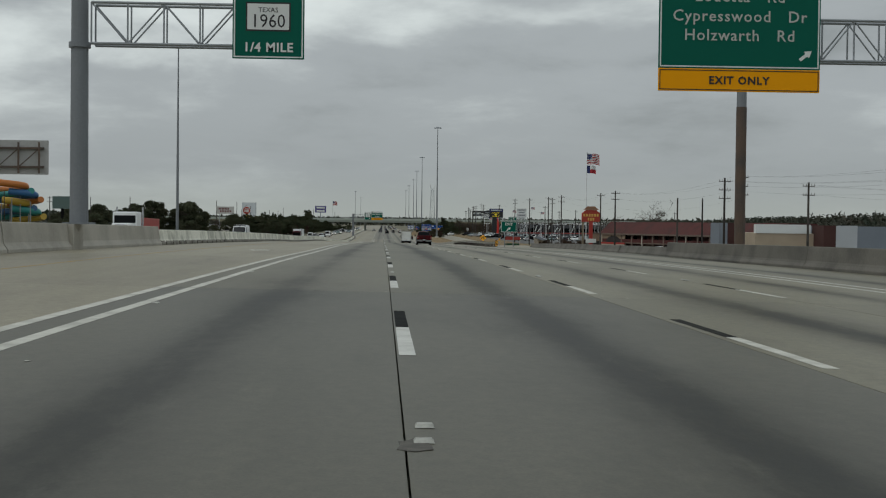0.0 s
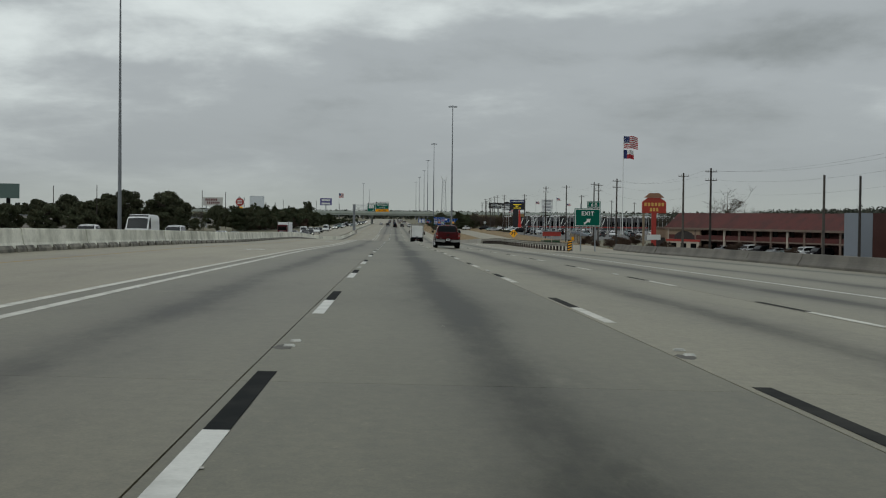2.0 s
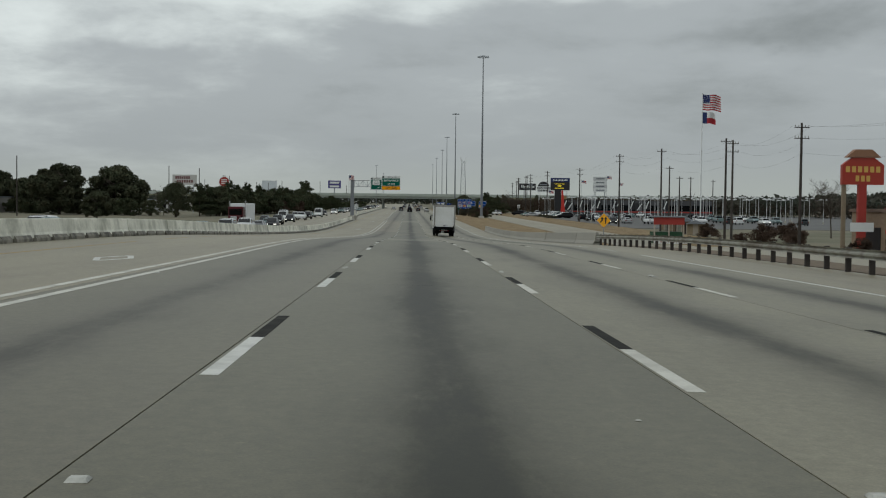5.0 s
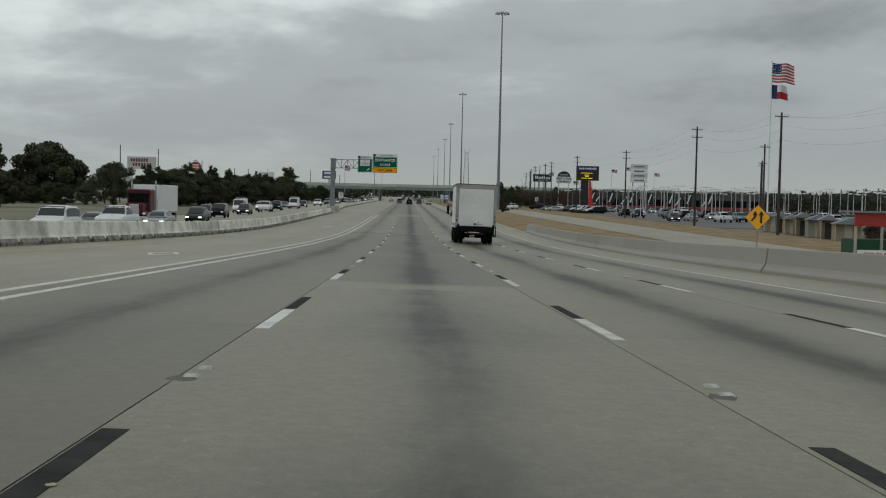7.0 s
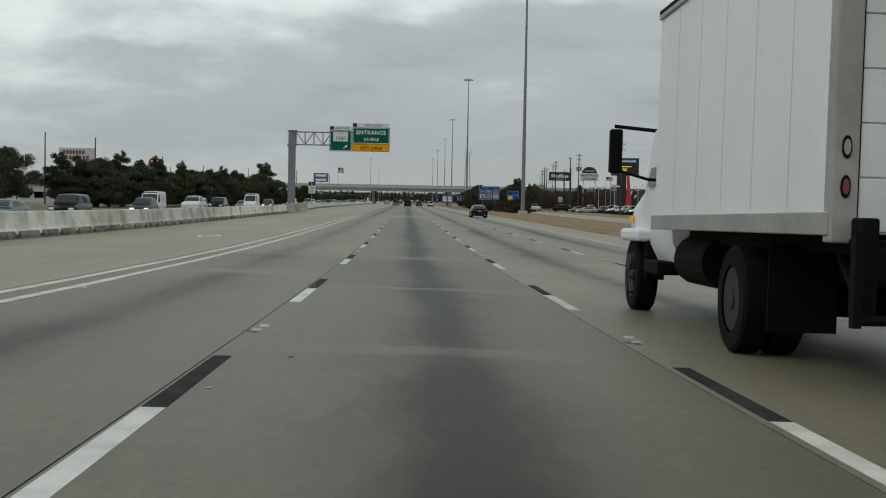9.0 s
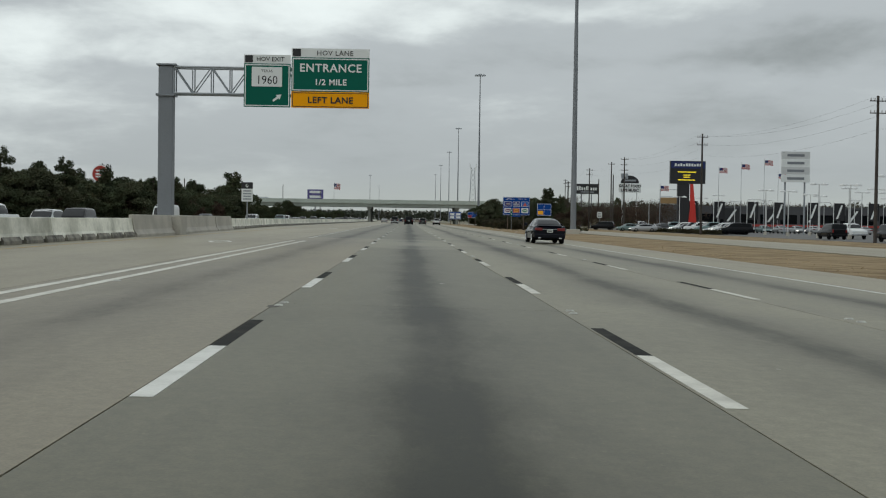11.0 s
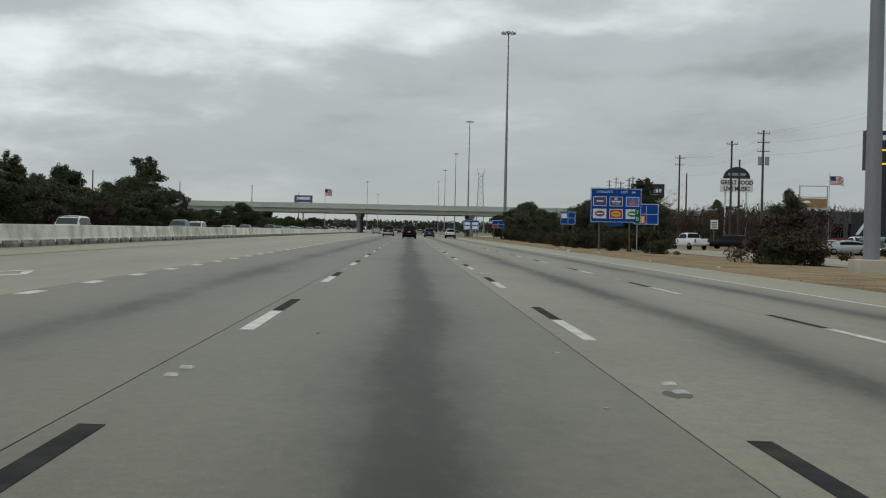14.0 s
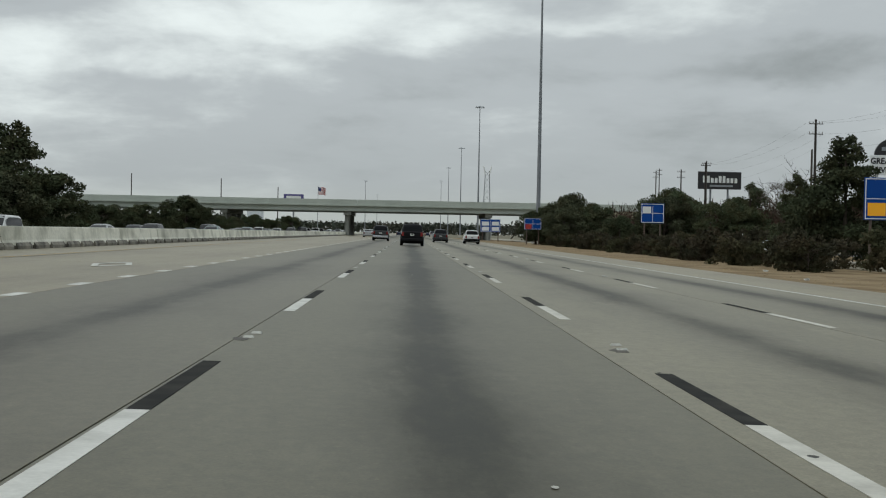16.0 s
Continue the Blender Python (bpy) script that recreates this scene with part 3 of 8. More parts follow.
def button(x, y, w=0.11):
    bm = B()
    z = rz(x, y)
    a = [bm.verts.new((x + sx * w / 2, y + sy * 0.055, z + 0.002)) for sx, sy in ((-1, -1), (1, -1), (1, 1), (-1, 1))]
    b = [bm.verts.new((x + sx * w / 2 * 0.75, y + sy * 0.03, z + 0.02)) for sx, sy in ((-1, -1), (1, -1), (1, 1), (-1, 1))]
    bm.faces.new(b)
    for i in range(4):
        bm.faces.new((a[i], a[(i + 1) % 4], b[(i + 1) % 4], b[i]))
    return part("lane_marker", bm, MARKER, road)


rs = random.Random(15)
TARPAD = material("tar_smear", (0.075, 0.07, 0.06), 0.8, vary=0.25, scale=14, tint=(0.12, 0.113, 0.095))


def tar_smear(x, y):
    """A ragged dark pad of bitumen left round a marker."""
    bm = B()
    ring = [bm.verts.new((x + (0.06 + 0.05 * rs.random()) * math.cos(a), y + (0.14 + 0.13 * rs.random()) * math.sin(a), rz(x, y) + 0.0015)) for a in (i * math.pi / 6 for i in range(12))]
    f = bm.faces.new(ring)
    for v in bmesh.ops.extrude_face_region(bm, geom=[f])["geom"]:
        if isinstance(v, bmesh.types.BMVert):
            v.co.z += 0.0015
    part("tar_smear", bm, TARPAD, road)


# loose dirt washed up at the gore
DIRT = material("loose_dirt", (0.16, 0.12, 0.08), 0.95, vary=0.2, scale=2.5, fine=18, bump=0.4, tint=(0.09, 0.07, 0.05))
for x, y, a_, b_ in ((13.6, 161.5, 0.7, 3.2), (14.3, 165.5, 0.6, 2.6), (15.1, 169.5, 0.8, 2.2), (15.6, 176, 0.5, 4.0)):
    bm = B()
    ring = [bm.verts.new((x + a_ * (0.7 + 0.5 * rs.random()) * math.cos(i * math.pi / 9), y + b_ * (0.7 + 0.5 * rs.random()) * math.sin(i * math.pi / 9), rz(x, y + b_ * math.sin(i * math.pi / 9)) + 0.004)) for i in range(18)]
    mid_ = bm.verts.new((x, y, rz(x, y) + 0.035))
    for i in range(18):
        bm.faces.new((ring[i], ring[(i + 1) % 18], mid_))
    part("dirt_patch", bm, DIRT, road)
for k in range(-1, 52, 2):
    y = FIRST + CYCLE * k + 5.35
    for n, x in enumerate((line_a(y), line_b(y) + 0.02, 7.38)):
        button(x + 0.02, y)
        button(x, y - 0.5)
        if rs.random() < 0.6:
            tar_smear(x - 0.05, y - 0.62)
for k in range(0, 60):
    button(buf(12 * k - 30) + 0.15, 12 * k - 30) if 12 * k - 30 < 446 else None

# small scuffs, spalls and stains that lie on the slabs
rng = random.Random(4)
SPALL = material("pale_spall", (0.44, 0.43, 0.39), 0.9, vary=0.2, scale=6, tint=(0.3, 0.28, 0.24))
DARKSPOT = material("tar_spot", (0.08, 0.078, 0.072), 0.85, vary=0.2, scale=6)
SANDY = material("sandy_spall", (0.33, 0.295, 0.21), 0.9, vary=0.2, scale=6)
for n in range(170):
    y = rng.uniform(4, 640)
    x = rng.choice((rng.uniform(-3, 10), rng.gauss(0.3, 0.4), rng.gauss(3.9, 0.5), rng.uniform(0.3, 3.3)))
    r = rng.uniform(0.012, 0.034) * (1.6 if rng.random() < 0.15 else 1)
    m = 7
    ring = [(x + r * math.cos(2 * math.pi * i / m) * rng.uniform(0.6, 1.3), y + 1.7 * r * math.sin(2 * math.pi * i / m) * rng.uniform(0.6, 1.3)) for i in range(m)]
    bm = B()
    f = bm.faces.new([bm.verts.new((px, py, rz(px, py) + 0.0045)) for px, py in ring])
    up_ = bmesh.ops.extrude_face_region(bm, geom=[f])
    for v in up_["geom"]:
        if isinstance(v, bmesh.types.BMVert):
            v.co.z += 0.001
    part("road_spall", bm, rng.choice((SPALL, SPALL, DARKSPOT, SANDY)), road)

# ---- concrete barriers ----
UNIT = 9.14


def barrier_unit(name, label, group, height=0.82, slots=True, length=UNIT, mat=None):
    t = thing(name, label, "barrier", group)
    h = height
    side = [(-0.21, 0.12), (-0.21, 0.215), (-0.16, 0.32), (-0.085, h - 0.02), (-0.065, h), (0.065, h), (0.085, h - 0.02), (0.16, 0.32), (0.21, 0.215), (0.21, 0.12)]
    part("body", prism(B(), side, 0.02, length - 0.02), mat or BARRIER, t)
    cuts = [0.02, 1.0, 1.45, 3.2, 3.65, 5.4, 5.85, 7.7, 8.15, length - 0.02] if slots else [0.02, length - 0.02]
    bm = B()
    for a, b in zip(cuts[::2], cuts[1::2]):
        prism(bm, [(-0.302, -0.03), (0.302, -0.03), (0.302, 0.1), (0.215, 0.225), (-0.215, 0.225), (-0.302, 0.1)], a, b)
    part("stained_base" if slots else "foot", bm, BARRIERFOOT if slots else (mat or BARRIER), t)
    return t


def along(proto, line, y0, y1, length, first=None, dz=0.0):
    y = y0
    while y < y1:
        a, b = Vector((line(y), y, rz(line(y), y) + dz)), Vector((line(y + length), y + length, rz(line(y + length), y + length) + dz))
        d = b - a
        m = Matrix.Translation(a + Vector((rngb.uniform(-0.03, 0.03), 0, 0))) @ Euler((math.asin(d.z / d.length), 0, math.atan2(-d.x, d.y))).to_matrix().to_4x4()
        if first:
            proto.matrix_world, first = m, None
        else:
            copy_thing(proto, m)
        y += length


rngb = random.Random(9)
low = barrier_unit("concrete_barrier", "stained portable concrete barrier with drain slots along its foot", "median barrier units")
along(low, bar_l, 68, 436, UNIT, True)
along(low, bar_l, 472, 960, UNIT)
tall = barrier_unit("bridge_parapet", "smooth pale concrete parapet along the freeway median", "median parapets", 0.98, False, UNIT, PARAPET)
along(tall, bar_l, -60, 66, UNIT, True)
along(tall, bar_l, 437, 470, UNIT)
outer = barrier_unit("outer_barrier", "dark weathered concrete parapet beside the exit lane", "outer parapets", 0.88, False, UNIT, OLDCONC)
along(outer, bar_r, -60, 74, UNIT, True)
outer_low = barrier_unit("low_parapet", "low dark weathered concrete parapet beside the exit lane", "outer parapets", 0.56, False, UNIT, OLDCONC)
along(outer_low, bar_r, 77, 186, UNIT, True)
ramp_wall = barrier_unit("ramp_barrier", "pale concrete barrier beside the shoulder", "shoulder barrier units", 0.86, False, UNIT, RAMPCONC)
along(ramp_wall, rail_r, 258, 366, UNIT, True)

# ---- guard rail at the exit gore ----
guard = thing("guard_rail", "weathered steel guard rail on short posts at the exit gore", "guard rail")
for y0 in np.arange(169, 256, 7.6):
    bm = B()
    a = Vector((rail_r(y0), y0, rz(rail_r(y0), y0)))
    b = Vector((rail_r(y0 + 7.62), y0 + 7.62, rz(rail_r(y0 + 7.62), y0 + 7.62)))
    wave = [(-0.09, 0.42), (-0.02, 0.47), (-0.09, 0.53), (-0.09, 0.58), (-0.02, 0.64), (-0.09, 0.70), (-0.075, 0.70), (-0.005, 0.64), (-0.075, 0.58), (-0.075, 0.53), (-0.005, 0.47), (-0.075, 0.42)]
    r0 = [bm.verts.new(a + Vector((x, 0, z))) for x, z in wave]
    r1 = [bm.verts.new(b + Vector((x, 0, z))) for x, z in wave]
    for i in range(len(wave)):
        bm.faces.new((r0[i], r0[(i + 1) % len(wave)], r1[(i + 1) % len(wave)], r1[i]))
    part("rail", bm, RAILSTEEL, guard)
for y in np.arange(169.4, 262, 1.9):
    x = rail_r(y)
    part("post", box(B(), x - 0.0, x + 0.15, y - 0.055, y + 0.055, rz(x, y) - 0.05, rz(x, y) + 0.72), WOODPOLE, guard)
x, y = rail_r(168), 168.2
marker = thing("gore_marker", "orange and black striped end panel of the guard rail", "marker")
part("panel", box(B(), x - 0.14, x + 0.2, y - 0.04, y + 0.0, rz(x, y) + 0.1, rz(x, y) + 0.95), SIGNBLACK, marker)
for i in range(4):
    z = rz(x, y) + 0.12 + 0.2 * i
    bm = B()
    prism(bm, [(x - 0.13, z + 0.0), (x + 0.19, z + 0.1), (x + 0.19, z + 0.19), (x - 0.13, z + 0.09)], y - 0.05, y - 0.041)
    part("stripe", bm, ORANGE, marker)
part("post", box(B(), x - 0.05, x + 0.05, y + 0.0, y + 0.08, rz(x, y) - 0.1, rz(x, y) + 0.9), WOODPOLE, marker)

# ---- high lighting masts ----


def high_mast(x, y, top):
    base = land(x, y)
    t = thing("high_mast_light", "tall tapered grey steel lighting mast with a ring of lamps", "light mast", "lighting masts", pose(x, y, base))
    h = top - base
    bm = B()
    rod(bm, (0, 0, 0.7), (0, 0, h * 0.55), 0.38, 0.25, 16)
    rod(bm, (0, 0, h * 0.55), (0, 0, h - 0.6), 0.235, 0.13, 14)
    part("pole", bm, MASTGREY, t)
    bm = box(B(), -0.8, 0.8, -0.8, 0.8, -0.6, 0.72, 0.05)
    part("footing", bm, PARAPET, t)
    bm = B()
    bmesh.ops.create_cone(bm, cap_ends=True, segments=14, radius1=0.5, radius2=0.35, depth=0.5, matrix=Matrix.Translation((0, 0, h - 0.35)))
    for i in range(12):
        a = i * math.pi / 6
        rod(bm, (0.3 * math.cos(a), 0.3 * math.sin(a), h - 0.45), (1.35 * math.cos(a), 1.35 * math.sin(a), h - 0.5), 0.04, None, 5)
    part("ring", bm, MASTGREY, t)
    for i in range(12):
        a = i * math.pi / 6
        bm = B()
        rod(bm, (1.45 * math.cos(a), 1.45 * math.sin(a), h - 0.75), (1.45 * math.cos(a), 1.45 * math.sin(a), h - 0.3), 0.3, 0.14, 8)
        part("lamp", bm, GALV, t)
    return t


for x, y, top in ((23, 543, 47.6), (23.25, 766, 46.2), (26.6, 1012, 47.8), (29.6, 1243, 48.5), (29.6, 1462, 49), (30, 1690, 49), (-48.6, 298, 47.2), (-37, 1650, 46), (-37, 2050, 46)):
    high_mast(x, y, top)

# ---- sign gantries ----


def truss(t, x0, x1, y, z0, z1, bay=1.25, r=0.055, dy=0.7):
    for yy in (y - dy / 2, y + dy / 2):
        for z in (z0, z1):
            part("chord", rod(B(), (x0, yy, z), (x1, yy, z), r), GALV, t)
    n = max(2, int(round(abs(x1 - x0) / bay)))
    for i in range(n + 1):
        x = x0 + (x1 - x0) * i / n
        for yy in (y - dy / 2, y + dy / 2):
            part("upright", rod(B(), (x, yy, z0), (x, yy, z1), r * 0.65, None, 6), GALV, t)
            if i < n:
                xn = x0 + (x1 - x0) * (i + 1) / n
                part("brace", rod(B(), (x, yy, z1 if i % 2 == 0 else z0), (xn, yy, z0 if i % 2 == 0 else z1), r * 0.6, None, 6), GALV, t)


def panel(t, x0, x1, z0, z1, y, mat, edge=SIGNWHITE, name="sign_panel", rim=0.05):
    """A sign panel that faces the traffic, with a pale border."""
    ob = part(name, box(B(), x0, x1, y, y + 0.05, z0, z1, 0.01), mat, t)
    if edge:
        i = 0.05
        for a, b, c, d in ((x0 + i, x1 - i, z1 - i - rim, z1 - i), (x0 + i, x1 - i, z0 + i, z0 + i + rim), (x0 + i, x0 + i + rim, z0 + i + rim, z1 - i - rim), (x1 - i - rim, x1 - i, z0 + i + rim, z1 - i - rim)):
            part("border", box(B(), a, b, y - 0.012, y + 0.0, c, d), edge, ob)
    return ob


def arrow(parent, x, y, z, size, mat):
    """An arrow that points up to the right."""
    bm = B()
    w, hd = 0.10 * size, 0.34 * size
    pts = [(-0.45 * size, -w), (0.08 * size, -w), (0.08 * size, -hd * 0.8), (0.5 * size, 0), (0.08 * size, hd * 0.8), (0.08 * size, w), (-0.45 * size, w)]
    c, s = math.cos(radians(38)), math.sin(radians(38))
    prism(bm, [(x + px * c - pz * s, z + px * s + pz * c) for px, pz in pts], y - 0.006, y - 0.002)
    part("arrow", bm, mat, parent, "white arrow")


Y1 = 49.0
g1 = thing("sign_gantry", "grey steel cantilever gantry over the median with a green route sign", "sign gantry", "sign gantries")
z0 = rz(-11.84, Y1) + 0.98
part("post", rod(B(), (-11.84, Y1 + 0.4, z0), (-11.84, Y1 + 0.4, 15.6), 0.35, 0.31, 20), MASTGREY, g1)
part("collar", rod(B(), (-11.84, Y1 + 0.4, 12.75), (-11.84, Y1 + 0.4, 12.95), 0.41, None, 20), MASTGREY, g1)
part("base_plate", box(B(), -12.35, -11.33, Y1 - 0.1, Y1 + 0.9, z0 - 0.02, z0 + 0.05), MASTGREY, g1)
part("pedestal", box(B(), -12.65, -11.86, Y1 - 0.35, Y1 + 1.2, z0 - 1.0, z0 - 0.02), PARAPET, g1)
truss(g1, -11.35, -5.9, Y1 + 0.5, 12.9, 14.45)
p = panel(g1, -6.02, -3.3, 12.4, 16.0, Y1, GREEN)
part("shield", box(B(), -5.52, -3.82, Y1 - 0.006, Y1 - 0.001, 13.45, 14.55, 0.0), SIGNBLACK, p)
part("plate", box(B(), -5.46, -3.88, Y1 - 0.022, Y1 - 0.006, 13.51, 14.49), SIGNWHITE, p)
lettering("TEXAS", 0.26, -4.67, Y1 - 0.024, 14.17, SIGNBLACK, p)
lettering("1960", 0.72, -4.67, Y1 - 0.024, 13.6, SIGNBLACK, p, squeeze=0.92)
lettering("1/4 MILE", 0.48, -4.66, Y1 - 0.014, 12.68, SIGNWHITE, p, space=1.1, bold=0.012)

g2 = thing("sign_gantry", "grey steel gantry with a green and yellow exit sign", "sign gantry", "sign gantries")
truss(g2, 13.0, 20.6, Y1 + 0.5, 12.72, 14.3)
part("post", rod(B(), (20.9, Y1 + 0.5, LOW), (20.9, Y1 + 0.5, 15.2), 0.40, 0.34, 20), MASTGREY, g2)
p = panel(g2, 10.34, 16.68, 12.33, 16.4, Y1, GREEN)
q = panel(g2, 10.34, 16.68, 11.45, 12.325, Y1, SIGNYELLOW, SIGNBLACK, "yellow_panel", 0.03)
lettering("EXIT ONLY", 0.42, 13.5, Y1 - 0.014, 11.74, SIGNBLACK, q, space=1.15, bold=0.012)
lettering("Holzwarth   Rd", 0.62, 13.5, Y1 - 0.014, 13.42, PALELETTER, p, space=1.12, bold=0.004)
lettering("Cypresswood   Dr", 0.62, 13.5, Y1 - 0.014, 14.16, PALELETTER, p, space=1.12, bold=0.004)
lettering("Louetta   Rd", 0.62, 13.5, Y1 - 0.014, 14.92, PALELETTER, p, space=1.12, bold=0.004)
arrow(p, 16.1, Y1, 12.88, 0.62, SIGNWHITE)

Y2 = 446.5
g3 = thing("sign_gantry", "grey steel cantilever gantry with two green express-lane signs", "sign gantry", "sign gantries")
z0 = rz(-10.9, Y2) + 1.0
part("post", box(B(), -11.25, -10.5, Y2 + 0.2, Y2 + 0.9, z0 - 0.15, 8.85, 0.05), MASTGREY, g3)
part("cap", box(B(), -11.35, -10.35, Y2 + 0.1, Y2 + 1.0, 8.85, 8.93), MASTGREY, g3)
part("flange", box(B(), -11.36, -10.4, Y2 + 0.1, Y2 + 1.0, 7.28, 7.40), MASTGREY, g3)
part("pedestal", box(B(), -11.75, -9.95, Y2 - 0.3, Y2 + 1.4, z0 - 1.1, z0 - 0.1), PARAPET, g3)
truss(g3, -10.45, -0.9, Y2 + 0.55, 7.42, 8.78, 0.95)
p = panel(g3, -6.85, -4.47, 6.77, 9.0, Y2, GREEN)
part("plate", box(B(), -6.45, -4.9, Y2 - 0.02, Y2 - 0.002, 7.82, 8.82), SIGNWHITE, p)
lettering("TEXAS", 0.2, -5.67, Y2 - 0.022, 8.55, SIGNBLACK, p)
lettering("1960", 0.62, -5.67, Y2 - 0.022, 7.95, SIGNBLACK, p, squeeze=0.9)
arrow(p, -5.15, Y2, 7.25, 0.58, SIGNWHITE)
p = panel(g3, -6.85, -4.47, 9.01, 9.45, Y2, SIGNWHITE, None, "header_panel")
lettering("HOV EXIT", 0.32, -5.5, Y2 - 0.014, 9.12, SIGNBLACK, p)
part("diamond_box", box(B(), -6.8, -6.4, Y2 - 0.014, Y2 - 0.002, 9.05, 9.41), SIGNBLACK, p)
p = panel(g3, -4.42, -0.43, 7.6, 9.35, Y2, GREEN)
lettering("ENTRANCE", 0.58, -2.42, Y2 - 0.014, 8.62, SIGNWHITE, p, space=1.1, bold=0.012)
lettering("1/2 MILE", 0.42, -2.42, Y2 - 0.014, 7.95, SIGNWHITE, p, space=1.1, bold=0.012)
p = panel(g3, -4.42, -0.43, 6.77, 7.595, Y2, SIGNYELLOW, SIGNBLACK, "yellow_panel", 0.03)
lettering("LEFT LANE", 0.45, -2.42, Y2 - 0.014, 7.02, SIGNBLACK, p, space=1.1, bold=0.012)
p = panel(g3, -4.42, -0.43, 9.36, 9.82, Y2, SIGNWHITE, None, "header_panel")
lettering("HOV LANE", 0.36, -2.2, Y2 - 0.014, 9.46, SIGNBLACK, p, space=1.1)
part("diamond_box", box(B(), -4.36, -3.95, Y2 - 0.014, Y2 - 0.002, 9.4, 9.78), SIGNBLACK, p)

# ---- overpass ----
YB = 838.0
bridge = tagged(new("overpass"), "pale green steel girder overpass on concrete bents", "bridge", kind="structure")
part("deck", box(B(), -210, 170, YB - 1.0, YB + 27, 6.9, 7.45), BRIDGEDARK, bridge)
for x0 in range(-210, 170, 20):
    part("parapet", box(B(), x0 + 0.03, x0 + 19.97, YB - 1.25, YB - 0.95, 7.1, 8.25), BRIDGE, bridge)
    part("ledge", box(B(), x0 + 0.02, x0 + 19.98, YB - 1.4, YB - 1.26, 6.8, 7.12), BRIDGE, bridge)
for yy in (YB - 0.6, YB + 5, YB + 11, YB + 17, YB + 23, YB + 26.5):
    bm = B()
    box(bm, -74, 46, yy - 0.05, yy + 0.05, 5.75, 6.9)
    box(bm, -74, 46, yy - 0.28, yy + 0.28, 5.68, 5.76)
    part("girder", bm, BRIDGE, bridge)
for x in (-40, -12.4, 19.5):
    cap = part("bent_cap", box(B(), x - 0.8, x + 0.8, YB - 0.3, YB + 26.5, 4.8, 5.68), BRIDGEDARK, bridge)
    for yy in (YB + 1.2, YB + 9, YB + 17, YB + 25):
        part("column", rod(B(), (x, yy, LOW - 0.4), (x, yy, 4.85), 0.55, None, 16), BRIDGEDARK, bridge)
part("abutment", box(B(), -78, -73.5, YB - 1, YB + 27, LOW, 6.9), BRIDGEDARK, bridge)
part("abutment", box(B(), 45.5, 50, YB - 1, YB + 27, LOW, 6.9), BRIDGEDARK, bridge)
for s, a, b in ((-1, -74, -200), (1, 46, 160)):
    bm = B()
    vv = [bm.verts.new(c) for c in ((a, YB - 1, 6.8), (a, YB + 27, 6.8), (b, YB + 27, 6.8), (b, YB - 1, 6.8), (a, YB - 14, LOW - 0.2), (b, YB - 14, LOW - 0.2), (a, YB + 40, LOW - 0.2), (b, YB + 40, LOW - 0.2))]
    for f in ((0, 1, 2, 3), (0, 3, 5, 4), (1, 6, 7, 2), (0, 4, 6, 1)):
        bm.faces.new([vv[i] for i in f])
    part("embankment", bm, GROUND, bridge)

# ---- vehicles ----


def paint(name, col, metal=0.25, rough=0.35):
    return material("car_paint_" + name, col, rough, metal, vary=0.04, scale=0.5, fine=60, coat=0.06, spec=0.16)


WHITE_P, SILVER_P, GREY_P = paint("white", (0.66, 0.67, 0.67), 0.0), paint("silver", (0.36, 0.37, 0.38), 0.5), paint("grey", (0.045, 0.047, 0.05), 0.2)
BLACK_P, RED_P, BLUE_P = paint("black", (0.005, 0.0055, 0.007), 0.0, 0.2), paint("red", (0.062, 0.002, 0.004), 0.0, 0.25), paint("blue", (0.015, 0.024, 0.05), 0.2)
TAN_P, TEAL_P = paint("tan", (0.30, 0.26, 0.20), 0.3), paint("teal", (0.16, 0.22, 0.22), 0.3)
NAVY_P = paint("navy", (0.005, 0.006, 0.011), 0.0, 0.14)


def loft(bm, sections, cap=True):
    rings = [[bm.verts.new(c) for c in s] for s in sections]
    n = len(rings[0])
    for a, b in zip(rings, rings[1:]):
        for i in range(n):
            bm.faces.new((a[i], a[(i + 1) % n], b[(i + 1) % n], b[i]))
    if cap:
        bm.faces.new(rings[0][::-1])
        bm.faces.new(rings[-1])
    bmesh.ops.recalc_face_normals(bm, faces=bm.faces[:])
    return bm


def hull_ring(y, zb, zt, hw, tuck=0.9):
    h = zt - zb
    half = [(hw * 0.86, zb), (hw * 0.97, zb + 0.12 * h), (hw, zb + 0.36 * h), (hw * 0.995, zb + 0.66 * h), (hw * 0.955, zb + 0.9 * h), (hw * tuck, zt)]
    return [(x, y, z) for x, z in half] + [(-x, y, z) for x, z in reversed(half)]


def smooth(ob, angle=35):
    me_ = ob.data
    me_.shade_smooth()
    me_.set_sharp_from_angle(angle=radians(angle))
    return ob


def pane(corners, inset, lift, mat, parent, name="window", thick=0.004):
    """A pane over the quad, inset from its edges and lifted off it."""
    c = [Vector(v) for v in corners]
    mid = sum(c, Vector()) / 4
    nrm = (c[1] - c[0]).cross(c[3] - c[0]).normalized()
    if nrm.dot(mid - Vector((0, mid.y * 0.55, 1.1))) < 0:
        nrm = -nrm
    bm = B()
    q = []
    for i in range(4):
        a, b, d = c[i], c[(i + 1) % 4], c[(i - 1) % 4]
        q.append(a + (b - a).normalized() * inset + (d - a).normalized() * inset)
    lo = [bm.verts.new(v + nrm * 0.001) for v in q]
    hi = [bm.verts.new(v + nrm * (lift + thick)) for v in q]
    bm.faces.new(hi)
    for i in range(4):
        bm.faces.new((lo[i], lo[(i + 1) % 4], hi[(i + 1) % 4], hi[i]))
    bmesh.ops.recalc_face_normals(bm, faces=bm.faces[:])
    return part(name, bm, mat, parent)


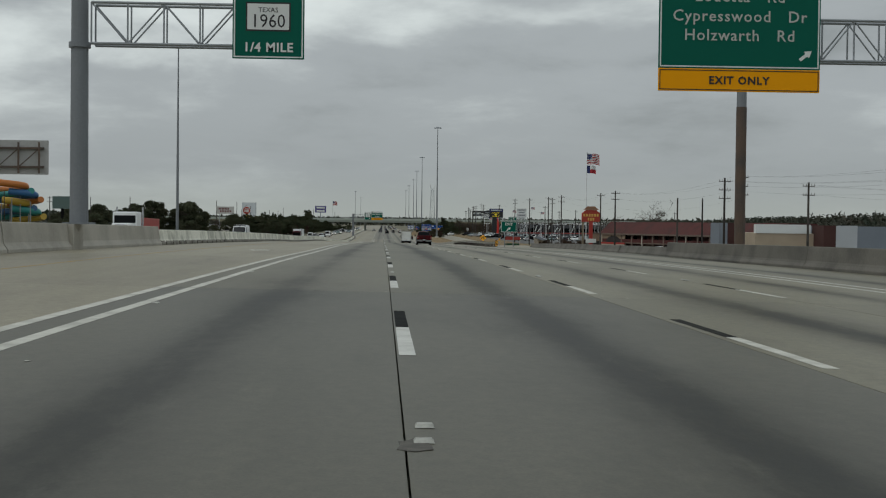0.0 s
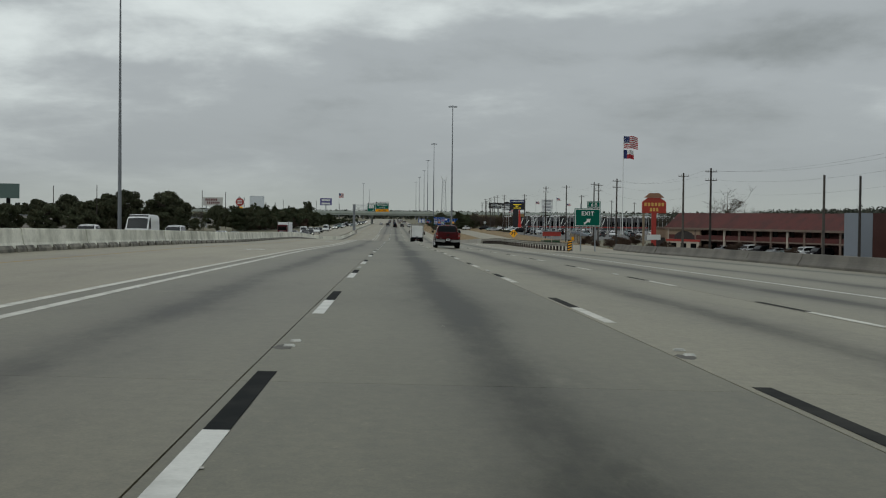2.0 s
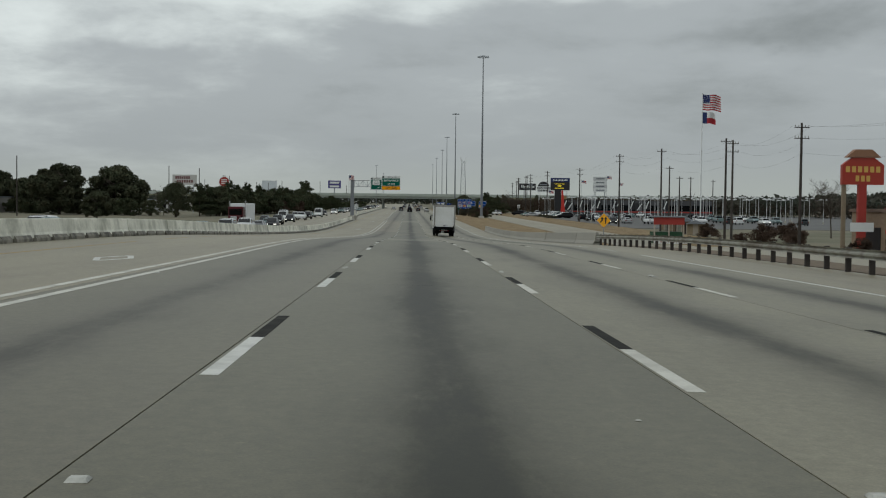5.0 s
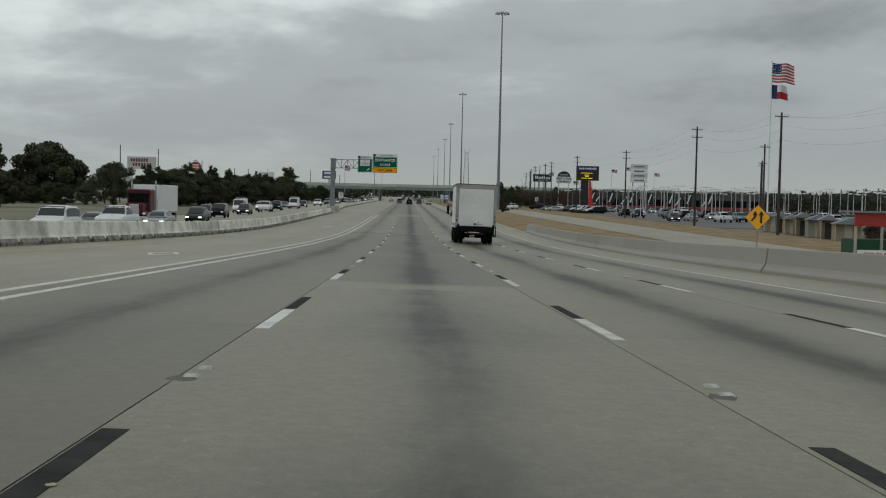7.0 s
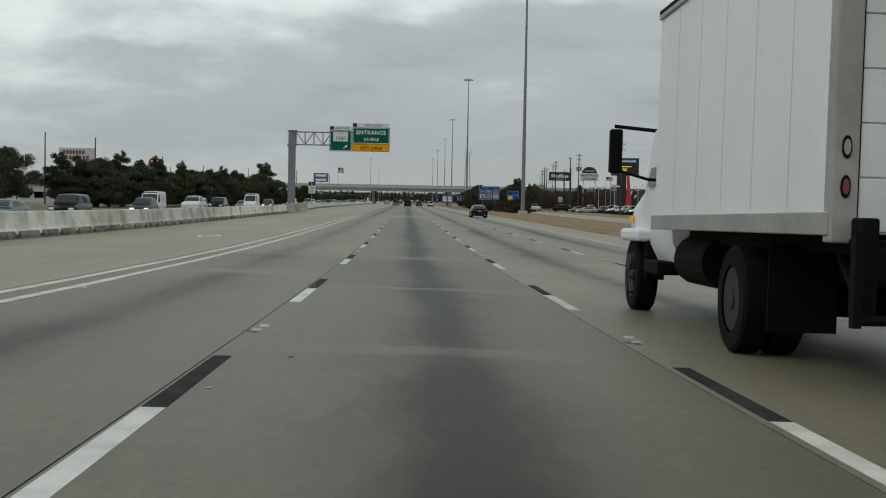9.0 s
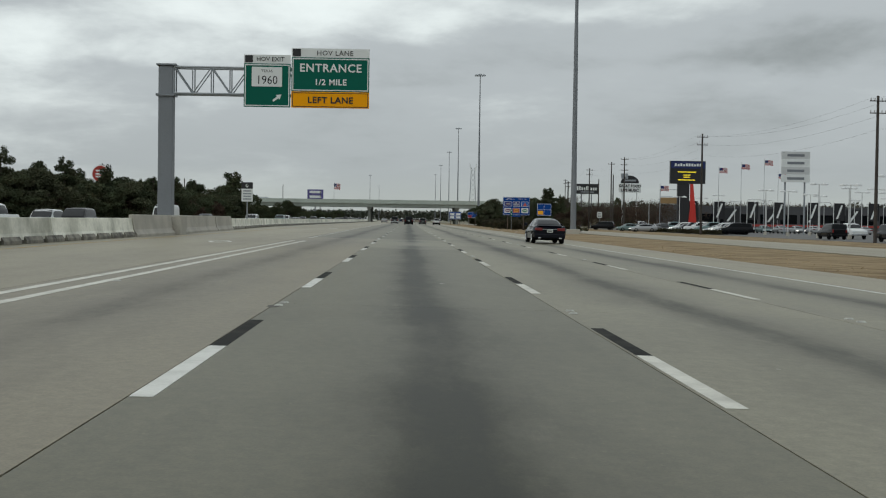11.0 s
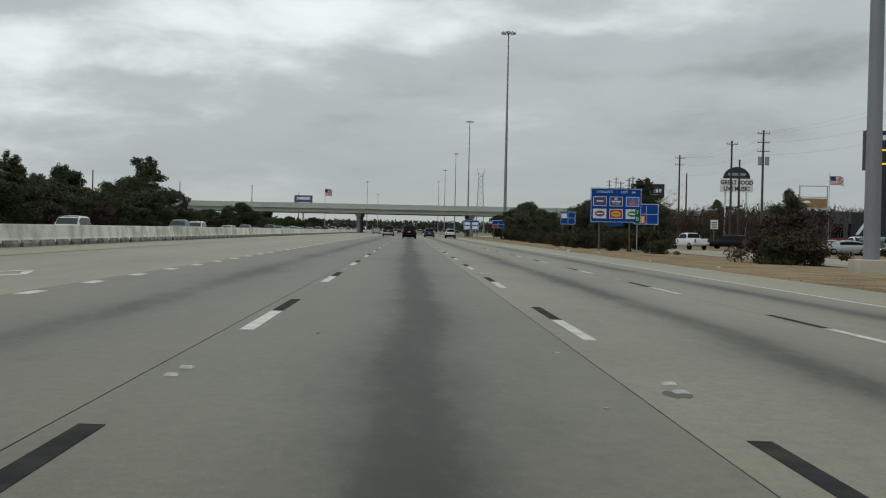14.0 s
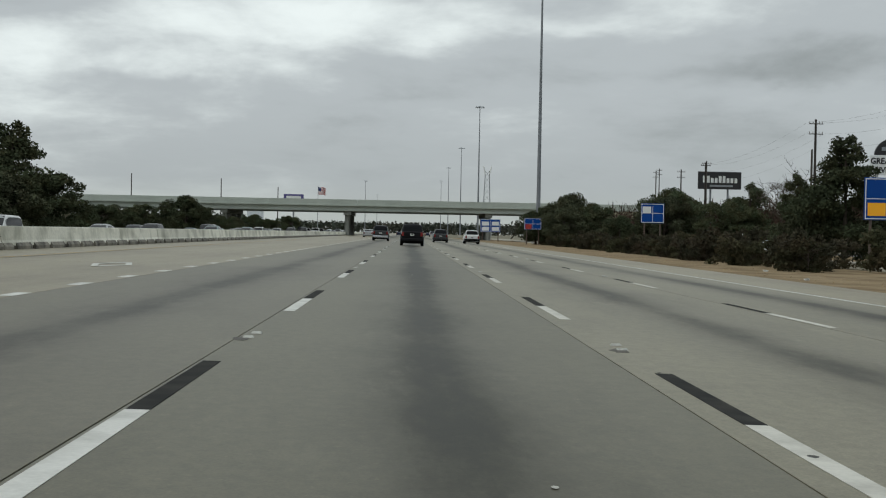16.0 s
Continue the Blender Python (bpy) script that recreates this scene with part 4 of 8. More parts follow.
def wheel(t, x, y, r, width, side, rim_mat=None, plain=False):
    bm = B()
    prof = [(0, r * 0.62), (0, r * 0.93), (0.03, r), (width - 0.03, r), (width, r * 0.93), (width, r * 0.62)]
    n = 22
    rings = []
    for dx, rr in prof:
        rings.append([bm.verts.new((x - side * dx, y + rr * math.cos(2 * math.pi * i / n), r + rr * math.sin(2 * math.pi * i / n))) for i in range(n)])
    for a, b in zip(rings, rings[1:]):
        for i in range(n):
            bm.faces.new((a[i], a[(i + 1) % n], b[(i + 1) % n], b[i]))
    bm.faces.new(rings[-1])
    bmesh.ops.recalc_face_normals(bm, faces=bm.faces[:])
    w_ = smooth(part("wheel", bm, TYRE, t))
    if plain:
        return w_
    bm = B()
    a = []
    for k, (dx, rr) in enumerate(((0.004, 0.64), (0.0, 0.6), (0.035, 0.5), (0.045, 0.16), (0.02, 0.13))):
        a.append([bm.verts.new((x - side * dx, y + rr * r * math.cos(2 * math.pi * i / 20), r + rr * r * math.sin(2 * math.pi * i / 20))) for i in range(20)])
    for u, v in zip(a, a[1:]):
        for i in range(20):
            bm.faces.new((u[i], u[(i + 1) % 20], v[(i + 1) % 20], v[i]))
    bm.faces.new(a[-1])
    for i in range(6):
        ang = i * math.pi / 3
        rod(bm, (x - side * 0.012, y + 0.12 * r * math.cos(ang), r + 0.12 * r * math.sin(ang)), (x - side * 0.008, y + 0.58 * r * math.cos(ang), r + 0.58 * r * math.sin(ang)), 0.05 * r / 0.34, 0.035 * r / 0.34, 6)
    part("rim", bm, rim_mat or RIM, w_)
    return w_


def arch(t, x, y, r, side):
    bm = B()
    n = 16
    pts = [(y + 1.16 * r * math.cos(math.pi * i / n), r * 0.95 + 1.16 * r * math.sin(math.pi * i / n)) for i in range(n + 1)]
    lo = [bm.verts.new((x, a, b)) for a, b in pts]
    hi = [bm.verts.new((x - side * 0.2, a, b)) for a, b in pts]
    bm.faces.new(lo)
    for i in range(n):
        bm.faces.new((lo[i], lo[i + 1], hi[i + 1], hi[i]))
    part("wheel_arch", bm, PLASTIC, t)


KINDS = {
    # length, half width, stations (y, low, top), cabin (belt z, roof z, belt y0, y1, roof y0, y1, roof half width), wheel radius, axles
    "sedan": (4.95, 0.92, [(-2.475, 0.42, 0.90), (-2.36, 0.26, 1.0), (-1.5, 0.2, 1.03), (0, 0.19, 0.98), (1.1, 0.2, 0.93), (2.2, 0.22, 0.76), (2.44, 0.3, 0.66)], (0.97, 1.44, -1.95, 1.25, -1.0, 0.35, 0.60), 0.335, (-1.42, 1.42)),
    "suv": (4.85, 0.97, [(-2.42, 0.50, 1.12), (-2.36, 0.34, 1.2), (-1.0, 0.3, 1.16), (0.6, 0.3, 1.12), (1.5, 0.3, 1.08), (2.3, 0.32, 0.96), (2.42, 0.4, 0.8)], (1.12, 1.82, -2.36, 1.42, -2.12, 0.55, 0.74), 0.39, (-1.4, 1.5)),
    "crossover": (4.55, 0.92, [(-2.27, 0.46, 1.0), (-2.2, 0.32, 1.06), (-1.0, 0.27, 1.05), (0.6, 0.26, 1.0), (1.4, 0.27, 0.95), (2.15, 0.3, 0.8), (2.27, 0.36, 0.7)], (1.02, 1.66, -2.16, 1.35, -1.72, 0.35, 0.66), 0.35, (-1.32, 1.38)),
    "pickup": (5.85, 1.0, [(-2.9, 0.62, 1.20), (-2.86, 0.5, 1.26), (-0.8, 0.42, 1.26), (0.7, 0.42, 1.22), (1.6, 0.42, 1.2), (2.75, 0.44, 1.1), (2.92, 0.52, 0.95)], (1.22, 1.90, -1.0, 1.55, -0.82, 0.75, 0.72), 0.41, (-1.75, 1.95)),
    "van": (5.6, 0.98, [(-2.8, 0.45, 1.2), (-2.75, 0.34, 1.24), (-1.0, 0.3, 1.24), (1.0, 0.3, 1.22), (2.0, 0.3, 1.18), (2.66, 0.32, 1.02), (2.8, 0.4, 0.85)], (1.14, 2.45, -2.74, 2.3, -2.7, 1.3, 0.84), 0.36, (-1.75, 1.75)),
}


CAB_Y = [-2.12, -1.75, -1.3, -0.85, -0.35, 0.15, 0.6, 1.0, 1.42]
CAB_T = [1.03, 1.17, 1.32, 1.41, 1.45, 1.45, 1.38, 1.23, 0.97]
CAB_W = [0.70, 0.66, 0.62, 0.595, 0.585, 0.59, 0.61, 0.66, 0.73]
CAB_B = [0.72, 0.80, 0.85, 0.865, 0.87, 0.87, 0.865, 0.85, 0.80]


def cab_at(y):
    return [float(np.interp(y, CAB_Y, v)) for v in (CAB_T, CAB_W, CAB_B)]


def curved_cabin(t, paint_mat, lite=False):
    """A rounded sedan cabin with its glass lying on it."""
    rings = []
    ys_ = np.linspace(CAB_Y[0], CAB_Y[-1], 22)
    for y in ys_:
        zt, wt, wb = cab_at(y)
        z0_ = 0.93
        half = [(wb, z0_), (wb * 0.35 + wt * 0.65 + 0.012, z0_ + 0.62 * (zt - z0_)), (wt + 0.02, z0_ + 0.88 * (zt - z0_)), (wt * 0.86, zt - 0.012), (wt * 0.45, zt + 0.005)]
        rings.append([(x, y, z) for x, z in half] + [(-x, y, z) for x, z in reversed(half)])
    smooth(part("cabin", loft(B(), rings), paint_mat, t), 50)

    def sheet(name, pts):
        bm = B()
        g_ = [[bm.verts.new(p_) for p_ in r_] for r_ in pts]
        for a_, b_ in zip(g_, g_[1:]):
            for i in range(len(a_) - 1):
                bm.faces.new((a_[i], a_[i + 1], b_[i + 1], b_[i]))
        bmesh.ops.recalc_face_normals(bm, faces=bm.faces[:])
        bmesh.ops.solidify(bm, geom=bm.faces[:], thickness=0.004)
        smooth(part(name, bm, WINDSCREEN if name == "windscreen" else GLASS, t), 50)

    for name, a, b in (("rear_window", -1.98, -1.08), ("windscreen", 0.62, 1.36)):
        rows_ = []
        for y in np.linspace(a, b, 9):
            zt, wt, wb = cab_at(y)
            rows_.append([(u * wt * 0.9, y, zt + 0.018 - 0.02 * u * u) for u in np.linspace(-1, 1, 9)])
        sheet(name, rows_)
    for s in (-1, 1):
        for a, b in (((-1.5, 0.78),) if lite else ((-1.55, -1.2), (-1.14, -0.22), (-0.14, 0.78))):
            rows_ = []
            for y in np.linspace(a, b, 6):
                zt, wt, wb = cab_at(y)
                z0_, r_ = 0.93, []
                for f in (0.16, 0.4, 0.62, 0.80):
                    z = z0_ + f * (zt - z0_)
                    x = np.interp(f, (0, 0.62, 0.88), (wb, wb * 0.35 + wt * 0.65 + 0.012, wt + 0.02)) + 0.008
                    r_.append((s * float(x), y, z))
                rows_.append(r_)
            sheet("side_window", rows_)


def round_cabin(t, kind, paint_mat, lite):
    """A rounded cabin for the taller vehicles, with curved panes lying on it."""
    _, hw, _, (bz, rfz, b0, b1, r0, r1, rhw), _, _ = KINDS[kind]
    z0_ = bz - 0.06
    ky = [b0, b0 + 0.75 * (r0 - b0), r0 + 0.1, (r0 + r1) / 2, r1 - 0.1, r1 + 0.25 * (b1 - r1), b1]
    kz = [bz + 0.02, bz + 0.80 * (rfz - bz), rfz - 0.03, rfz, rfz - 0.03, bz + 0.82 * (rfz - bz), bz + 0.0]
    bhw = hw * 0.905

    def at(y):
        return float(np.interp(y, ky, kz)), float(np.interp(y, [b0, r0, r1, b1], [rhw + 0.03, rhw, rhw, rhw + 0.06])), bhw

    def side_x(f, wt, wb):
        return float(np.interp(f, (0, 0.62, 0.86), (wb, wb * 0.4 + wt * 0.6 + 0.01, wt + 0.02)))

    ys_ = sorted(set([b0, b1] + ky + list(np.linspace(b0, b1, 14))))
    rings = []
    for y in ys_:
        zt, wt, wb = at(y)
        h_ = zt - z0_
        half = [(wb, z0_), (side_x(0.62, wt, wb), z0_ + 0.62 * h_), (wt + 0.02, z0_ + 0.86 * h_), (wt * 0.88, zt - 0.015), (wt * 0.45, zt + 0.008)]
        rings.append([(x, y, z) for x, z in half] + [(-x, y, z) for x, z in reversed(half)])
    smooth(part("cabin", loft(B(), rings), paint_mat, t), 38)

    def sheet(name, pts, mat):
        bm = B()
        g_ = [[bm.verts.new(p_) for p_ in r_] for r_ in pts]
        for a_, b_ in zip(g_, g_[1:]):
            for i in range(len(a_) - 1):
                bm.faces.new((a_[i], a_[i + 1], b_[i + 1], b_[i]))
        bmesh.ops.recalc_face_normals(bm, faces=bm.faces[:])
        bmesh.ops.solidify(bm, geom=bm.faces[:], thickness=0.004)
        smooth(part(name, bm, mat, t), 50)

    for name, a, b, back, mat in (("rear_window", b0, r0 + 0.04, -1, GLASS), ("windscreen", b1, r1 - 0.05, 1, WINDSCREEN)):
        rows_ = []
        for f in np.linspace(0.10, 0.97, 6):
            y = a + (b - a) * f
            zt, wt, wb = at(y)
            g_ = max(0.0, (zt - z0_) / (rfz - z0_))
            wide = (wb * (1 - g_) + wt * g_) * 0.90
            rows_.append([(u * wide, y + back * 0.016 - back * 0.02 * u * u, zt + 0.012 - 0.012 * u * u) for u in np.linspace(-1, 1, 7)])
        sheet(name, rows_, mat)
    spans = [(0.10, 0.48), (0.52, 0.86)] if kind == "pickup" else ([(0.72, 0.92)] if kind == "van" else [(0.06, 0.26), (0.29, 0.55), (0.58, 0.86)])
    if lite and kind != "van":
        spans = [(0.07, 0.86)]
    for s in (-1, 1):
        for a, b in spans:
            rows_ = []
            for y in np.linspace(b0 + (b1 - b0) * a, b0 + (b1 - b0) * b, 6):
                zt, wt, wb = at(y)
                rows_.append([(s * (side_x(f, wt, wb) + 0.009), y, z0_ + f * (zt - z0_)) for f in (0.15, 0.4, 0.62, 0.82)])
            sheet("side_window", rows_, GLASS)


def vehicle(kind, name, label, paint_mat, group="", lit=False, m=None, trim=None, lamps="tall", lite=False):
    length, hw, st, (bz, rfz, b0, b1, r0, r1, rhw), wr, axles = KINDS[kind]
    t = thing(name, label, "car" if kind in ("sedan", "suv", "crossover") else kind, group, m)
    smooth(part("body", loft(B(), [hull_ring(y, a, b, hw * (0.93 if abs(y) > length / 2 - 0.09 else 1.0)) for y, a, b in st]), paint_mat, t))
    if kind == "sedan":
        curved_cabin(t, paint_mat, lite)
    else:
        round_cabin(t, kind, paint_mat, lite)
    return finish(t, kind, length, hw, st, wr, axles, b1, bz, lit, paint_mat, trim, lamps, lite)


def finish(t, kind, length, hw, st, wr, axles, b1, bz, lit, paint_mat, trim, lamps, lite):
    """Wheels, lamps, bumpers, mirrors and plates."""
    for s in (-1, 1):
        for y in axles:
            if not lite:
                arch(t, s * (hw + 0.004), y, wr, s)
            wheel(t, s * (hw + 0.012), y, wr, 0.23, s, plain=lite)
    e0, e1 = -length / 2, length / 2
    ztop = st[1][2]
    # lamps, bumpers, plate, mirrors, handles
    for s in (-1, 1):
        if lamps == "tall":
            bm = box(B(), s * hw * 0.80 - 0.09, s * hw * 0.80 + 0.10, e0 - 0.012, e0 + 0.14, ztop - 0.40, ztop - 0.06, 0.02)
        else:
            bm = box(B(), s * hw * 0.70 - 0.22, s * hw * 0.70 + 0.22, e0 - 0.012, e0 + 0.2, ztop - 0.26, ztop - 0.1, 0.03)
        part("tail_lamp", bm, TAIL, t)
        zf = st[-2][2] - 0.17
        part("head_lamp", box(B(), s * hw * 0.70 - 0.18, s * hw * 0.70 + 0.2, e1 - 0.2, e1 + 0.012, zf - 0.1, zf + 0.06, 0.03), LITLAMP if lit else HEADLAMP, t)
        if lite:
            continue
        part("mirror", box(B(), s * (hw + 0.12) - 0.1, s * (hw + 0.12) + 0.1, b1 - 0.55, b1 - 0.4, bz + 0.02, bz + 0.2, 0.03), paint_mat if trim is None else trim, t)
        if lite:
            continue
        part("door_handle", box(B(), s * (hw + 0.004) - 0.02, s * (hw + 0.004) + 0.02, -0.55, -0.35, bz - 0.14, bz - 0.10, 0.008), trim or paint_mat, t)
    zl = st[1][1]
    part("rear_bumper", box(B(), -hw * 0.95, hw * 0.95, e0 - 0.05, e0 + 0.25, zl + 0.04, zl + (0.3 if kind != "pickup" else 0.23), 0.05), trim or paint_mat, t)
    part("front_bumper", box(B(), -hw * 0.93, hw * 0.93, e1 - 0.22, e1 + 0.03, st[-2][1] + 0.02, st[-2][1] + 0.24, 0.05), PLASTIC if trim is None else trim, t)
    if lite:
        return t
    part("grille", box(B(), -hw * 0.45, hw * 0.45, e1 - 0.1, e1 + 0.01, st[-2][1] + 0.26, st[-2][2] - 0.12, 0.01), PLASTIC, t)
    pl = part("number_plate", box(B(), -0.16, 0.16, e0 - 0.062, e0 - 0.05, ztop - 0.36 if kind != "pickup" else zl + 0.10, ztop - 0.2 if kind != "pickup" else zl + 0.26), PLATE, t)
    zc = (ztop - 0.28) if kind != "pickup" else zl + 0.18
    part("plate_bar", box(B(), -0.12, 0.12, e0 - 0.068, e0 - 0.062, zc - 0.03, zc + 0.03), PLASTIC, pl)
    part("underside", box(B(), -hw * 0.8, hw * 0.8, e0 + 0.25, e1 - 0.25, 0.19, st[2][1] + 0.04), PLASTIC, t)
    return t


def on_road(x, y, heading=0.0, dz=0.0):
    s = (rz(x, y + 1) - rz(x, y - 1)) / 2
    return pose(x, y, rz(x, y) + 0.003 + dz) @ Euler((math.atan(s), math.atan(FALL if -14 < x < 16 else 0), 0)).to_matrix().to_4x4() @ Euler((0, 0, radians(heading))).to_matrix().to_4x4()


# traffic ahead, on our side
pk = vehicle("pickup", "pickup_truck", "dark red crew-cab pickup truck with chrome bumper on the freeway", RED_P, trim=PLASTIC, m=on_road(5.34, 172.8))
e0 = -2.925
REDLENS = material("red_lens", (0.20, 0.012, 0.010), 0.25, vary=0.08, scale=12, coat=0.4)
DULLCHROME = material("dull_bumper_chrome", (0.30, 0.30, 0.30), 0.38, 0.85, vary=0.12, scale=4, fine=20)
gate = part("tailgate", box(B(), -0.80, 0.80, e0 - 0.035, e0 + 0.05, 0.70, 1.262, 0.03), RED_P, pk)
part("tailgate_spoiler", box(B(), -0.80, 0.80, e0 - 0.06, e0 + 0.06, 1.235, 1.285, 0.02), RED_P, gate)
part("tailgate_crease", box(B(), -0.74, 0.74, e0 - 0.042, e0 - 0.03, 0.90, 0.915), PLASTIC, gate)
part("tailgate_handle", box(B(), -0.13, 0.13, e0 - 0.05, e0 - 0.03, 1.10, 1.15, 0.01), PLASTIC, gate)
part("badge", prism(B(), [(0.13 * math.cos(i * math.pi / 8), 1.02 + 0.05 * math.sin(i * math.pi / 8)) for i in range(16)], e0 - 0.048, e0 - 0.034), PLASTIC, gate)
part("model_badge", box(B(), -0.70, -0.50, e0 - 0.043, e0 - 0.034, 0.78, 0.81), CHROME, gate)
part("bed_cover", box(B(), -0.84, 0.84, -2.84, -1.02, 1.262, 1.285, 0.01), PLASTIC, pk)
part("brake_lamp", box(B(), -0.15, 0.15, -0.86, -0.80, 1.80, 1.835, 0.008), REDLENS, pk)
for s in (-1, 1):
    part("corner_lamp", box(B(), s * 0.90 - 0.085, s * 0.90 + 0.085, e0 - 0.03, e0 + 0.16, 0.80, 1.25, 0.03), REDLENS, pk)
    part("reverse_lamp", box(B(), s * 0.90 - 0.05, s * 0.90 + 0.05, e0 - 0.038, e0 - 0.02, 0.98, 1.04, 0.01), DULLCHROME, pk)
    wing = B()
    prism(wing, [(s * 0.20, 0.50), (s * 0.26, 0.69), (s * 0.97, 0.69), (s * 0.99, 0.60), (s * 0.95, 0.52), (s * 0.40, 0.48)], e0 - 0.10, e0 + 0.10)
    part("bumper_wing", wing, DULLCHROME, pk)
    part("side_step", rod(B(), (s * 1.02, -0.9, 0.42), (s * 1.02, 1.2, 0.42), 0.05), CHROME, pk)
    part("door_seam", box(B(), s * 1.001 - 0.002, s * 1.001 + 0.002, 0.18, 0.195, 0.5, 1.22), PLASTIC, pk)
    part("exhaust_pipe" if s > 0 else "tow_hook", rod(B(), (s * 0.62, e0 - 0.02, 0.42), (s * 0.62, e0 + 0.5, 0.42), 0.045), PLASTIC, pk)
part("rear_axle", rod(B(), (-0.8, -1.75, 0.38), (0.8, -1.75, 0.38), 0.08, 0.08, 10), PLASTIC, pk)
part("differential", rod(B(), (-0.16, -1.75, 0.38), (0.16, -1.75, 0.38), 0.16, 0.16, 12), PLASTIC, pk)
part("hitch", box(B(), -0.05, 0.05, e0 - 0.14, e0, 0.44, 0.52), PLASTIC, pk)

sd = vehicle("sedan", "sedan", "dark blue luxury sedan with alloy wheels and red lamps", NAVY_P, m=on_road(9.72, 455.7, 1.0), lamps="wide")
part("lip_spoiler", box(B(), -0.66, 0.66, -2.47, -2.30, 1.005, 1.03, 0.01), NAVY_P, sd)
for s in (-1, 1):
    bm = B()
    for y_, y2 in zip(np.linspace(-1.6, 0.8, 9), np.linspace(-1.6, 0.8, 9)[1:]):
        rod(bm, (s * (cab_at(y_)[2] + 0.012), y_, 0.975), (s * (cab_at(y2)[2] + 0.012), y2, 0.975), 0.011, None, 5)
    part("window_trim", bm, CHROME, sd)
part("chrome_strip", box(B(), -0.42, 0.42, -2.495, -2.475, 0.80, 0.825), CHROME, sd)
for s in (-1, 1):
    part("exhaust_tip", box(B(), s * 0.6 - 0.09, s * 0.6 + 0.09, -2.56, -2.40, 0.28, 0.35, 0.02), CHROME, sd)
    part("sill_trim", box(B(), s * 0.925 - 0.006, s * 0.925 + 0.006, -1.0, 1.0, 0.3, 0.325), CHROME, sd)

ld = vehicle("suv", "black_suv", "boxy black sport utility vehicle on the middle lane", BLACK_P, m=on_road(1.83, 662))
part("roof_rack", box(B(), -0.6, 0.6, -1.7, 0.2, 1.85, 1.88), PLASTIC, ld)
vehicle("suv", "dark_suv", "dark grey sport utility vehicle with pale rear bumper", GREY_P, m=on_road(-1.8, 707), trim=CHROME)
vehicle("crossover", "grey_crossover", "grey crossover car on the freeway lane", GREY_P, m=on_road(5.5, 713))
vehicle("crossover", "white_crossover", "white crossover car on the outer lane", WHITE_P, m=on_road(9.1, 707), trim=PLASTIC)
vehicle("sedan", "silver_sedan", "silver sedan far along the freeway", SILVER_P, m=on_road(-6.0, 790))
rngc = random.Random(12)
protos = [vehicle("sedan", "sedan", "dark sedan far along the freeway", BLUE_P, "traffic ahead", lite=True, m=on_road(1.8, 905)), vehicle("crossover", "crossover", "tan crossover far along the freeway", TAN_P, "traffic ahead", lite=True, m=on_road(5.5, 930)), vehicle("pickup", "pickup_truck", "silver pickup truck far along the freeway", SILVER_P, "traffic ahead", lite=True, m=on_road(9.1, 955))]
for k in range(16):
    x = (-1.8, 1.8, 5.5, 9.1)[k % 4]
    copy_thing(protos[k % 3], on_road(x, 985 + k * 27 + rngc.uniform(-8, 8)))

# oncoming traffic beyond the median
onc = [
    vehicle("suv", "suv", "white sport utility vehicle in oncoming traffic", WHITE_P, "oncoming traffic", True, lite=True),
    vehicle("sedan", "sedan", "pale teal sedan in oncoming traffic", TEAL_P, "oncoming traffic", False, lite=True, lamps="wide"),
    vehicle("crossover", "crossover", "grey crossover in oncoming traffic", GREY_P, "oncoming traffic", True, lite=True),
    vehicle("pickup", "pickup_truck", "white pickup truck in oncoming traffic", WHITE_P, "oncoming traffic", False, lite=True, trim=CHROME),
    vehicle("sedan", "sedan", "silver sedan in oncoming traffic", SILVER_P, "oncoming traffic", True, lite=True, lamps="wide"),
    vehicle("suv", "suv", "black sport utility vehicle in oncoming traffic", BLACK_P, "oncoming traffic", False, lite=True),
    vehicle("van", "van", "white high-roofed delivery van in oncoming traffic", WHITE_P, "oncoming traffic", False, lite=True),
    vehicle("pickup", "pickup_truck", "grey blue pickup truck in oncoming traffic", TEAL_P, "oncoming traffic", False, lite=True),
]
spots = [(6, -19.5, 172), (0, -22.6, 205), (3, -26.2, 182), (6, -26.2, 450), (6, -22.6, 508), (3, -22.6, 455), (0, -22.6, 577), (7, -22.6, 620), (0, -22.6, 630), (4, -22.6, 655), (5, -22.4, 402), (2, -22.6, 428), (1, -22.6, 388)]
used = set()
for n, x, y in spots:
    m_ = on_road(x, y, 180)
    if n in used:
        copy_thing(onc[n], m_)
    else:
        onc[n].matrix_world = m_
        used.add(n)
for li, x in enumerate((-19.4, -22.8, -26.2)):
    y = (250 if li else 640) + li * 9
    while y < 1010:
        if all(abs(x - sx) > 2.6 or abs(y - sy) > 9 for _, sx, sy in spots) and not (x < -23 and 350 < y < 395) and not 535 < y < 675:
            n = rngc.choice((0, 1, 2, 4, 4, 5, 1, 2, 4, 2, 3))
            if not (y < 300 and li < 1):
                copy_thing(onc[n], on_road(x + rngc.uniform(-0.3, 0.3), y, 180 + rngc.uniform(-1, 1)))
        y += rngc.uniform(15, 38) if y > 560 else rngc.uniform(28, 60)

# a close group on the lane beside the median
for n, x, y in ((1, -19.4, 300), (0, -19.5, 318), (3, -19.3, 333), (4, -19.5, 349), (2, -20.0, 371)):
    copy_thing(onc[n], on_road(x, y, 180))

